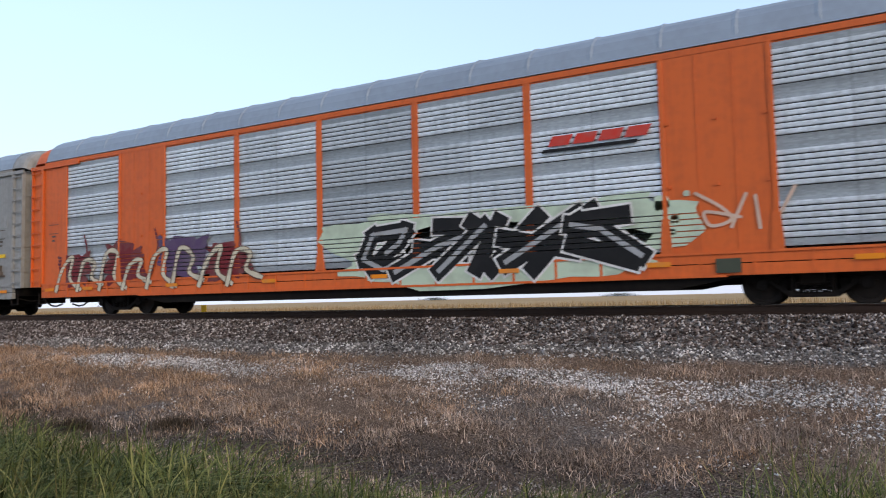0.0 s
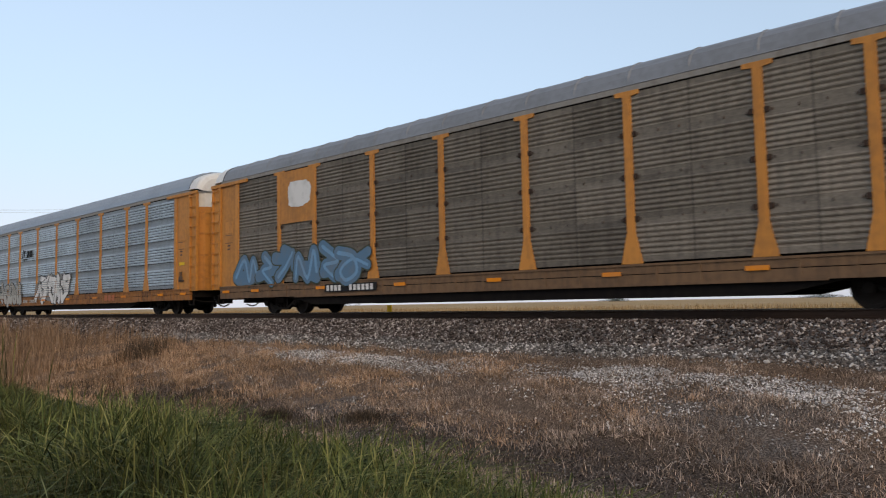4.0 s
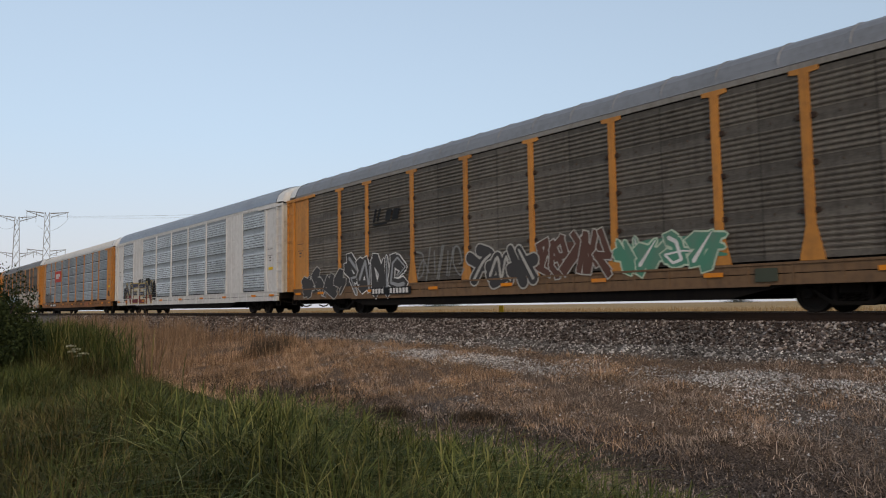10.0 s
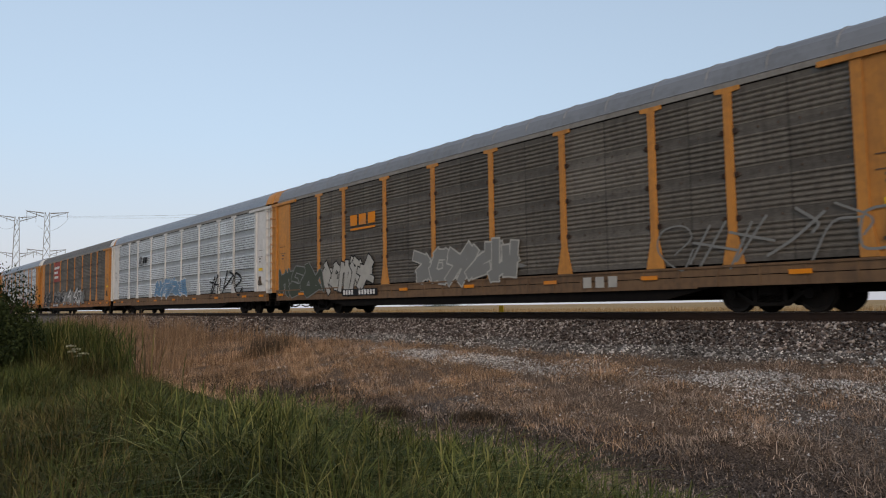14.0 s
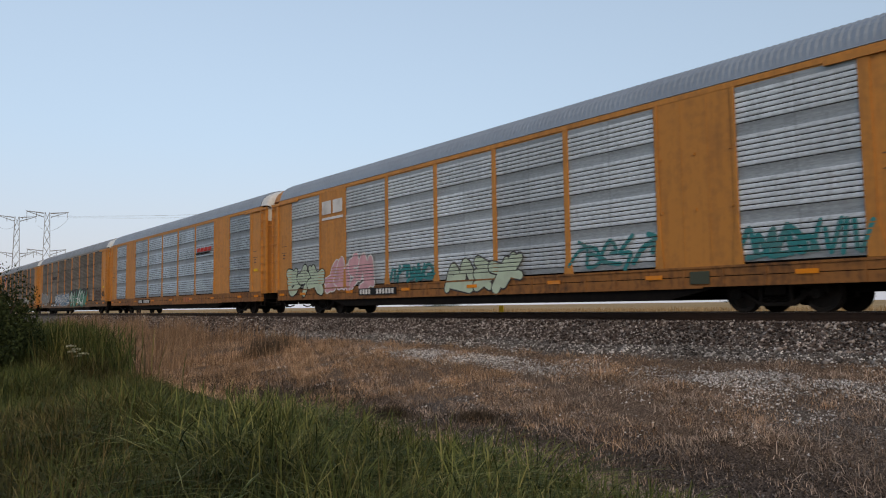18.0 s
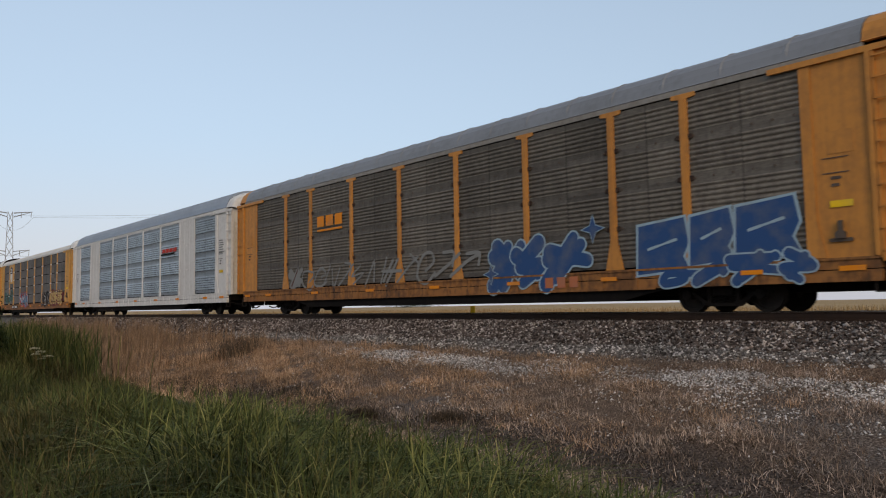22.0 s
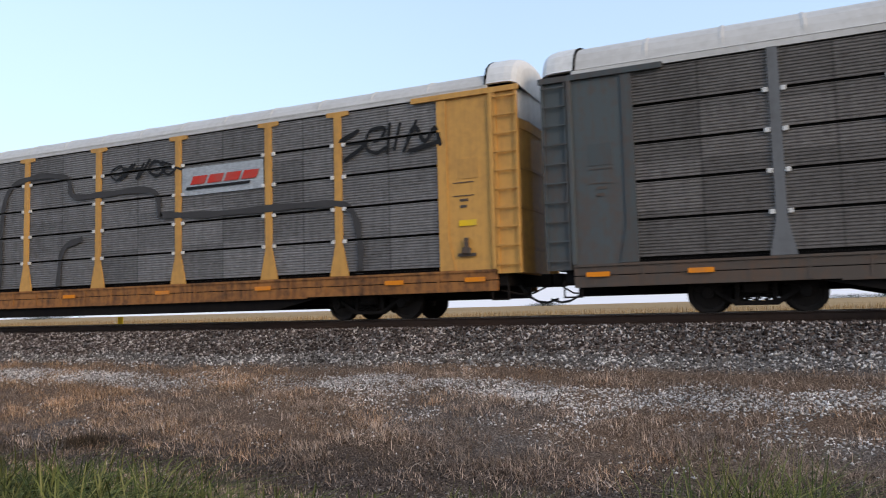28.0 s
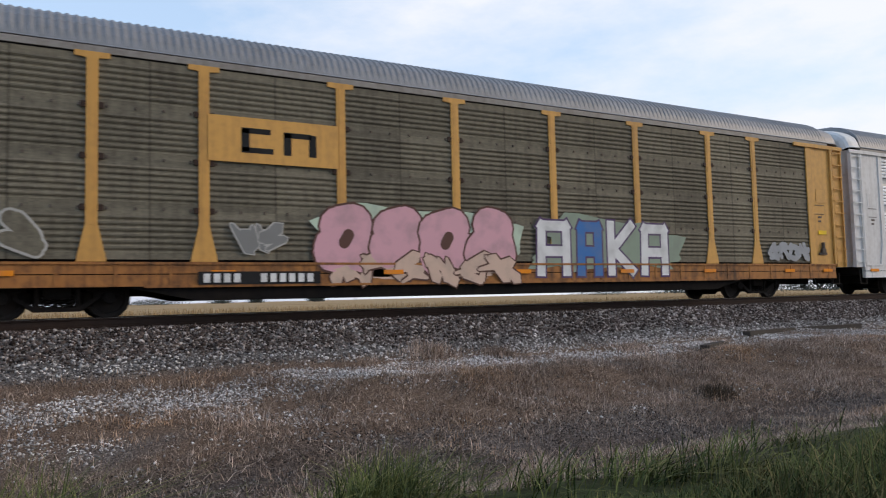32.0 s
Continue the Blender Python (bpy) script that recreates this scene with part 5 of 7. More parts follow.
def ribbon(lines, width, soft, taper=0.0, grow=0.0):
    """Thick lines with round or square ends and joints, as points (along, up, layer) and faces; taper: thick start, thin end; grow: added all round."""
    pts, fs = [], []
    layer = 0
    for line in lines:
        p = [Vector(q) for q in line]
        if soft:
            e = [p[0] * 2 - p[1]] + p + [p[-1] * 2 - p[-2]]
            q = []
            for i in range(1, len(e) - 2):
                for s in range(4):
                    t = s / 4
                    q.append(0.5 * ((2 * e[i]) + (e[i + 1] - e[i - 1]) * t + (2 * e[i - 1] - 5 * e[i] + 4 * e[i + 1] - e[i + 2]) * t * t + (3 * e[i] - e[i - 1] - 3 * e[i + 1] + e[i + 2]) * t ** 3))
            p = q + [p[-1]]
        k = 12 if soft else 4
        wide = [(width * (1 + taper * (0.6 - 1.4 * i / (len(p) - 1))) + 2 * grow) / 2 for i in range(len(p))]
        for i, q in enumerate(p):
            layer += 1
            o = len(pts)
            d = (p[min(i + 1, len(p) - 1)] - p[max(i - 1, 0)]).normalized()
            turn = 0.0 if soft else math.atan2(d.y, d.x) + (math.pi / 4 if not taper else 0.0)
            r = wide[i] * (1 if soft or taper else 1.41)
            pts += [(q.x + r * math.cos(2 * math.pi * j / k + turn), q.y + r * math.sin(2 * math.pi * j / k + turn), layer) for j in range(k)]
            fs.append(tuple(range(o, o + k)))
            if i:
                layer += 1
                d = (q - p[i - 1]).normalized()
                n_ = Vector((-d.y, d.x))
                o = len(pts)
                pts += [(*(c + s * n_ * h), layer) for c, s, h in ((p[i - 1], -1, wide[i - 1]), (q, -1, wide[i]), (q, 1, wide[i]), (p[i - 1], 1, wide[i - 1]))]
                fs.append((o, o + 1, o + 2, o + 3))
    return pts, fs


def lettering(car, kind, text, x0, x1, z0, z1, fill, edge, label, width=0.3, rim=0.09, lean=0.0, soft=True, shade=None, fade=None):
    """A readable sprayed word of thick strokes: rim, fill and, if given, a thin line of shade inside or another colour in the lower half."""
    w, h = (x1 - x0) / len(text), z1 - z0
    m = width / 2 + rim
    for i, ch in enumerate(text):
        at_ = lambda a, b: (x0 + i * w + m * 0.7 + a * (w - m * 1.3) + (b - 0.5) * h * lean, z0 + m + b * (h - 2 * m) + 0.03 * math.sin(i * 2.3))
        lines = [[at_(*q) for q in ln] for ln in STROKES[ch]]
        root = None
        up = 0.006 * i
        for wide, mat, off, top in ((width + 2 * rim, edge, 0.0, None), (width, fill, 0.003, None), (width, fade, 0.0045, z0 + h * 0.42), (width * 0.22, shade, 0.006, None)):
            if mat:
                p, f = ribbon(lines, wide, soft)
                ob = put("graffiti_letter" if root is None else "fill" if off < 0.004 else "highlight", flat_mesh("graffiti_letter", p, f, SKIN - off - up, kind, top), M[mat], root or car, None, "" if root else label)
                root = root or ob


# loose strokes that look like wild lettering but spell nothing
WILD = [
    [[(0.0, 0.1), (0.5, 0.6), (1.0, 0.9)], [(0.55, 1.02), (1.0, 0.9), (0.9, 0.45)]],
    [[(0.0, 0.92), (0.5, 0.7), (0.7, 0.2), (0.3, 0.0), (0.1, 0.35), (0.6, 0.5), (1.1, 0.3)]],
    [[(0.0, 0.0), (0.65, 1.0)], [(0.3, 0.0), (0.98, 1.0)], [(-0.05, 0.65), (1.05, 0.4)]],
    [[(0.62, 1.05), (0.15, 0.5), (0.8, 0.52), (0.3, -0.05)]],
    [[(0.95, 0.25), (0.6, 0.0), (0.1, 0.3), (0.2, 0.85), (0.7, 0.95), (0.85, 0.6), (0.5, 0.4)]],
    [[(0.05, 0.0), (0.3, 1.0)], [(0.45, 0.1), (0.55, 0.9)], [(0.7, 0.0), (1.05, 1.05)]],
    [[(-0.05, 0.3), (0.3, 0.9), (0.5, 0.15), (0.8, 0.8), (1.1, 0.05)], [(0.1, 0.02), (0.9, 0.2)]],
]


def tag(car, kind, style, x0, x1, z0, z1, n, fill, edge, label, accent=None, cloud=None, lean=0.1, seed=1):
    """Unreadable graffiti: n wild shapes of thick strokes in coats of paint, over a cloud of spray if given."""
    r2 = random.Random(seed * 131 + n * 7 + int(abs(x0) * 10))
    if cloud:
        blob(car, kind, (x0 + x1) / 2, (z0 + z1) / 2, (x1 - x0) * 1.04, (z1 - z0) * 0.98, cloud, "soft cloud of spray paint", seed + n, 0.10)
    w, h = (x1 - x0) / n, z1 - z0
    soft = style == "round"
    if edge and not cloud and style not in ("round", "bubble") and n > 2:
        blob(car, kind, (x0 + x1) / 2, (z0 + z1) / 2, (x1 - x0) * 0.96, (z1 - z0) * 0.6, fill, "uneven base coat of the graffiti", seed + n, 0.16)
    thick = min(w, h * 0.8) * {"round": 0.36, "block": 0.34, "spike": 0.34, "bubble": 0.4}[style]
    taper = {"round": 0.25, "block": 0.0, "spike": 0.8, "bubble": 0.0}[style]
    rim = min(0.05, thick * 0.2)
    old = -1
    for i in range(n):
        pick = r2.choice([q for q in range(len(WILD)) if q != old])
        old = pick
        flip = r2.random() < 0.4
        tilt = lean + r2.uniform(-0.12, 0.12)
        m = thick / 2
        lines = []
        for ln in WILD[pick]:
            pts = []
            for a, b in ln:
                a, b = (1 - a if flip else a) + r2.uniform(-0.14, 0.14), b + r2.uniform(-0.12, 0.12)
                pts.append((x0 + i * w + m * 0.4 + a * (w * (1.12 if soft else 1.3) - m) - (0.02 if soft else 0.12) * w + (b - 0.5) * h * tilt, z0 + m + b * (h - 2 * m)))
            lines.append(pts)
        q0, q1 = r2.uniform(-0.1, 0.4), r2.uniform(0.6, 1.2)
        e0, e1 = r2.uniform(-0.05, 1.05), r2.uniform(-0.05, 1.05)
        lines.append([(x0 + (i + q0) * w, z0 + m + e0 * (h - 2 * m)), (x0 + (i + q1) * w, z0 + m + e1 * (h - 2 * m))])
        if style == "bubble":
            soft, taper, thick = True, 0.0, w * 0.7
            lines = [[(x0 + (i + a + r2.uniform(-0.12, 0.12)) * w, z0 + (b + r2.uniform(-0.08, 0.08)) * h), (x0 + (i + c_) * w, z0 + d * h)] for a, b, c_, d in ((0.38, 0.70, 0.66, 0.72), (0.26, 0.30, 0.30, 0.40), (0.78, 0.28, 0.74, 0.38))[:3 if i % 2 == 0 else 2]] + ([] if i % 2 == 0 else [[(x0 + (i + 0.72) * w, z0 + 0.3 * h), (x0 + (i + 0.62) * w, z0 + 0.6 * h)]])
        root = None
        for wide, grow, mat, off in ((thick, rim, edge, 0.0), (thick, 0.0, fill, 0.003), (thick * 0.3, 0.0, accent if style != "bubble" or i % 2 == 0 else None, 0.006)):
            if mat:
                p, f = ribbon([[(x0 + (i + 0.48) * w, z0 + 0.45 * h), (x0 + (i + 0.56) * w, z0 + 0.56 * h)]] if off > 0.005 and style == "bubble" else lines[:1] if off > 0.005 else lines, wide, soft, taper, grow)
                ob = put("graffiti_letter" if root is None else "fill" if off < 0.005 else "highlight", flat_mesh("graffiti_letter", p, f, SKIN - off - 0.006 * i, kind), M[mat], root or car, None, "" if root else label)
                root = root or ob


def outline_tag(car, kind, x0, x1, z0, z1, n, mat, label, width=0.07, seed=1):
    """Unreadable thin scrawl of looped lines."""
    r2 = random.Random(seed * 17 + n)
    w, h = (x1 - x0) / n, z1 - z0
    for i in range(n):
        lines = [[(x0 + i * w + (a + r2.uniform(-0.16, 0.16)) * w * 1.15, z0 + h * (0.05 + 0.85 * b + r2.uniform(-0.12, 0.12))) for a, b in ln] for ln in r2.choice(WILD)]
        p, f = ribbon(lines, width * r2.uniform(0.7, 1.05), True)
        put("graffiti_letter", flat_mesh("graffiti_letter", p, f, SKIN - 0.001 * (i % 2), kind), M[mat], car, None, label)


def blob(car, kind, x, z, w, h, mat, label, seed, rough=0.18, name="graffiti", off=-0.002):
    """An uneven cloud of spray behind the letters."""
    r2 = random.Random(seed)
    k = 48
    pts = [(x, z)]
    ph = [r2.uniform(0, 6.28) for _ in range(6)]
    for i in range(k):
        a = 2 * math.pi * i / k
        r = 1 + rough * (math.sin(3 * a + ph[0]) + 0.8 * math.sin(7 * a + ph[1]) + 0.7 * math.sin(12 * a + ph[2])) / 1.6
        c, s = math.cos(a), math.sin(a)
        p = 0.55
        pts.append((x + w / 2 * r * math.copysign(abs(c) ** p, c), z + h / 2 * r * math.copysign(abs(s) ** p, s)))
    fs = [(0, 1 + i, 1 + (i + 1) % k) for i in range(k)]
    return put(name, flat_mesh(name, pts, fs, SKIN - off, kind), M[mat], car, None, label)


def stroke(car, kind, pts, width, mat, label, name="graffiti", off=0.0, steps=7):
    """A hand-drawn line through points (along, up), rounded by a spline."""
    p = [Vector((a, b)) for a, b in pts]
    p = [p[0] * 2 - p[1]] + p + [p[-1] * 2 - p[-2]]
    line = []
    for i in range(1, len(p) - 2):
        for s in range(steps):
            t = s / steps
            line.append(0.5 * ((2 * p[i]) + (p[i + 1] - p[i - 1]) * t + (2 * p[i - 1] - 5 * p[i] + 4 * p[i + 1] - p[i + 2]) * t * t + (3 * p[i] - p[i - 1] - 3 * p[i + 1] + p[i + 2]) * t ** 3))
    line.append(p[-2])
    v = []
    for i, q in enumerate(line):
        d = (line[min(i + 1, len(line) - 1)] - line[max(i - 1, 0)]).normalized()
        n_ = Vector((-d.y, d.x)) * width / 2 * (0.85 + 0.15 * math.sin(i * 1.3))
        v += [tuple(q - n_), tuple(q + n_)]
    fs = [(2 * i, 2 * i + 2, 2 * i + 3, 2 * i + 1) for i in range(len(line) - 1)]
    return put(name, flat_mesh(name, v, fs, SKIN - off, kind), M[mat], car, None, label)


def plate(car, name, x, z, w, h, mat, label="", y=SKIN, slant=0.0):
    f = Form().prism([(x, z), (x + w, z), (x + w + slant, z + h), (x + slant, z + h)], y - 0.012, y, "y")
    return put(name, f.mesh(name), M[mat], car, None, label)


def bars(parent, name, rects, mat, y=SKIN - 0.014, label="", slant=0.0):
    """Unreadable or private lettering: plain bars (x, z, w, h), one mesh."""
    f = Form()
    for x, z, w, h in rects:
        f.prism([(x, z), (x + w, z), (x + w + slant * h, z + h), (x + slant * h, z + h)], y - 0.004, y, "y")
    return put(name, f.mesh(name), M[mat], parent, None, label)


def marks(car, x, dark=True, mat="p_white", z=0.70, h=0.24):
    """Owner's letters and number on the sill, as bars."""
    rects = [(x + 0.1 + i * 0.2, z + 0.03, 0.13, h - 0.06) for i in range(4)] + [(x + 1.25 + i * 0.2, z + 0.03, 0.13, h - 0.06) for i in range(6)]
    if dark:
        a = plate(car, "mark_board", x, z - 0.01, 2.55, h + 0.02, "p_black", "black board with pale marks", FACE - 0.065)
        bars(a, "marks", rects, mat, FACE - 0.08)
    else:
        bars(car, "marks", rects, mat, FACE - 0.062, "pale marks on the sill")


# ---- one rail car ----
def rail_car(k, kind, panel, frame_, sill, roof, label, ribbed=True, cap="cap", post=None, end=None, rows=None, raised=1.0, door=None, rail=None, low=0.30):
    """kind: tee, flare, slim: the posts' shape; wide: solid painted bays; ribbed sheets in rows: rows; smooth: the grey one."""
    car = tagged(new("rail_car"), label, "rail car", group="cars of the train")
    end = end or frame_
    post = post or frame_
    sheet = rows or ("rows" if kind == "rows" else "wave" if panel in ("brown", "taupe", "olive_sheet") else "deep")
    NOW["sheet"] = sheet
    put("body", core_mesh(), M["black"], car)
    put("roof", roof_mesh(ribbed), M[roof], car, Matrix.Translation((0, 0, 5.07)) @ Matrix.Diagonal((1, 1, raised, 1)) @ Matrix.Translation((0, 0, -5.07)))
    put("deck", deck_mesh(), M["black"], car)
    put("centre_sill", centre_mesh(), M["black"], car)
    for x in (-5.5, -2.0, 2.4, 6.0):
        put("equipment_box", box_mesh(), M["truck"], car, pose(x, 0, 0))
    for s in (-1, 1):
        turn = pose(0, 0, 0, 0, 0, 0 if s < 0 else 180)
        put("side_sill", side_sill_mesh("low"if kind == "smooth" else "std"), M["sill_yellow" if sill in ("yellow", "ochre", "tan") else sill], car, turn)
        put("top_chord", chord_mesh(), M["black" if kind in ("tee", "rows") else frame_], car, turn)
        put("roof_rail", roof_rail_mesh(), M[rail or ("roof_white" if roof == "roof_white" else frame_ if kind in ("wide", "smooth") else "rail_strip")], car, turn)
        put("end_cap", cap_mesh(), M[cap], car, pose(s * 13.25, 0, 0, 0, 0, 0 if s > 0 else 180))
        if cap == "cap":
            put("cap_seam", seam_mesh(), M["black"], car, pose(s * 13.25, 0, 0, 0, 0, 0 if s > 0 else 180))
        ed = put("end_door", end_door_mesh(), M[door or end], car, pose(s * 13.30, 0, 0, 0, 0, 0 if s > 0 else 180))
        if cap == "cap":
            put("door_top", door_top_mesh(), M["cap"], ed, None, "white upper part of the end door")
        for z in (1.5, 2.4, 3.3, 4.2):
            put("door_rib", door_rib_mesh(), M[door or end], ed, pose(0, 0, z))
        tail = pose(0, 0, 0, 0, 0, 0 if s > 0 else 180)
        put("skirt", skirt_mesh(0.52 if kind == "smooth" else low), M["black"], car, turn)
        cp = put("coupler", coupler_mesh(), M["truck"], car, tail)
        put("air_hose", hose_mesh(), M["rubber"], cp)
        put("cut_lever", lever_mesh(), M["truck"], cp)
        put("step", step_mesh(), M["truck"], car, pose(13.45 * s, FACE + 0.06, 0))
        make_truck(car, s * 9.95)
        # side sheets, posts and end frames of this side
        at = lambda x, z=DECK, s=s: pose(x if s < 0 else -x, s * -FACE, z, 0, 0, 0 if s < 0 else 180)
        if kind == "smooth":
            for i in range(-10, 11):
                put("side_panel", panel_mesh("louvre", 1.22), M[panel], car, at(i * 1.22, DECK + 0.05))
            for i in range(-11, 11):
                if abs(i + 0.5) * 1.22 < 12.9:
                    put("post", post_mesh("rib"), M[post], car, at((i + 0.5) * 1.22))
        else:
            for i, (a, b) in enumerate(zip(EDGES, EDGES[1:])):
                if kind == "wide" and i in (1, 7):
                    put("solid_panel", solid_panel_mesh(b - a), M[frame_], car, at((a + b) / 2))
                else:
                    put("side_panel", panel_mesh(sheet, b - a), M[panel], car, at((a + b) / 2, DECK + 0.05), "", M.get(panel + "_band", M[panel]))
                    if sheet == "wave" and s < 0:
                        tagged(put("riveting", bolt_mesh(b - a), M["dark_rust"], car, at((a + b) / 2, DECK + 0.05)), kind="stuff")
            for e in EDGES[1:-1]:
                if kind == "wide" and abs(e) > 7:
                    continue
                pt = put("post", post_mesh({"wide": "slim", "rows": "flare"}.get(kind, kind)), M[post], car, at(e))
                if sheet == "wave" and s < 0:
                    for r in (0.975, 1.95, 2.925):
                        for d in (-0.15, 0.15):
                            put("bracket", bracket_mesh(), M["rail"], pt, pose(d, 0, 0.05 + r))
                if sheet == "rows" and s < 0:
                    for r in range(1, 5):
                        for d in (-0.16, 0.16):
                            put("clip", clip_mesh(), M["cap"], pt, pose(d, 0, 0.05 + r * 0.78))
        for t in (-1, 1):
            ep = put("end_panel", end_panel_mesh() if t > 0 else flipped("end_panel", end_panel_mesh()), M[end], car, at(t * 12.18))
            for piece in ("corner_post", "edge_post", "header", "notice_frame"):
                me = end_piece_mesh(piece)
                put(piece, me if t > 0 else flipped(piece, me), M[end], ep)
            ld = put("ladder", ladder_mesh() if t > 0 else flipped("ladder", ladder_mesh()), M[end], car, at(t * 12.18))
            if s < 0:
                for r in range(10):
                    put("rung", rung_mesh(), M["cap" if frame_ == "white" else end], ld, pose(0 if t > 0 else -3.04, 0, 0.1 + r * 0.41))
        if s < 0 and kind == "smooth":
            for z, x0, x1 in ((0.44, -8.6, 6.5), (0.36, -7.4, 3.0)):
                put("brake_rod", Form().rod((x0, -0.95, z), (x1, -0.95, z + 0.05), 0.018, 6).mesh("brake_rod"), M["truck"], car)
            for x in (-7.2, -4.1, -0.9, 2.3, 5.2):
                put("rod_hanger", Form().rod((x, -0.95, 0.30), (x, -0.95, 0.72), 0.014, 6).mesh("rod_hanger"), M["truck"], car)
        if s < 0:
            for x in (-12.9, -10.9, -7.0, -3.2, 0.4, 3.9, 7.2, 10.9, 12.9) if kind != "smooth" else ():
                plate(car, "reflector", x - 0.24, 0.80, 0.48, 0.10, "p_amber", "amber reflector strip", FACE - 0.062)
            if kind in ("tee", "rows"):
                put("latch", latch_mesh(), M["dark_rust"], car, pose(12.72, FACE - 0.01, 1.42))
            if kind != "smooth":
                for t in (-1, 1):
                    for x_, z_, w_, h_ in ((-0.3, 3.02, 0.5, 0.02), (-0.3, 2.72, 0.5, 0.02), (-0.14, 2.6, 0.2, 0.06), (-0.14, 2.46, 0.16, 0.06)):
                        bars(car, "stencil", [(t * 12.72 + x_, z_, w_, h_)], "dark_rust", FACE - 0.022)
                plate(car, "warning_plate", 12.55, 2.05, 0.42, 0.13, "p_yellow", "yellow notice plate", FACE - 0.03)
    return car


def seam_mesh():
    """Dark gap between roof and end hood."""
    return shared(("seam",), lambda: Form().prism([(y * 1.004, 5.07 + (z - 5.07) * 1.012) for y, z in roof_profile()], -0.03, 0.022, "x").mesh("cap_seam"))


def door_top_mesh():
    plan = [(0.0, -1.45), (0.36, -1.37), (0.57, -1.105), (0.67, -0.5), (0.67, 0.5), (0.57, 1.105), (0.36, 1.37), (0.0, 1.45)]
    return shared(("door_top",), lambda: Form().prism(plan, 4.45, 5.105, "z").mesh("door_top"))


def latch_mesh():
    """Rusty latch box low on an end sheet."""
    return shared(("latch",), lambda: Form().prism([(-0.10, 0.0), (0.10, 0.0), (0.10, 0.12), (0.045, 0.17), (0.045, 0.36), (-0.035, 0.36), (-0.035, 0.17), (-0.10, 0.12)], -0.10, -0.01, "y", 0.012).box(-0.22, 0.22, -0.05, -0.01, -0.05, 0.02, 0.01).mesh("latch"))


def door_rib_mesh():
    plan = [(0.0, -1.455), (0.37, -1.375), (0.58, -1.11), (0.68, -0.5), (0.68, 0.5), (0.58, 1.11), (0.37, 1.375), (0.0, 1.455)]
    return shared(("door_rib",), lambda: Form().prism(plan, 0.0, 0.07, "z").mesh("door_rib"))


def bolt_mesh(w):
    """Rows of small rusty bolts along the plain strips of a sheet."""
    def make():
        f = Form()
        n_ = int(w / 0.45)
        for z in (0.975, 1.95, 2.925):
            for i in range(n_):
                x = -w / 2 + (i + 0.5) * w / n_
                f.box(x - 0.02, x + 0.02, -0.014, 0.008, z - 0.026, z + 0.026)
        return f.mesh("riveting")
    return shared(("bolts", round(w, 2)), make)


def bracket_mesh():
    return shared(("bracket",), lambda: Form().box(-0.055, 0.055, -0.035, 0.0, -0.06, 0.06, 0.01).mesh("bracket"))


def clip_mesh():
    return shared(("clip",), lambda: Form().box(-0.05, 0.05, -0.05, 0.0, -0.045, 0.045, 0.01).mesh("clip"))


def mirrored(me, name):
    v = np.empty(len(me.vertices) * 3)
    me.vertices.foreach_get("co", v)
    v = v.reshape(-1, 3) * (-1, 1, 1)
    out = bpy.data.meshes.new(name)
    out.from_pydata(v.tolist(), [], [tuple(p.vertices)[::-1] for p in me.polygons])
    return out


def flipped(name, me):
    return shared((name, "flipped"), lambda: mirrored(me, name))


def solid_panel_mesh(w):
    def make():
        h = EAVE - DECK
        f = Form()
        f.box(-w / 2 - 0.02, w / 2 + 0.02, -0.02, 0.05, -0.02, h + 0.01)
        for x in (-w / 2, w / 2):
            f.box(x - 0.05, x + 0.05, -0.05, -0.015, 0, h, 0.01)
        for x in (-w * 0.17, w * 0.17):
            f.box(x - 0.015, x + 0.015, -0.032, -0.018, 0.05, h - 0.05, 0.005)
        for x, s in ((-w / 2, -1), (w / 2, 1)):
            f.prism([(x - 0.12, 0), (x + 0.12, 0), (x + 0.07, 0.7), (x - 0.07, 0.7)], -0.058, -0.03, "y")
        for z in (1.3, 2.6):
            for x in (-w / 2 + 0.1, 0, w / 2 - 0.1):
                f.box(x - 0.03, x + 0.03, -0.06, -0.02, z, z + 0.06)
        return f.mesh("solid_panel")
    return shared(("solid", round(w, 2)), make)

# the leading car's middle along the track: seconds, metres; and slack in the couplings, car by car
TRAIN_ROWS = [(0.0, -10.72), (1.0, 17.24), (2.0, 45.16), (5.0, 128.43), (8.0, 212.37), (11.0, 296.7), (14.0, 381.36), (17.0, 466.29), (20.0, 551.47), (22.0, 608.37), (24.0, 665.32), (27.0, 750.78), (28.0, 779.21), (29.0, 808.44), (30.4, 847.93), (31.0, 865.59), (32.0, 894.04)]
SLACK = {4: 0.6, 5: -0.1, 6: -0.04, 7: -0.06, 8: -0.06, 9: -0.12, 10: -0.09, 11: -0.08, 12: -0.1, 13: -0.29, 14: -0.62, 16: 0.5, 17: 0.13, 18: 0.22, 19: 0.13, 20: 0.14, 21: 0.02, 22: 0.06, 23: -0.06}


# ---- logos as plain shapes ----
def slant_logo(car, x=4.62, z=3.45):
    """Red slanted bars over a black underline."""
    root = bars(car, "emblem", [(x + 0.16 + i * 0.56, z + 0.13, 0.47, 0.22) for i in range(4)], "p_red", SKIN - 0.004, "red slanted emblem over a dark underline", 0.5)
    bars(root, "underline", [(x, z, 2.1, 0.075)], "p_black", SKIN - 0.004, "", 0.5)


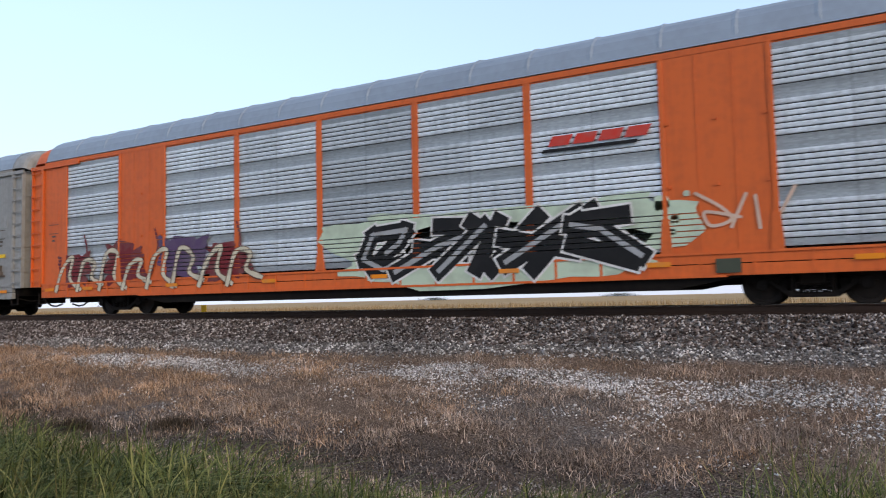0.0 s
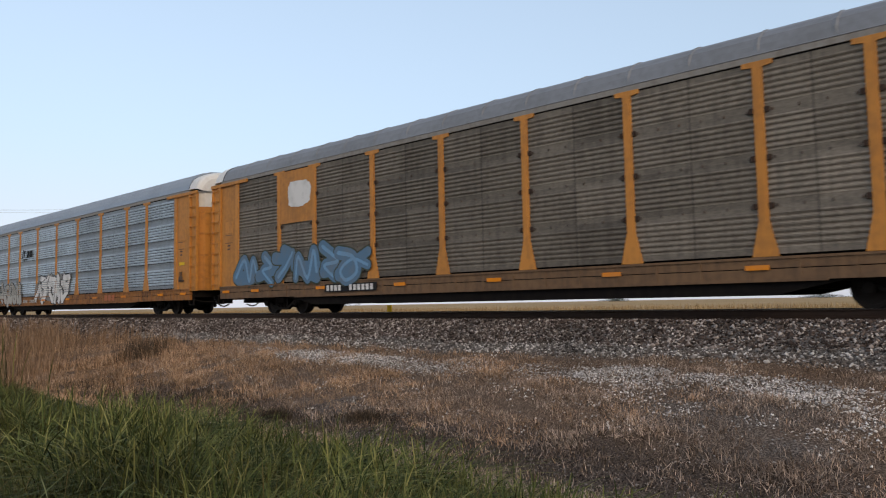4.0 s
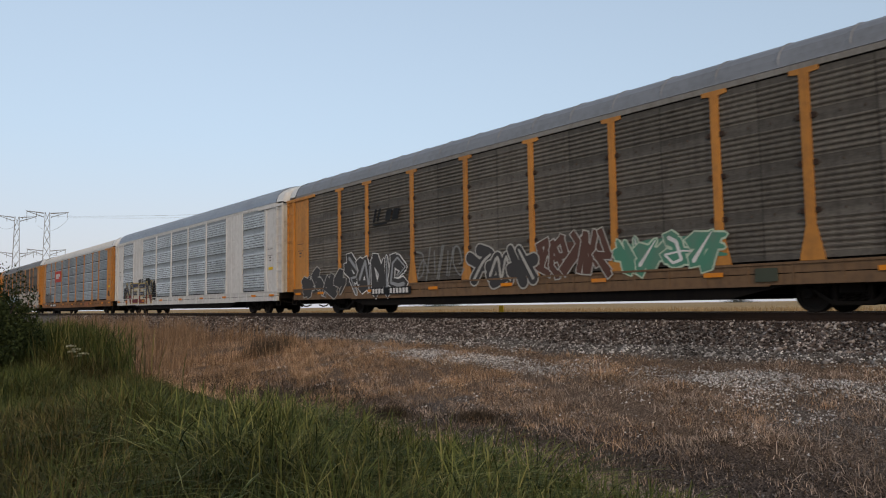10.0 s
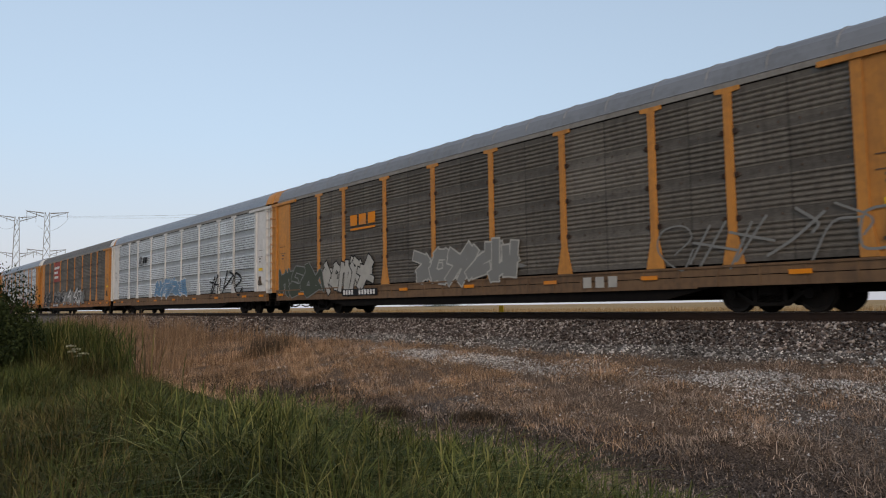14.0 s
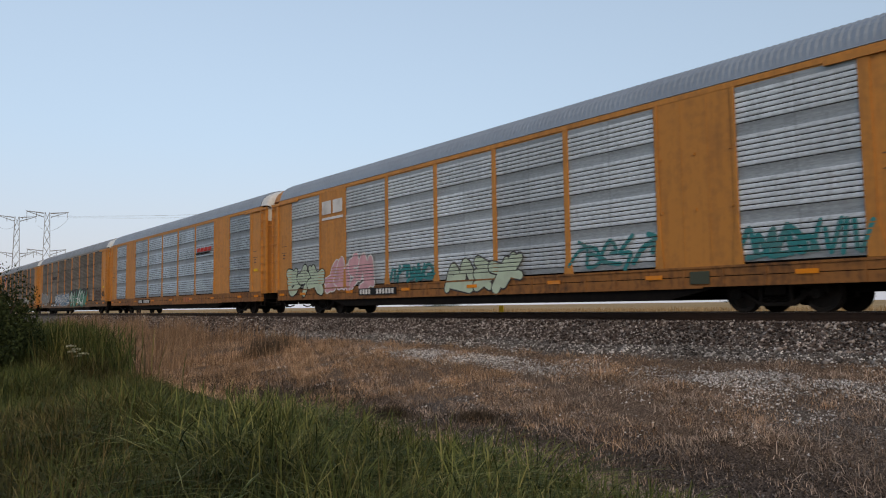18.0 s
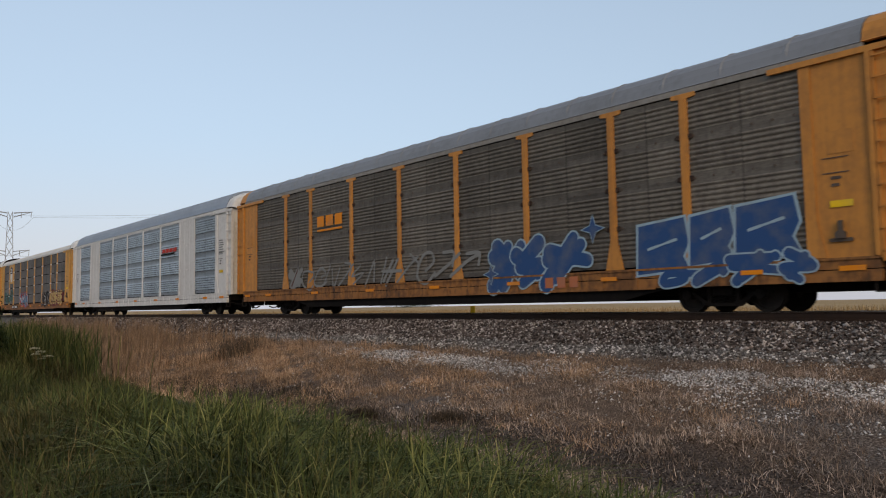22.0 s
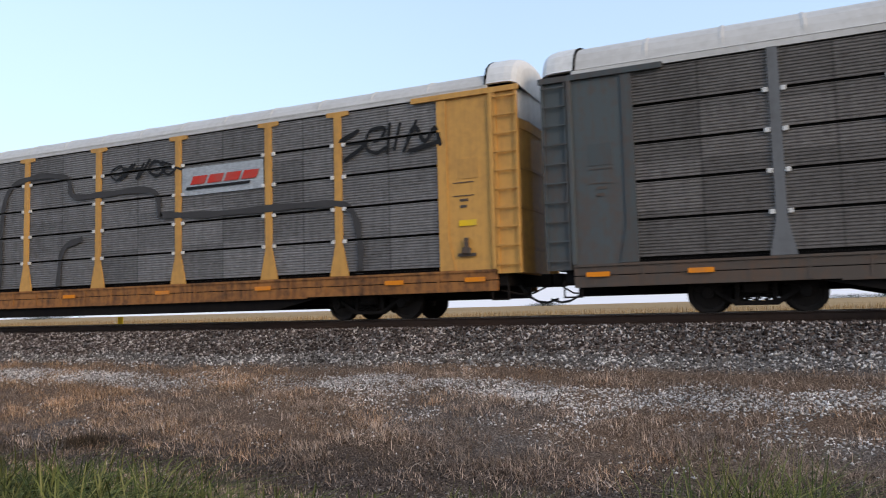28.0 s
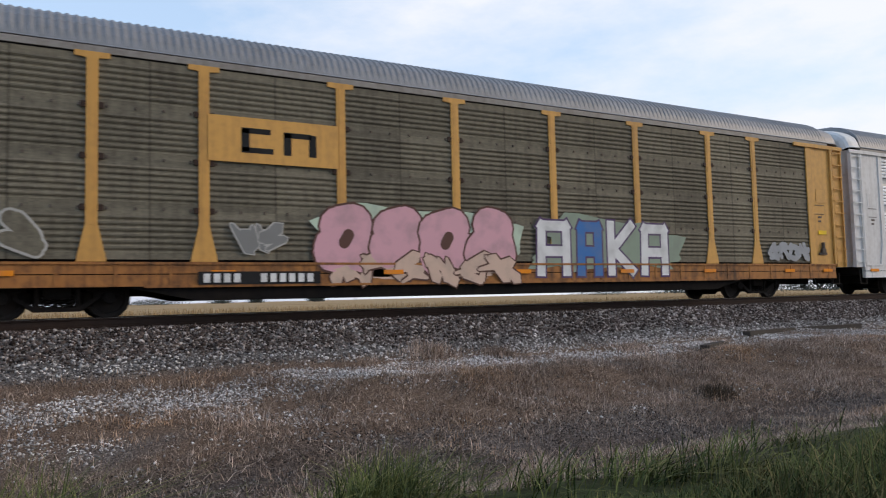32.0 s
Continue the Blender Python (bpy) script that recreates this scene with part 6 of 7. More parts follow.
def shield_logo(car, board="yellow", blank=False):
    """Board between two posts with a blue-topped shield, striped or blank below."""
    x, z = -9.33, 3.15
    b = plate(car, "emblem_board", x, z, 1.87, 1.88, board, "painted board with a shield", FACE - 0.03)
    cx, lo = x + 0.95, z + 0.12
    body = [(cx - 0.46, lo + 0.45), (cx - 0.3, lo + 0.08), (cx, lo), (cx + 0.3, lo + 0.08), (cx + 0.46, lo + 0.45), (cx + 0.42, lo + 0.92), (cx - 0.42, lo + 0.92)]
    put("shield", Form().prism(body, SKIN - 0.012, SKIN - 0.002, "y").mesh("shield"), M["p_white"], b, None, "white shield")
    if not blank:
        bars(b, "stripe", [(cx - 0.40 + i * 0.17, lo + (0.3, 0.1, 0.05, 0.1, 0.3)[i], 0.085, 0.85 - (0.3, 0.1, 0.05, 0.1, 0.3)[i]) for i in range(5)], "p_red", SKIN - 0.013)
    top = [(cx - 0.5, lo + 0.98), (cx - 0.44, lo + 0.86), (cx + 0.44, lo + 0.86), (cx + 0.5, lo + 0.98), (cx + 0.47, lo + 1.42), (cx + 0.25, lo + 1.46), (cx, lo + 1.56), (cx - 0.25, lo + 1.46), (cx - 0.47, lo + 1.42)]
    put("shield_top", Form().prism(top, SKIN - 0.022, SKIN - 0.006, "y").mesh("shield_top"), M["p_slate" if blank else "p_blue"], b, None, "blue shield top")
    bars(b, "emblem_bar", [(cx - 0.38, lo + 1.2, 0.76, 0.13), (cx - 0.38, lo + 0.97, 0.76, 0.13)], "p_white", SKIN - 0.023)


def amber_logo(car):
    root = bars(car, "emblem", [(-6.8, 3.42, 0.5, 0.42), (-6.15, 3.42, 0.5, 0.42), (-5.5, 3.42, 0.5, 0.42)], "p_amber", SKIN - 0.004, "amber block emblem over an underline")
    bars(root, "underline", [(-6.8, 3.24, 1.8, 0.08)], "p_amber", SKIN - 0.004)


def ns_logo(car, x, z, w=1.7, h=0.5):
    root = bars(car, "emblem", [(x + i * 0.28, z + 0.04 * (i % 2), 0.14, h * (0.9 if i % 2 else 1.0)) for i in range(2)] + [(x + w * 0.48, z, w * 0.2, h * 0.8), (x + w * 0.74, z, w * 0.24, h * 0.8)], "p_black", SKIN - 0.004, "black slanted emblem", 0.35)
    bars(root, "underline", [(x + 0.02, z - 0.12, w * 0.55, 0.06)], "p_black", SKIN - 0.004, "", 0.35)


def sign_logo(car, x, z, w, h, mat, ink, rects, label):
    b = plate(car, "emblem_board", x, z, w, h, mat, label, SKIN)
    bars(b, "emblem_bar", [(x + a * w, z + c * h, d * w, e * h) for a, c, d, e in rects], ink, SKIN - 0.013)


def small_print(car, x, z, n, mat="p_white", w=0.9):
    bars(car, "lettering", [(x, z - i * 0.11, w * (0.7 + 0.3 * ((i * 7) % 3) / 2), 0.05) for i in range(n)], mat, FACE - 0.03)


# ---- the train, first car leading ----
TRAIN = []


def add(*args, **kw):
    car = rail_car(len(TRAIN), *args, **kw)
    TRAIN.append(car)
    return car



def owner_bars(car, x=5.1, z=0.68, mat="p_rust"):
    bars(car, "lettering", [(x + q * 0.42, z, 0.28, 0.28) for q in range(3)], mat, FACE - 0.062, "red-brown owner's letters on the sill")


c = add("wide", "silver", "orange", "orange", "roof_blue", "orange rail car with galvanised side sheets and graffiti", ribbed=False, cap="orange", raised=1.16, low=0.34)
slant_logo(c, 4.75, 3.4)
for q, (x_, z_, w_, h_) in enumerate(((-11.6, 1.5, 1.6, 1.0), (-9.2, 1.6, 1.8, 1.2), (-6.6, 1.7, 2.0, 1.2), (-4.8, 1.45, 1.6, 1.0))):
    blob(c, "deep", x_, z_, w_, h_, "p_violet" if q == 2 else "p_maroon", "dark red and violet cloud of spray paint", 70 + q, 0.22)
for q in range(8):
    x_ = -12.6 + q * 1.12
    stroke(c, "deep", [(x_, 0.75), (x_ + 0.35, 1.5 + 0.2 * (q % 3)), (x_ + 0.9, 1.9 - 0.25 * (q % 2)), (x_ + 0.75, 1.2), (x_ + 1.35, 0.8 + 0.15 * (q % 2))], 0.21, "p_umber", "cream spiky letters with dark edges", "graffiti_letter", 0.004 * q)
    stroke(c, "deep", [(x_, 0.75), (x_ + 0.35, 1.5 + 0.2 * (q % 3)), (x_ + 0.9, 1.9 - 0.25 * (q % 2)), (x_ + 0.75, 1.2), (x_ + 1.35, 0.8 + 0.15 * (q % 2))], 0.15, "p_cream", "cream spiky letters with dark edges", "graffiti_letter", 0.004 * q + 0.002)
    if q % 3 == 1:
        stroke(c, "deep", [(x_ + 0.2, 1.2), (x_ + 0.5, 2.0), (x_ + 0.35, 2.6)], 0.1, "p_maroon", "thin dark red spike", "graffiti_letter", 0.001)
blob(c, "deep", 3.3, 1.5, 8.9, 1.75, "p_mint", "pale green cloud of spray paint", 31, 0.14)
tag(c, "deep", "block", -0.2, 6.8, 0.75, 2.2, 5, "p_black", "p_white", "black slanted letters with white edges", "p_grey", None, 0.45, 4)
outline_tag(c, None, 7.9, 9.5, 1.45, 2.3, 2, "p_salmon", "faint pale outlined scrawl", 0.07, 5)
for q, (x_, z_, r_) in enumerate(((7.3, 2.1, 0.3), (7.55, 1.75, 0.16), (7.5, 1.5, 0.12), (7.8, 2.25, 0.12))):
    blob(c, None, x_, z_, r_, r_, "p_mint", "pale green paint splash", 80 + q, 0.1)
plate(c, "vent", 8.3, 0.64, 0.46, 0.28, "p_olive", "dark vent plate", FACE - 0.062)
c = add("tee", "silver_pale", "grey", "grey", "roof_blue", "grey rail car with silver sheets, red stripes and graffiti", ribbed=False, cap="grey", raised=1.06, low=0.34)
sign_logo(c, -7.25, 4.15, 2.72, 0.85, "p_crimson", "p_white", [(0.30, 0.42, 0.62, 0.26), (0.45, 0.2, 0.3, 0.08), (0.07, 0.22, 0.16, 0.6)], "red sign with white lettering")
bars(c, "stripe", [(a + 0.12, z, b - a - 0.24, 0.13) for a, b in zip(EDGES, EDGES[1:]) for z in (2.22, 2.47, 2.70)], "p_maroon", FACE - 0.016, "dark red stripes along the side")
bars(c, "stripe", [(a + 0.12, z, b - a - 0.24, 0.13) for a, b in zip(EDGES, EDGES[1:]) for z in (1.32, 1.55, 1.76)], "p_maroon", FACE - 0.016, "dark red stripes along the side")
tag(c, "deep", "round", -12.2, -9.9, 0.75, 2.1, 2, "p_white", "p_black", "white bubble letters with black edges", None, "p_white", 0, 6)
tag(c, "deep", "bubble", -9.0, -3.0, 0.75, 2.1, 5, "p_brick", "p_pink", "red bubble letters with pale edges", "p_pink", None, 0, 7)
tag(c, "deep", "block", -1.7, 2.9, 0.7, 2.0, 5, "p_lime", "p_olive", "lime green letters with dark edges", None, None, 0, 8)
tag(c, "deep", "bubble", 3.4, 7.9, 0.65, 2.1, 4, "p_umber", "p_dirty", "brown bubble letters with pale edges", "p_dirty", None, 0, 9)
tag(c, "deep", "round", 7.9, 12.0, 0.65, 2.3, 4, "p_white", "p_black", "large white bubble letters with black edges", None, None, 0, 11)
marks(c, -7.1)
c = add("tee", "taupe", "yellow", "yellow", "roof_grey", "yellow-framed rail car with brown-stained sheets and a shield board", ribbed=False)
shield_logo(c)
outline_tag(c, "deep", -12.0, -10.6, 1.1, 1.95, 2, "p_dirty", "faint pale outlined scrawl", 0.06, 12)
outline_tag(c, "deep", -1.15, 1.2, 1.15, 1.95, 3, "p_dirty", "thin pale scrawl", 0.06, 13)
tag(c, "deep", "spike", 1.9, 7.4, 0.65, 2.1, 7, "p_fern", "p_dust", "faded dark green wild letters", "p_olive", "p_olive", 0.1, 14)
marks(c, -7.45)
c = add("tee", "silver_blue", "yellow", "yellow", "roof_grey", "yellow-framed rail car with bluish silver sheets and bright graffiti", post="grey", ribbed=False)
blob(c, "deep", 5.0, 1.6, 2.6, 1.1, "p_blue", "blue cloud of spray paint", 33)
tag(c, "deep", "spike", -2.1, 4.6, 0.7, 2.15, 5, "p_pink", "p_maroon", "pink letters with dark edges", "p_salmon", None, 0, 15)
tag(c, "deep", "round", -7.5, -4.2, 0.8, 1.55, 3, "p_mint", "p_olive", "pale green letters", None, None, 0, 16)
for x in (-3.0, 2.4):
    bars(c, "emblem", [(x, 3.5, 0.35, 0.35)], "p_red", FACE - 0.016, "small red emblem")
c = add("tee", "taupe", "yellow", "sill_brown", "roof_grey", "yellow-framed rail car with brown sheets and blue graffiti", ribbed=False)
b = plate(c, "emblem_board", -9.35, 3.15, 1.95, 1.85, "yellow", "yellow board with a pale patch", FACE - 0.03)
blob(b, None, -8.2, 4.15, 1.3, 0.9, "p_white", "white paint patch", 8, 0.06, "patch", 0.004)
tag(c, "deep", "round", -12.0, -4.8, 0.95, 2.3, 6, "p_steel", "p_olive", "faded blue letters with dark edges", "p_sky", None, 0.05, 17)
marks(c, -6.75)
c = add("tee", "silver_blue", "yellow", "yellow", "roof_blue", "yellow-framed rail car with bluish silver sheets and white graffiti", ribbed=True, raised=1.09)
ns_logo(c, -6.9, 3.4)
tag(c, "deep", "round", -11.7, -6.8, 0.65, 1.95, 6, "p_dirty", "p_black", "dirty white bubble letters with dark edges", None, None, 0, 18)
tag(c, "deep", "block", -4.2, 0.5, 0.75, 2.2, 5, "p_white", "p_black", "white letters with black edges", None, "p_dust", 0.15, 19)
owner_bars(c)
marks(c, -6.6, False, "p_dirty")
c = add("tee", "silver_dull", "yellow", "yellow", "roof_grey", "yellow-framed rail car with mismatched grey sheets and black tags")
ns_logo(c, -7.1, 3.3)
for a_, b_, n_ in ((1.8, 3.5, 4), (4.8, 6.1, 3), (7.8, 9.3, 4)):
    outline_tag(c, "deep", a_, b_, 1.28, 2.0, n_, "p_black", "thin black scrawl", 0.07, 20 + n_)
owner_bars(c)
marks(c, -6.8)
c = add("tee", "rib_brown", "yellow", "yellow", "roof_white", "old yellow-framed rail car with ribbed brown sheets and a white roof", rows="rows", raised=0.92)
shield_logo(c, blank=True)
outline_tag(c, "rows", 1.8, 3.5, 1.0, 2.0, 4, "p_dust", "thin grey scrawl", 0.07, 21)
lettering(c, "rows", "NAVE", 3.8, 8.6, 0.68, 2.0, "p_maroon", "p_dirty", "dark red letters with pale edges", 0.26, 0.06, 0.1)
marks(c, -7.4)
c = add("tee", "silver", "orange", "orange", "roof_blue", "orange rail car with silver sheets and large graffiti", cap="orange")
slant_logo(c, 4.65, 3.35)
for q, (x_, z_, w_, h_) in enumerate(((-11.6, 1.3, 2.4, 1.3), (-8.6, 2.1, 2.6, 1.8), (-5.2, 2.3, 3.0, 2.0), (-2.4, 2.3, 3.2, 2.0))):
    blob(c, "deep", x_, z_, w_, h_, "p_smoke", "black shadow of spray paint behind the letters", 40 + q, 0.2)
lettering(c, "deep", "aWOU", -12.5, 0.1, 0.85, 3.2, "p_silver", "p_black", "large silver block letters with black edges", 0.66, 0.09, 0.05, False)
outline_tag(c, "deep", -6.5, -1.9, 3.15, 3.75, 4, "p_dust", "thin dark scrawl", 0.07, 22)
c = add("tee", "brown", "tan", "tan", "roof_grey", "faded orange-framed rail car with dark brown sheets and graffiti")
shield_logo(c)
tag(c, "deep", "round", -7.1, -4.5, 1.1, 2.2, 4, "p_dust", "p_dirty", "grey tag with pale edges", None, None, 0.1, 23)
lettering(c, "deep", "Gasp", -1.2, 3.1, 0.62, 2.0, "p_white", "p_black", "white block letters with black edges", 0.19, 0.14, 0.22, False)
tag(c, "deep", "block", 2.9, 3.9, 1.3, 2.0, 2, "p_dust", None, "small pale tag", None, None, 0.1, 24)
lettering(c, "deep", "SPAIn", 7.85, 12.1, 0.56, 2.2, "p_black", "p_white", "black bubble letters with white edges", 0.38, 0.05)
owner_bars(c, 5.2)
marks(c, -7.0, False)
c = add("tee", "brown", "yellow", "sill_brown", "roof_grey", "yellow-framed rail car with grey-brown sheets and a row of graffiti", ribbed=False)
ns_logo(c, -6.9, 3.4)
tag(c, "deep", "spike", -12.4, -8.8, 0.65, 1.8, 4, "p_smoke", "p_dirty", "grey letters with pale edges", None, None, 0, 25)
tag(c, "deep", "spike", -8.8, -4.8, 0.7, 2.25, 4, "p_smoke", "p_white", "grey letters with white edges", "p_grey", None, 0, 26)
outline_tag(c, "deep", -4.2, -1.6, 1.15, 2.3, 4, "p_dust", "thin grey scrawl", 0.07, 27)
tag(c, "deep", "round", -1.2, 1.5, 0.8, 2.0, 3, "p_smoke", "p_dirty", "grey bubble letters with pale edges", "p_dirty", None, 0, 28)
tag(c, "deep", "block", 1.7, 4.3, 1.05, 2.1, 5, "p_umber", "p_dirty", "dark letters with pale edges", None, None, 0.1, 29)
tag(c, "deep", "spike", 4.55, 7.4, 1.0, 1.95, 4, "p_moss", "p_mint", "green spiky letters", "p_white", None, 0, 30)
marks(c, -7.0)
plate(c, "vent", 8.2, 0.66, 0.5, 0.29, "p_olive", "dark vent plate", FACE - 0.062)
c = add("wide", "silver", "white", "white", "roof_blue", "white rail car with silver sheets and dark graffiti", cap="cap", raised=1.06)
for q, (x_, z_, w_, h_) in enumerate(((-11.2, 1.35, 0.9, 0.9), (-9.7, 1.95, 0.9, 0.5), (-7.6, 2.1, 1.0, 0.5), (-6.0, 2.1, 1.2, 0.5), (-4.7, 1.45, 0.9, 1.2))):
    blob(c, "deep", x_, z_, w_, h_, "p_black", "black cloud of spray paint", 60 + q, 0.12)
lettering(c, "deep", "NEEN", -11.2, -4.9, 0.58, 2.2, "p_slate", "p_sand", "navy and dark red block letters with yellow edges", 0.27, 0.06, 0.02, False, None, "p_maroon")
c = add("tee", "steel_blue", "yellow", "yellow", "roof_white", "yellow-framed rail car with blue-grey slotted sheets and a white roof", rows="five", raised=0.92)
sign_logo(c, -7.2, 3.05, 2.65, 1.05, "p_red", "p_white", [(0.2, 0.3, 0.26, 0.45), (0.54, 0.3, 0.10, 0.45), (0.60, 0.48, 0.18, 0.27)], "red sign with white marks")
for q, x_ in enumerate((-11.9, -10.9, -9.9)):
    blob(c, "five", x_ + 0.5, 1.45, 1.2, 1.1, "p_dust", "thin grey fill of a tag", 32 + q, 0.15)
outline_tag(c, "five", -12.1, -8.8, 0.8, 2.05, 4, "p_black", "black outlined letters", 0.1, 32)
owner_bars(c)
marks(c, -9.0)
c = add("tee", "brown", "yellow", "sill_brown", "roof_dark", "yellow-framed rail car with dark brown sheets and long graffiti", ribbed=False)
blob(c, "deep", -10.3, 1.35, 3.6, 1.55, "p_dirty", "pale edge of a dark cloud of spray", 11, 0.08)
blob(c, "deep", -10.3, 1.35, 3.5, 1.47, "p_smoke", "dark grey cloud of spray paint", 11, 0.08, off=0.003)
outline_tag(c, "deep", -10.9, -8.9, 1.05, 1.75, 4, "p_brick", "dark red outlined letters", 0.09, 33)
blob(c, "deep", -4.1, 1.2, 8.7, 1.3, "p_slate", "dark cloud of spray paint", 12, 0.06)
blob(c, "deep", -0.1, 1.3, 1.6, 1.5, "p_black", "black cloud of spray paint", 34, 0.12)
lettering(c, "deep", "RAZOR", -8.3, 0.4, 0.52, 2.25, "p_haze", "p_white", "pale blue and navy letters with white edges", 0.44, 0.09, 0.0, False, None, "p_blue")
tag(c, "deep", "block", 1.2, 7.2, 0.75, 2.6, 5, "p_dirty", "p_umber", "dirty white bubble letters", "p_salmon", None, 0.0, 35)
tag(c, "deep", "round", 7.3, 13.2, 0.65, 2.5, 5, "p_dirty", "p_umber", "dirty white bubble letters", "p_salmon", None, 0.0, 36)
marks(c, -8.2)
c = add("tee", "brown", "yellow", "sill_brown", "roof_grey", "yellow-framed rail car with brown sheets and small graffiti", ribbed=False, cap="yellow")
amber_logo(c)
tag(c, "deep", "spike", -13.0, -9.2, 0.8, 2.1, 3, "p_olive", "p_dust", "dark tag with grey edges", None, None, 0.1, 37)
tag(c, "deep", "block", -9.0, -5.3, 0.85, 2.1, 5, "p_dirty", "p_black", "pale block letters with dark edges", None, None, 0.0, 38)
tag(c, "deep", "block", -2.4, 2.6, 1.0, 2.15, 5, "p_dust", "p_dirty", "faded pale letters", None, None, 0.1, 39)
outline_tag(c, "deep", 7.4, 13.0, 1.05, 2.15, 6, "p_dust", "thin pale outlined letters", 0.06, 40)
owner_bars(c, 5.1, 0.66, "p_dirty")
marks(c, -7.4)
c = add("tee", "silver_pale", "white", "sill_brown", "roof_blue", "white-framed rail car with pale silver sheets and small tags", end="white", cap="yellow")
tag(c, "deep", "block", -3.1, 2.6, 1.05, 2.2, 5, "p_sky", "p_white", "pale blue letters", None, None, 0.1, 41)
outline_tag(c, "deep", 6.2, 10.4, 1.0, 2.2, 4, "p_black", "dark scrawl", 0.12, 42)
ns_logo(c, -6.9, 3.4)
c = add("tee", "brown", "yellow", "yellow", "roof_dark", "yellow-framed rail car with brown sheets and a red sign")
sign_logo(c, -7.2, 3.08, 2.7, 1.9, "p_brick", "p_white", [(0.08, 0.66, 0.84, 0.12), (0.08, 0.42, 0.6, 0.12), (0.08, 0.18, 0.66, 0.12)], "red sign with three lines of white lettering")
tag(c, "deep", "round", -11.8, -8.3, 0.6, 2.1, 5, "p_black", "p_dirty", "black bubble letters with pale edges", None, None, 0.0, 43)
tag(c, "deep", "spike", -7.1, -2.2, 0.9, 2.2, 5, "p_black", "p_dirty", "black spiky letters with white edges", "p_grey", None, 0.3, 44)
tag(c, "deep", "spike", -2.2, 5.4, 0.8, 2.2, 6, "p_dust", "p_black", "grey spiky letters with black edges", "p_white", None, 0.3, 45)
marks(c, -7.2)
c = add("tee", "silver", "yellow", "yellow", "roof_blue", "yellow-framed rail car with silver sheets and sharp white graffiti", raised=1.08)
ns_logo(c, -7.0, 3.4)
blob(c, "deep", 0.7, 1.45, 10.6, 1.35, "p_pink", "pale red cloud of spray paint", 17, 0.05)
tag(c, "deep", "spike", -4.0, 4.3, 0.6, 2.35, 7, "p_white", "p_black", "white spiky letters with black edges", "p_grey", None, 0.2, 46)
outline_tag(c, "deep", 4.5, 6.2, 1.25, 2.2, 3, "p_black", "dark scrawl", 0.14, 47)
outline_tag(c, "deep", -11.7, -10.6, 1.15, 1.7, 2, "p_black", "small black scrawl", 0.1, 48)
owner_bars(c, 5.0)
marks(c, -7.2)
c = add("wide", "silver", "yellow", "yellow", "roof_blue", "yellow rail car with silver sheets and pale graffiti", cap="yellow", raised=1.06)
bars(c, "emblem", [(-9.2, 4.1, 0.75, 0.55), (-8.3, 4.1, 0.75, 0.55), (-9.2, 3.86, 1.7, 0.1)], "p_white", SKIN - 0.004, "white emblem on the yellow panel")
tag(c, "deep", "round", -12.3, -9.3, 0.8, 2.05, 3, "p_mint", "p_black", "pale green bubble letters with dark edges", None, None, 0, 49)
tag(c, "deep", "round", -8.8, -5.4, 0.85, 2.3, 4, "p_pink", "p_white", "pink letters with white edges", None, None, 0, 50)
tag(c, "deep", "round", -0.7, 2.5, 0.68, 1.75, 3, "p_mint", "p_smoke", "pale green letters", None, None, 0, 51)
outline_tag(c, "deep", -4.2, -1.6, 1.15, 1.7, 5, "p_teal", "teal scrawl", 0.13, 52)
outline_tag(c, "deep", 4.5, 7.2, 1.15, 1.9, 5, "p_teal", "teal scrawl", 0.13, 53)
outline_tag(c, "deep", 9.5, 12.1, 1.15, 1.9, 5, "p_teal", "teal scrawl", 0.13, 54)
marks(c, -6.3)
plate(c, "vent", 8.2, 0.66, 0.5, 0.29, "p_olive", "dark vent plate", FACE - 0.062)
c = add("wide", "silver_blue", "yellow", "yellow", "roof_blue", "yellow rail car with bluish silver sheets", raised=1.06)
slant_logo(c, 4.6, 3.35)
owner_bars(c, 2.7)
marks(c, -6.3)
c = add("tee", "taupe", "yellow", "sill_brown", "roof_grey", "yellow-framed rail car with grey-brown sheets and green graffiti", ribbed=False, raised=1.07)
bars(c, "lettering", [(-7.0 + i * 0.24, 3.35, 0.17, 0.24) for i in range(9)], "p_black", FACE - 0.016, "dark lettering")
tag(c, "deep", "spike", -11.8, -8.0, 0.85, 2.15, 4, "p_dust", "p_dirty", "pale tag", None, None, 0, 55)
tag(c, "deep", "block", -5.2, 0.8, 0.75, 1.85, 6, "p_steel", "p_dirty", "pale letters with blue fill", "p_white", "p_dirty", 0.1, 56)
tag(c, "deep", "spike", 1.4, 7.3, 0.7, 2.2, 5, "p_moss", "p_black", "green letters with dark edges", "p_white", "p_smoke", 0.05, 57)
outline_tag(c, "deep", 10.0, 12.5, 1.2, 2.1, 4, "p_umber", "faint dark scrawl", 0.08, 58)
owner_bars(c, 5.2)
marks(c, -7.0)
c = add("tee", "brown", "yellow", "yellow", "roof_grey", "yellow-framed rail car with brown sheets and a shield board", ribbed=False, raised=1.03)
shield_logo(c)
for word, a_, b_ in (("BUILDING", -6.65, -4.75), ("AMERICA", -4.3, -2.45)):
    spray(c, "deep", word, a_, b_, 4.2, 4.5, "p_black", None, "dark slogan lettering", 0.0, 0.01)
tag(c, "deep", "round", -7.0, -3.3, 1.0, 1.85, 5, "p_dirty", "p_dust", "pale letters", None, None, 0.1, 59)
tag(c, "deep", "block", 1.8, 5.1, 1.0, 1.8, 4, "p_umber", "p_dust", "dark red-brown letters", None, None, 0.1, 60)
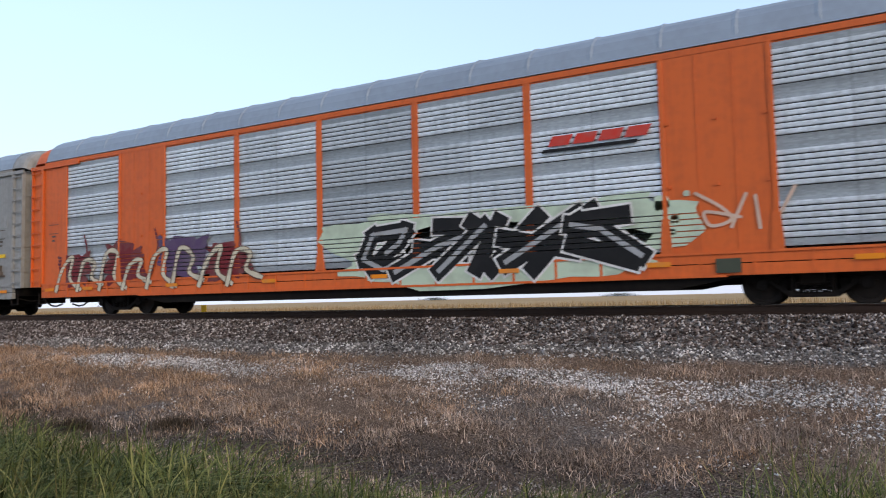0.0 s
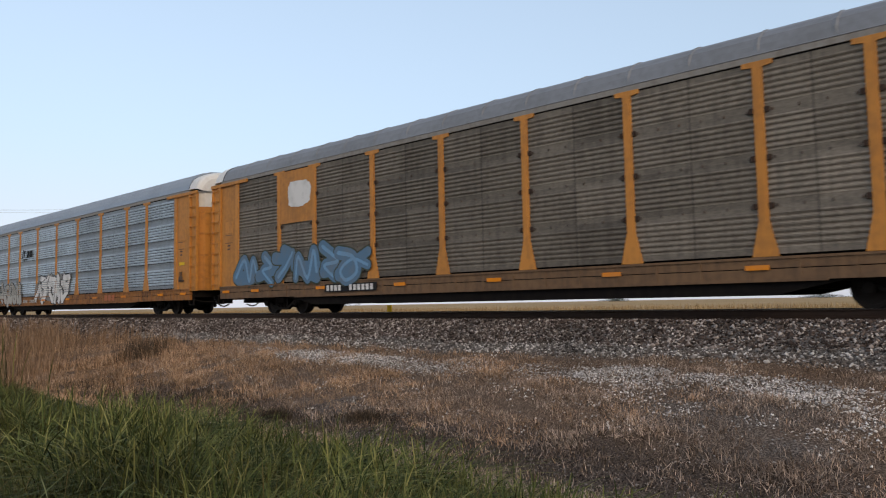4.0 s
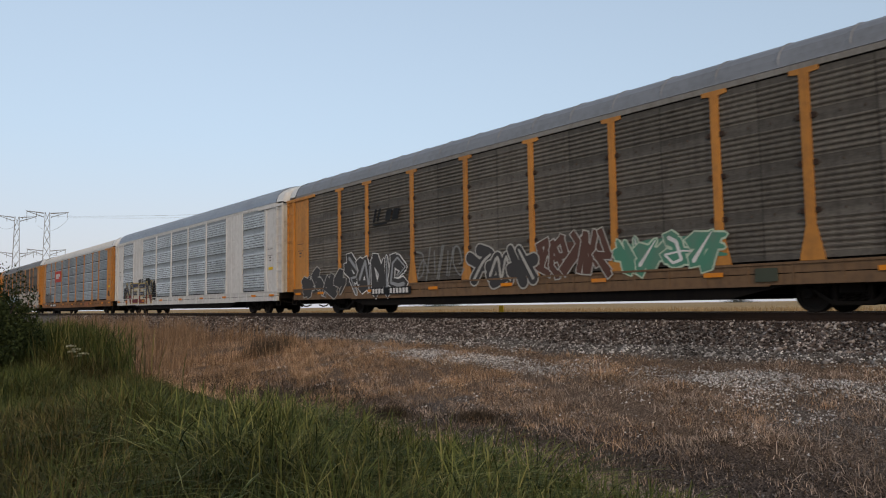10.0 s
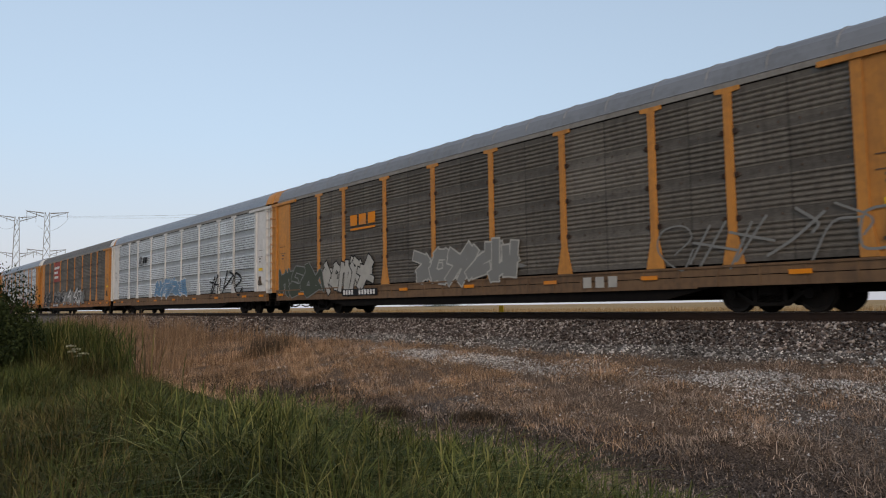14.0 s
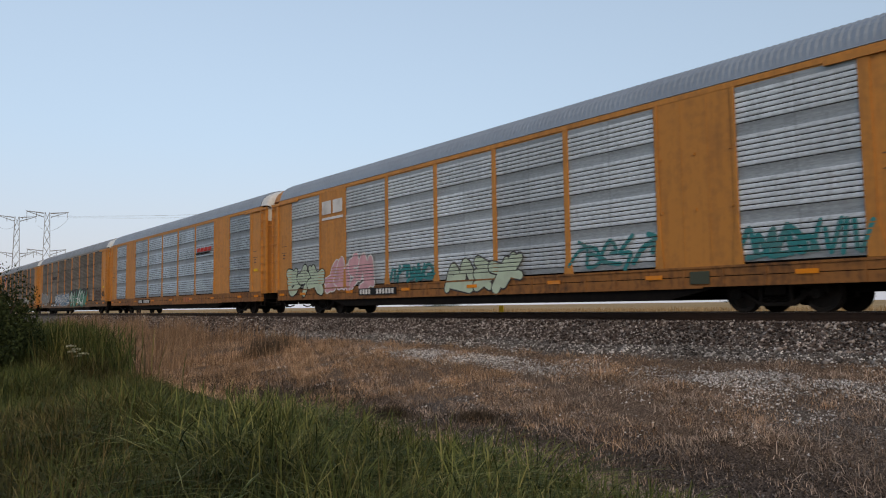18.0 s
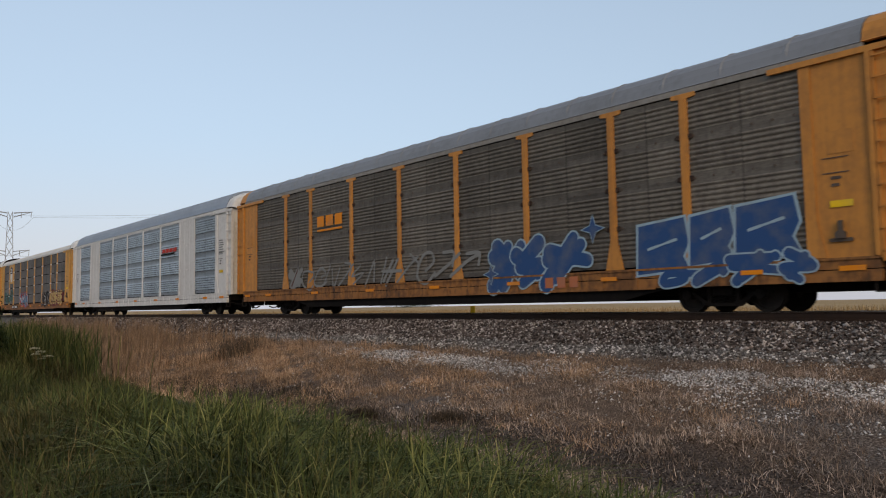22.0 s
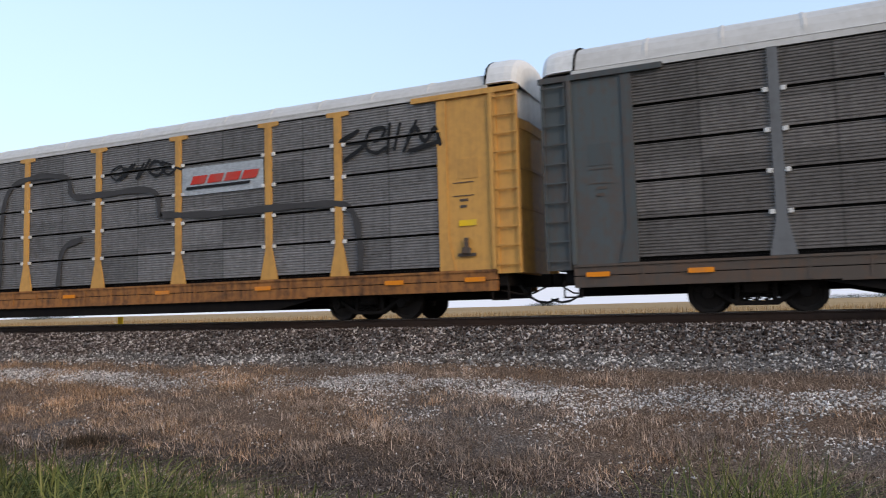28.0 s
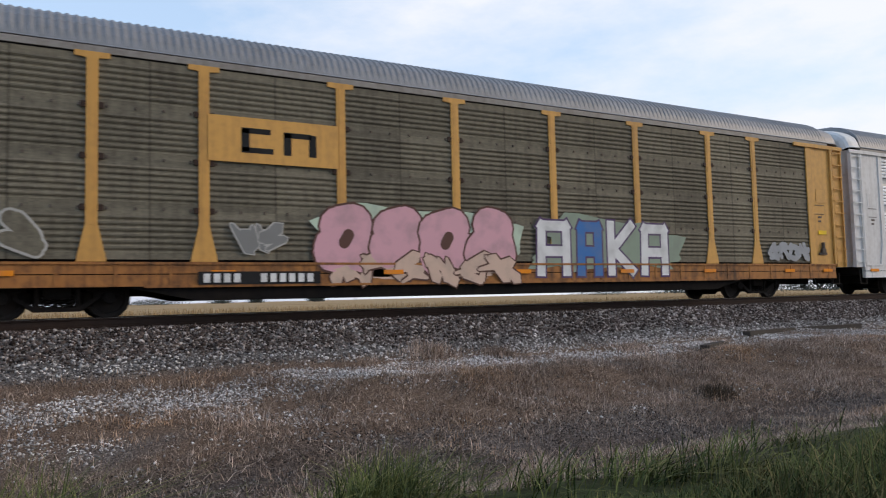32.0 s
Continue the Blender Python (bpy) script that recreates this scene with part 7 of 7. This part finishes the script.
tag(c, "deep", "spike", 6.5, 9.1, 1.0, 1.75, 4, "p_dirty", "p_dust", "pale letters", "p_moss", None, 0.1, 61)
marks(c, -7.2, False, "p_umber")
c = add("tee", "brown", "yellow", "yellow", "roof_grey", "yellow-framed rail car with brown sheets and blue graffiti", ribbed=False, cap="yellow", raised=1.02)
amber_logo(c)
outline_tag(c, "deep", -8.9, -3.6, 1.0, 1.9, 6, "p_dust", "faint grey letters", 0.1, 62)
tag(c, "deep", "round", -8.9, -8.0, 1.0, 1.9, 1, "p_dust", None, "faint grey letters", "p_umber", None, 0, 62)
outline_tag(c, "deep", -3.4, 2.3, 1.0, 2.0, 6, "p_dust", "faint grey letters", 0.11, 63)
tag(c, "deep", "round", 3.0, 6.4, 0.7, 2.1, 3, "p_navy", "p_haze", "blue bubble letters with pale edges", None, None, 0.1, 64)
for z_, r_ in ((2.15, 0.34), (1.15, 0.28)):
    x_ = 6.75 if z_ > 2 else 3.0
    for mat_, g_, o_ in (("p_haze", 0.06, 0.02), ("p_navy", 0.0, 0.023)):
        star = [(x_ + (r_ + g_) * (1 if q % 2 == 0 else 0.36) * math.sin(q * math.pi / 4), z_ + (r_ + g_) * (1 if q % 2 == 0 else 0.36) * math.cos(q * math.pi / 4)) for q in range(8)]
        put("graffiti", flat_mesh("graffiti", star, [tuple(range(8))], SKIN - o_, "deep"), M[mat_], c, None, "small sprayed star")
for q, (a_, b_, lo_, hi_) in enumerate(((8.0, 9.5, 0.85, 2.25), (9.4, 10.6, 1.0, 2.35), (10.5, 12.0, 1.1, 2.45))):
    for mat_, g_ in (("p_haze", 0.0), ("p_navy", 0.06)):
        box_ = [(a_ + g_, lo_ + g_), (b_ - g_, lo_ + 0.1 + g_), (b_ - 0.15 - g_, lo_ + 0.45), (b_ - g_, lo_ + 0.75), (b_ - 0.1 - g_, hi_ - g_), (a_ + 0.05 + g_, hi_ - 0.12 - g_)]
        put("graffiti_letter", flat_mesh("graffiti_letter", box_, [tuple(range(6))], SKIN - 0.004 * q - g_ * 0.05, "deep"), M[mat_], c, None, "dark blue block letters with pale edges")
    stroke(c, "deep", [(a_ + 0.35, lo_ + 0.65), (b_ - 0.35, lo_ + 0.85)], 0.07, "p_haze", "pale line inside a letter", "graffiti_letter", 0.012)
tag(c, "deep", "round", 8.6, 12.3, 0.62, 1.3, 4, "p_navy", "p_haze", "blue bubble letters with pale edges", None, None, 0.1, 66)
owner_bars(c)
c = add("wide", "silver_blue", "white", "white", "roof_blue", "white rail car with blue-grey sheets", raised=1.13)
slant_logo(c, 4.6, 3.35)
small_print(c, 12.5, 3.6, 7, "p_dust", 0.6)
c = add("rows", "rib_dark", "ochre", "ochre", "roof_white", "old yellow-framed rail car with ribbed brown sheets and graffiti", raised=0.72)
shield_logo(c, blank=True, board="ochre")
tag(c, "rows", "spike", -11.3, -7.6, 1.2, 2.3, 3, "p_olive", "p_teal", "dark letters with teal edges", "p_teal", None, 0.0, 67)
tag(c, "rows", "block", -4.2, -0.8, 0.8, 2.05, 4, "p_steel", "p_red", "blue and white letters in red spray", "p_white", "p_red", 0.0, 68)
tag(c, "rows", "spike", 4.7, 7.1, 0.75, 1.95, 3, "p_black", "p_umber", "black letters", "p_dirty", None, 0.0, 69)
blob(c, "rows", 9.5, 1.45, 4.0, 1.2, "p_maroon", "dark red cloud of spray paint", 90, 0.2)
lettering(c, "rows", "SOFAE", 7.5, 11.5, 0.8, 2.1, "p_sand", "p_maroon", "yellow and red letters with dark edges", 0.26, 0.07, 0.05, True, "p_rust")
marks(c, -7.6)
c = add("tee", "taupe", "yellow", "yellow", "roof_grey", "yellow-framed rail car with grey-brown sheets and faded graffiti", ribbed=False)
plate(c, "emblem_board", -9.35, 3.3, 1.95, 1.65, "p_salmon", "faded blank board", FACE - 0.03)
tag(c, "deep", "spike", -5.3, 0.2, 1.0, 2.2, 4, "p_dust", "p_umber", "faded letters", "p_dirty", None, 0, 70)
tag(c, "deep", "spike", 0.6, 7.6, 0.8, 2.3, 5, "p_dirty", "p_maroon", "pale letters with dark red edges", "p_pink", None, 0.1, 71)
c = add("tee", "brown", "yellow", "yellow", "roof_grey", "yellow-framed rail car with grey-brown sheets and large white graffiti")
shield_logo(c)
outline_tag(c, "deep", -11.9, -10.0, 1.1, 1.85, 4, "p_grey", "faint pale outlined scrawl", 0.06, 72)
lettering(c, "deep", "RLOS", -9.9, -2.3, 0.6, 2.4, "p_white", "p_smoke", "large white letters with dark edges", 0.64, 0.05, 0.0, True)
tag(c, "deep", "spike", -2.5, -1.0, 0.6, 2.2, 1, "p_white", "p_smoke", "white arrow-like shape", None, None, 0.25, 72)
tag(c, "deep", "spike", 0.4, 6.5, 0.8, 2.5, 4, "p_white", "p_smoke", "large white letters", "p_grey", None, 0.25, 73)
marks(c, -7.4)
c = add("rows", "rib_dark", "slate", "dark_rust", "roof_white", "old dark grey rail car with ribbed sheets and a white roof", ribbed=False, cap="cap", raised=0.96, end="teal_dark", door="teal_dark")
bars(c, "emblem", [(-7.1, 3.15, 1.05, 0.22), (-7.1, 3.37, 0.24, 0.38), (-7.1, 3.75, 1.05, 0.22), (-5.85, 3.75, 1.0, 0.22), (-5.5, 3.15, 0.28, 0.6)], "p_white", SKIN - 0.002, "white block emblem")
outline_tag(c, "rows", -6.7, -2.4, 0.85, 2.05, 5, "p_dirty", "pale outlined letters", 0.09, 74)
outline_tag(c, "rows", -2.2, 1.5, 0.85, 2.0, 5, "p_dust", "pale outlined letters", 0.09, 75)
tag(c, "rows", "spike", 1.7, 6.0, 1.5, 2.1, 7, "p_dirty", None, "white scrawled letters", None, None, 0.2, 76)
c = add("tee", "rib_grey", "ochre", "ochre", "roof_white", "old yellow-framed rail car with ribbed grey sheets and wide black strokes", ribbed=False, rows="rows", raised=0.66)
plate(c, "replaced_sheet", 4.56, 3.40, 2.66, 0.74, "silver_dull", "pale replaced side sheet", FACE - 0.018)
slant_logo(c, 4.7, 3.55)
stroke(c, "rows", [(-9.3, 4.55), (-10.6, 4.0), (-11.2, 2.9), (-10.9, 1.9), (-10.2, 1.3)], 0.19, "p_smoke", "wide dark sprayed stroke")
stroke(c, "rows", [(-11.1, 2.3), (-10.9, 1.75), (-10.5, 1.4), (-9.9, 1.2)], 0.19, "p_smoke", "wide dark sprayed stroke", off=0.002)
stroke(c, "rows", [(-9.3, 4.55), (-8.4, 4.5), (-7.8, 3.7), (-7.2, 3.9), (-6.5, 3.3), (-5.6, 2.2), (-5.0, 1.4)], 0.19, "p_smoke", "wide dark sprayed stroke")
stroke(c, "rows", [(-2.6, 1.2), (-2.4, 3.9), (-1.2, 4.45), (0.2, 4.3), (0.5, 3.75), (1.6, 3.7), (3.5, 3.65), (3.8, 2.9)], 0.19, "p_smoke", "wide dark sprayed stroke")
stroke(c, "rows", [(-0.1, 1.1), (0.1, 2.2), (0.9, 2.5)], 0.19, "p_smoke", "wide dark sprayed stroke")
stroke(c, "rows", [(3.8, 2.95), (5.6, 2.85), (8.6, 2.85), (9.7, 2.7), (10.0, 1.9), (10.0, 1.1)], 0.19, "p_smoke", "wide dark sprayed stroke")
outline_tag(c, "rows", 1.9, 4.4, 4.05, 4.5, 5, "p_black", "black scrawl", 0.08, 78)
outline_tag(c, "rows", 9.5, 12.0, 3.9, 4.6, 4, "p_black", "black scrawl", 0.1, 79)
marks(c, -7.2)
c = add("smooth", "cn_grey", "cn_grey", "sill_dark", "roof_grey", "grey rail car with smooth louvred sheets and closely set ribs", ribbed=False, post="cn_post", cap="roof_grey", end="cn_grey", door="sill_dark", raised=1.15)
bars(c, "lettering", [(7.8 + i * 0.22, 2.5, 0.16, 0.2) for i in range(4)] + [(8.9 + i * 0.2, 2.5, 0.15, 0.2) for i in range(5)], "p_black", FACE - 0.01, "black lettering")
bars(c, "lettering", [(-9.95, 3.3, 0.18, 0.19), (-9.72, 3.3, 0.18, 0.19), (-9.49, 3.3, 0.18, 0.19), (-9.75, 2.66, 0.14, 0.2), (-9.55, 2.66, 0.14, 0.2), (-9.35, 2.66, 0.14, 0.2), (-8.9, 2.66, 0.14, 0.2), (-8.7, 2.66, 0.14, 0.2), (-8.5, 2.66, 0.14, 0.2)], "p_black", FACE - 0.01, "black lettering")
stroke(c, None, [(5.8, 2.0), (6.0, 1.7), (6.8, 1.8), (7.4, 2.2), (7.2, 1.7), (8.0, 1.95), (8.6, 1.8), (9.1, 1.9)], 0.06, "p_white", "thin white scrawl", off=0.02)
plate(c, "notice", 10.4, 1.58, 0.5, 0.34, "p_white", "black and white notice", FACE - 0.01)
bars(c, "notice_mark", [(10.46, 1.64, 0.38, 0.22)], "p_black", FACE - 0.024)
plate(c, "notice", 11.6, 1.62, 0.26, 0.36, "p_steel", "small blue notice", FACE - 0.01)
bars(c, "reflector", [((i + 0.5) * 1.22 - 0.09, 0.98, 0.18, 0.78) for i in (-11, -8, -5, -2, 1, 4, 7, 10)], "ochre", FACE - 0.077, "amber reflector patches on the ribs")
for x_, z_, w_, h_, m_ in ((-9.75, 1.95, 0.4, 0.3, "p_slate"), (-8.95, 1.95, 0.42, 0.32, "p_slate"), (-11.1, 1.95, 0.6, 0.25, "p_dirty"), (-1.9, 3.35, 0.5, 0.36, "p_dirty"), (-3.0, 3.55, 0.25, 0.1, "p_dirty"), (-5.2, 1.95, 0.35, 0.3, "p_dust"), (-6.3, 1.8, 0.3, 0.5, "p_umber")):
    blob(c, None, x_ + w_ / 2, z_ + h_ / 2, w_, h_, m_, "worn paint patch", int(abs(x_ * 10)), 0.25, "patch", 0.055)
bars(c, "lettering", [(-12.0 + q * 1.22, 0.82, 0.55, 0.07) for q in range(0, 20, 2)], "p_dirty", FACE - 0.064, "small pale stencils on the black sill")
c = add("tee", "silver_pale", "white", "white", "roof_grey", "white-framed rail car with silver sheets and orange graffiti", ribbed=True, raised=1.18)
blob(c, None, 12.75, 1.45, 0.28, 0.5, "p_umber", "rust stain on the white end sheet", 91, 0.25, "stain", 0.05)
tag(c, "deep", "spike", 4.9, 7.6, 0.58, 1.75, 3, "p_rust", "p_black", "orange-brown letters with black edges", None, None, 0.35, 80)
tag(c, "deep", "round", 7.2, 8.4, 0.6, 1.5, 2, "p_salmon", "p_umber", "pale brown letters", None, None, 0.3, 81)
outline_tag(c, "deep", -4.1, -1.2, 1.15, 1.95, 4, "p_lime", "faint yellow-green scrawl", 0.12, 82)
outline_tag(c, "deep", -1.0, 2.3, 1.15, 2.0, 4, "p_lime", "faint yellow-green scrawl", 0.12, 83)
bars(c, "emblem", [(-6.1, 3.45, 0.5, 0.5), (-6.15, 3.25, 0.6, 0.1)], "p_red", FACE - 0.016, "small red emblem")
marks(c, -6.7, False, "p_dust")
c = add("tee", "olive_sheet", "ochre", "ochre", "roof_grey", "yellow-framed rail car with olive-brown sheets and graffiti", raised=1.08, cap="roof_grey")
sign_logo(c, -7.3, 3.12, 2.8, 0.95, "ochre", "p_black", [(0.24, 0.25, 0.06, 0.5), (0.24, 0.65, 0.22, 0.12), (0.24, 0.22, 0.24, 0.12), (0.56, 0.22, 0.06, 0.5), (0.56, 0.62, 0.22, 0.12), (0.76, 0.22, 0.06, 0.5)], "ochre board with a black rounded emblem")
tag(c, "deep", "round", -10.9, -10.2, 1.1, 1.95, 1, "olive_sheet", "p_dirty", "pale looped tag", None, None, 0, 84)
tag(c, "deep", "spike", -6.7, -5.7, 1.25, 1.9, 2, "p_dust", "p_dirty", "small pale tag", None, None, 0, 85)
tag(c, "deep", "bubble", -5.0, 0.1, 0.8, 2.35, 4, "p_pink", "p_umber", "pink bubble letters with dark edges", "p_umber", "p_mint", 0.0, 86)
tag(c, "deep", "spike", -4.6, 0.0, 0.55, 1.3, 6, "p_salmon", "p_umber", "pink letter feet with dark edges", None, None, 0.0, 87)
blob(c, "deep", 3.3, 1.55, 5.0, 1.35, "p_moss_dust", "pale green cloud of spray paint", 88, 0.2)
for ch, a_, b_, col in (("a", 0.75, 2.05, "p_white"), ("a", 2.1, 3.1, "p_azure"), ("K", 3.1, 4.3, "p_white"), ("a", 4.35, 5.6, "p_white")):
    lettering(c, "deep", ch, a_, b_, 0.65, 2.3, col, "p_violet", "white and blue letters", 0.26, 0.05, 0.0, False)
tag(c, "deep", "round", 10.0, 11.9, 1.15, 1.75, 4, "p_grey", None, "pale tag", None, None, 0, 89)
marks(c, -7.5, True, "p_white", 0.62)


def motions():
    """The train rolls past: all cars keep their order and spacing."""
    rows = TRAIN_ROWS
    for k, car in enumerate(TRAIN):
        walk(car, [(t, pose(x - k * PITCH + SLACK.get(k, 0.0), TRACK_Y, 0)) for t, x in rows])


motions()
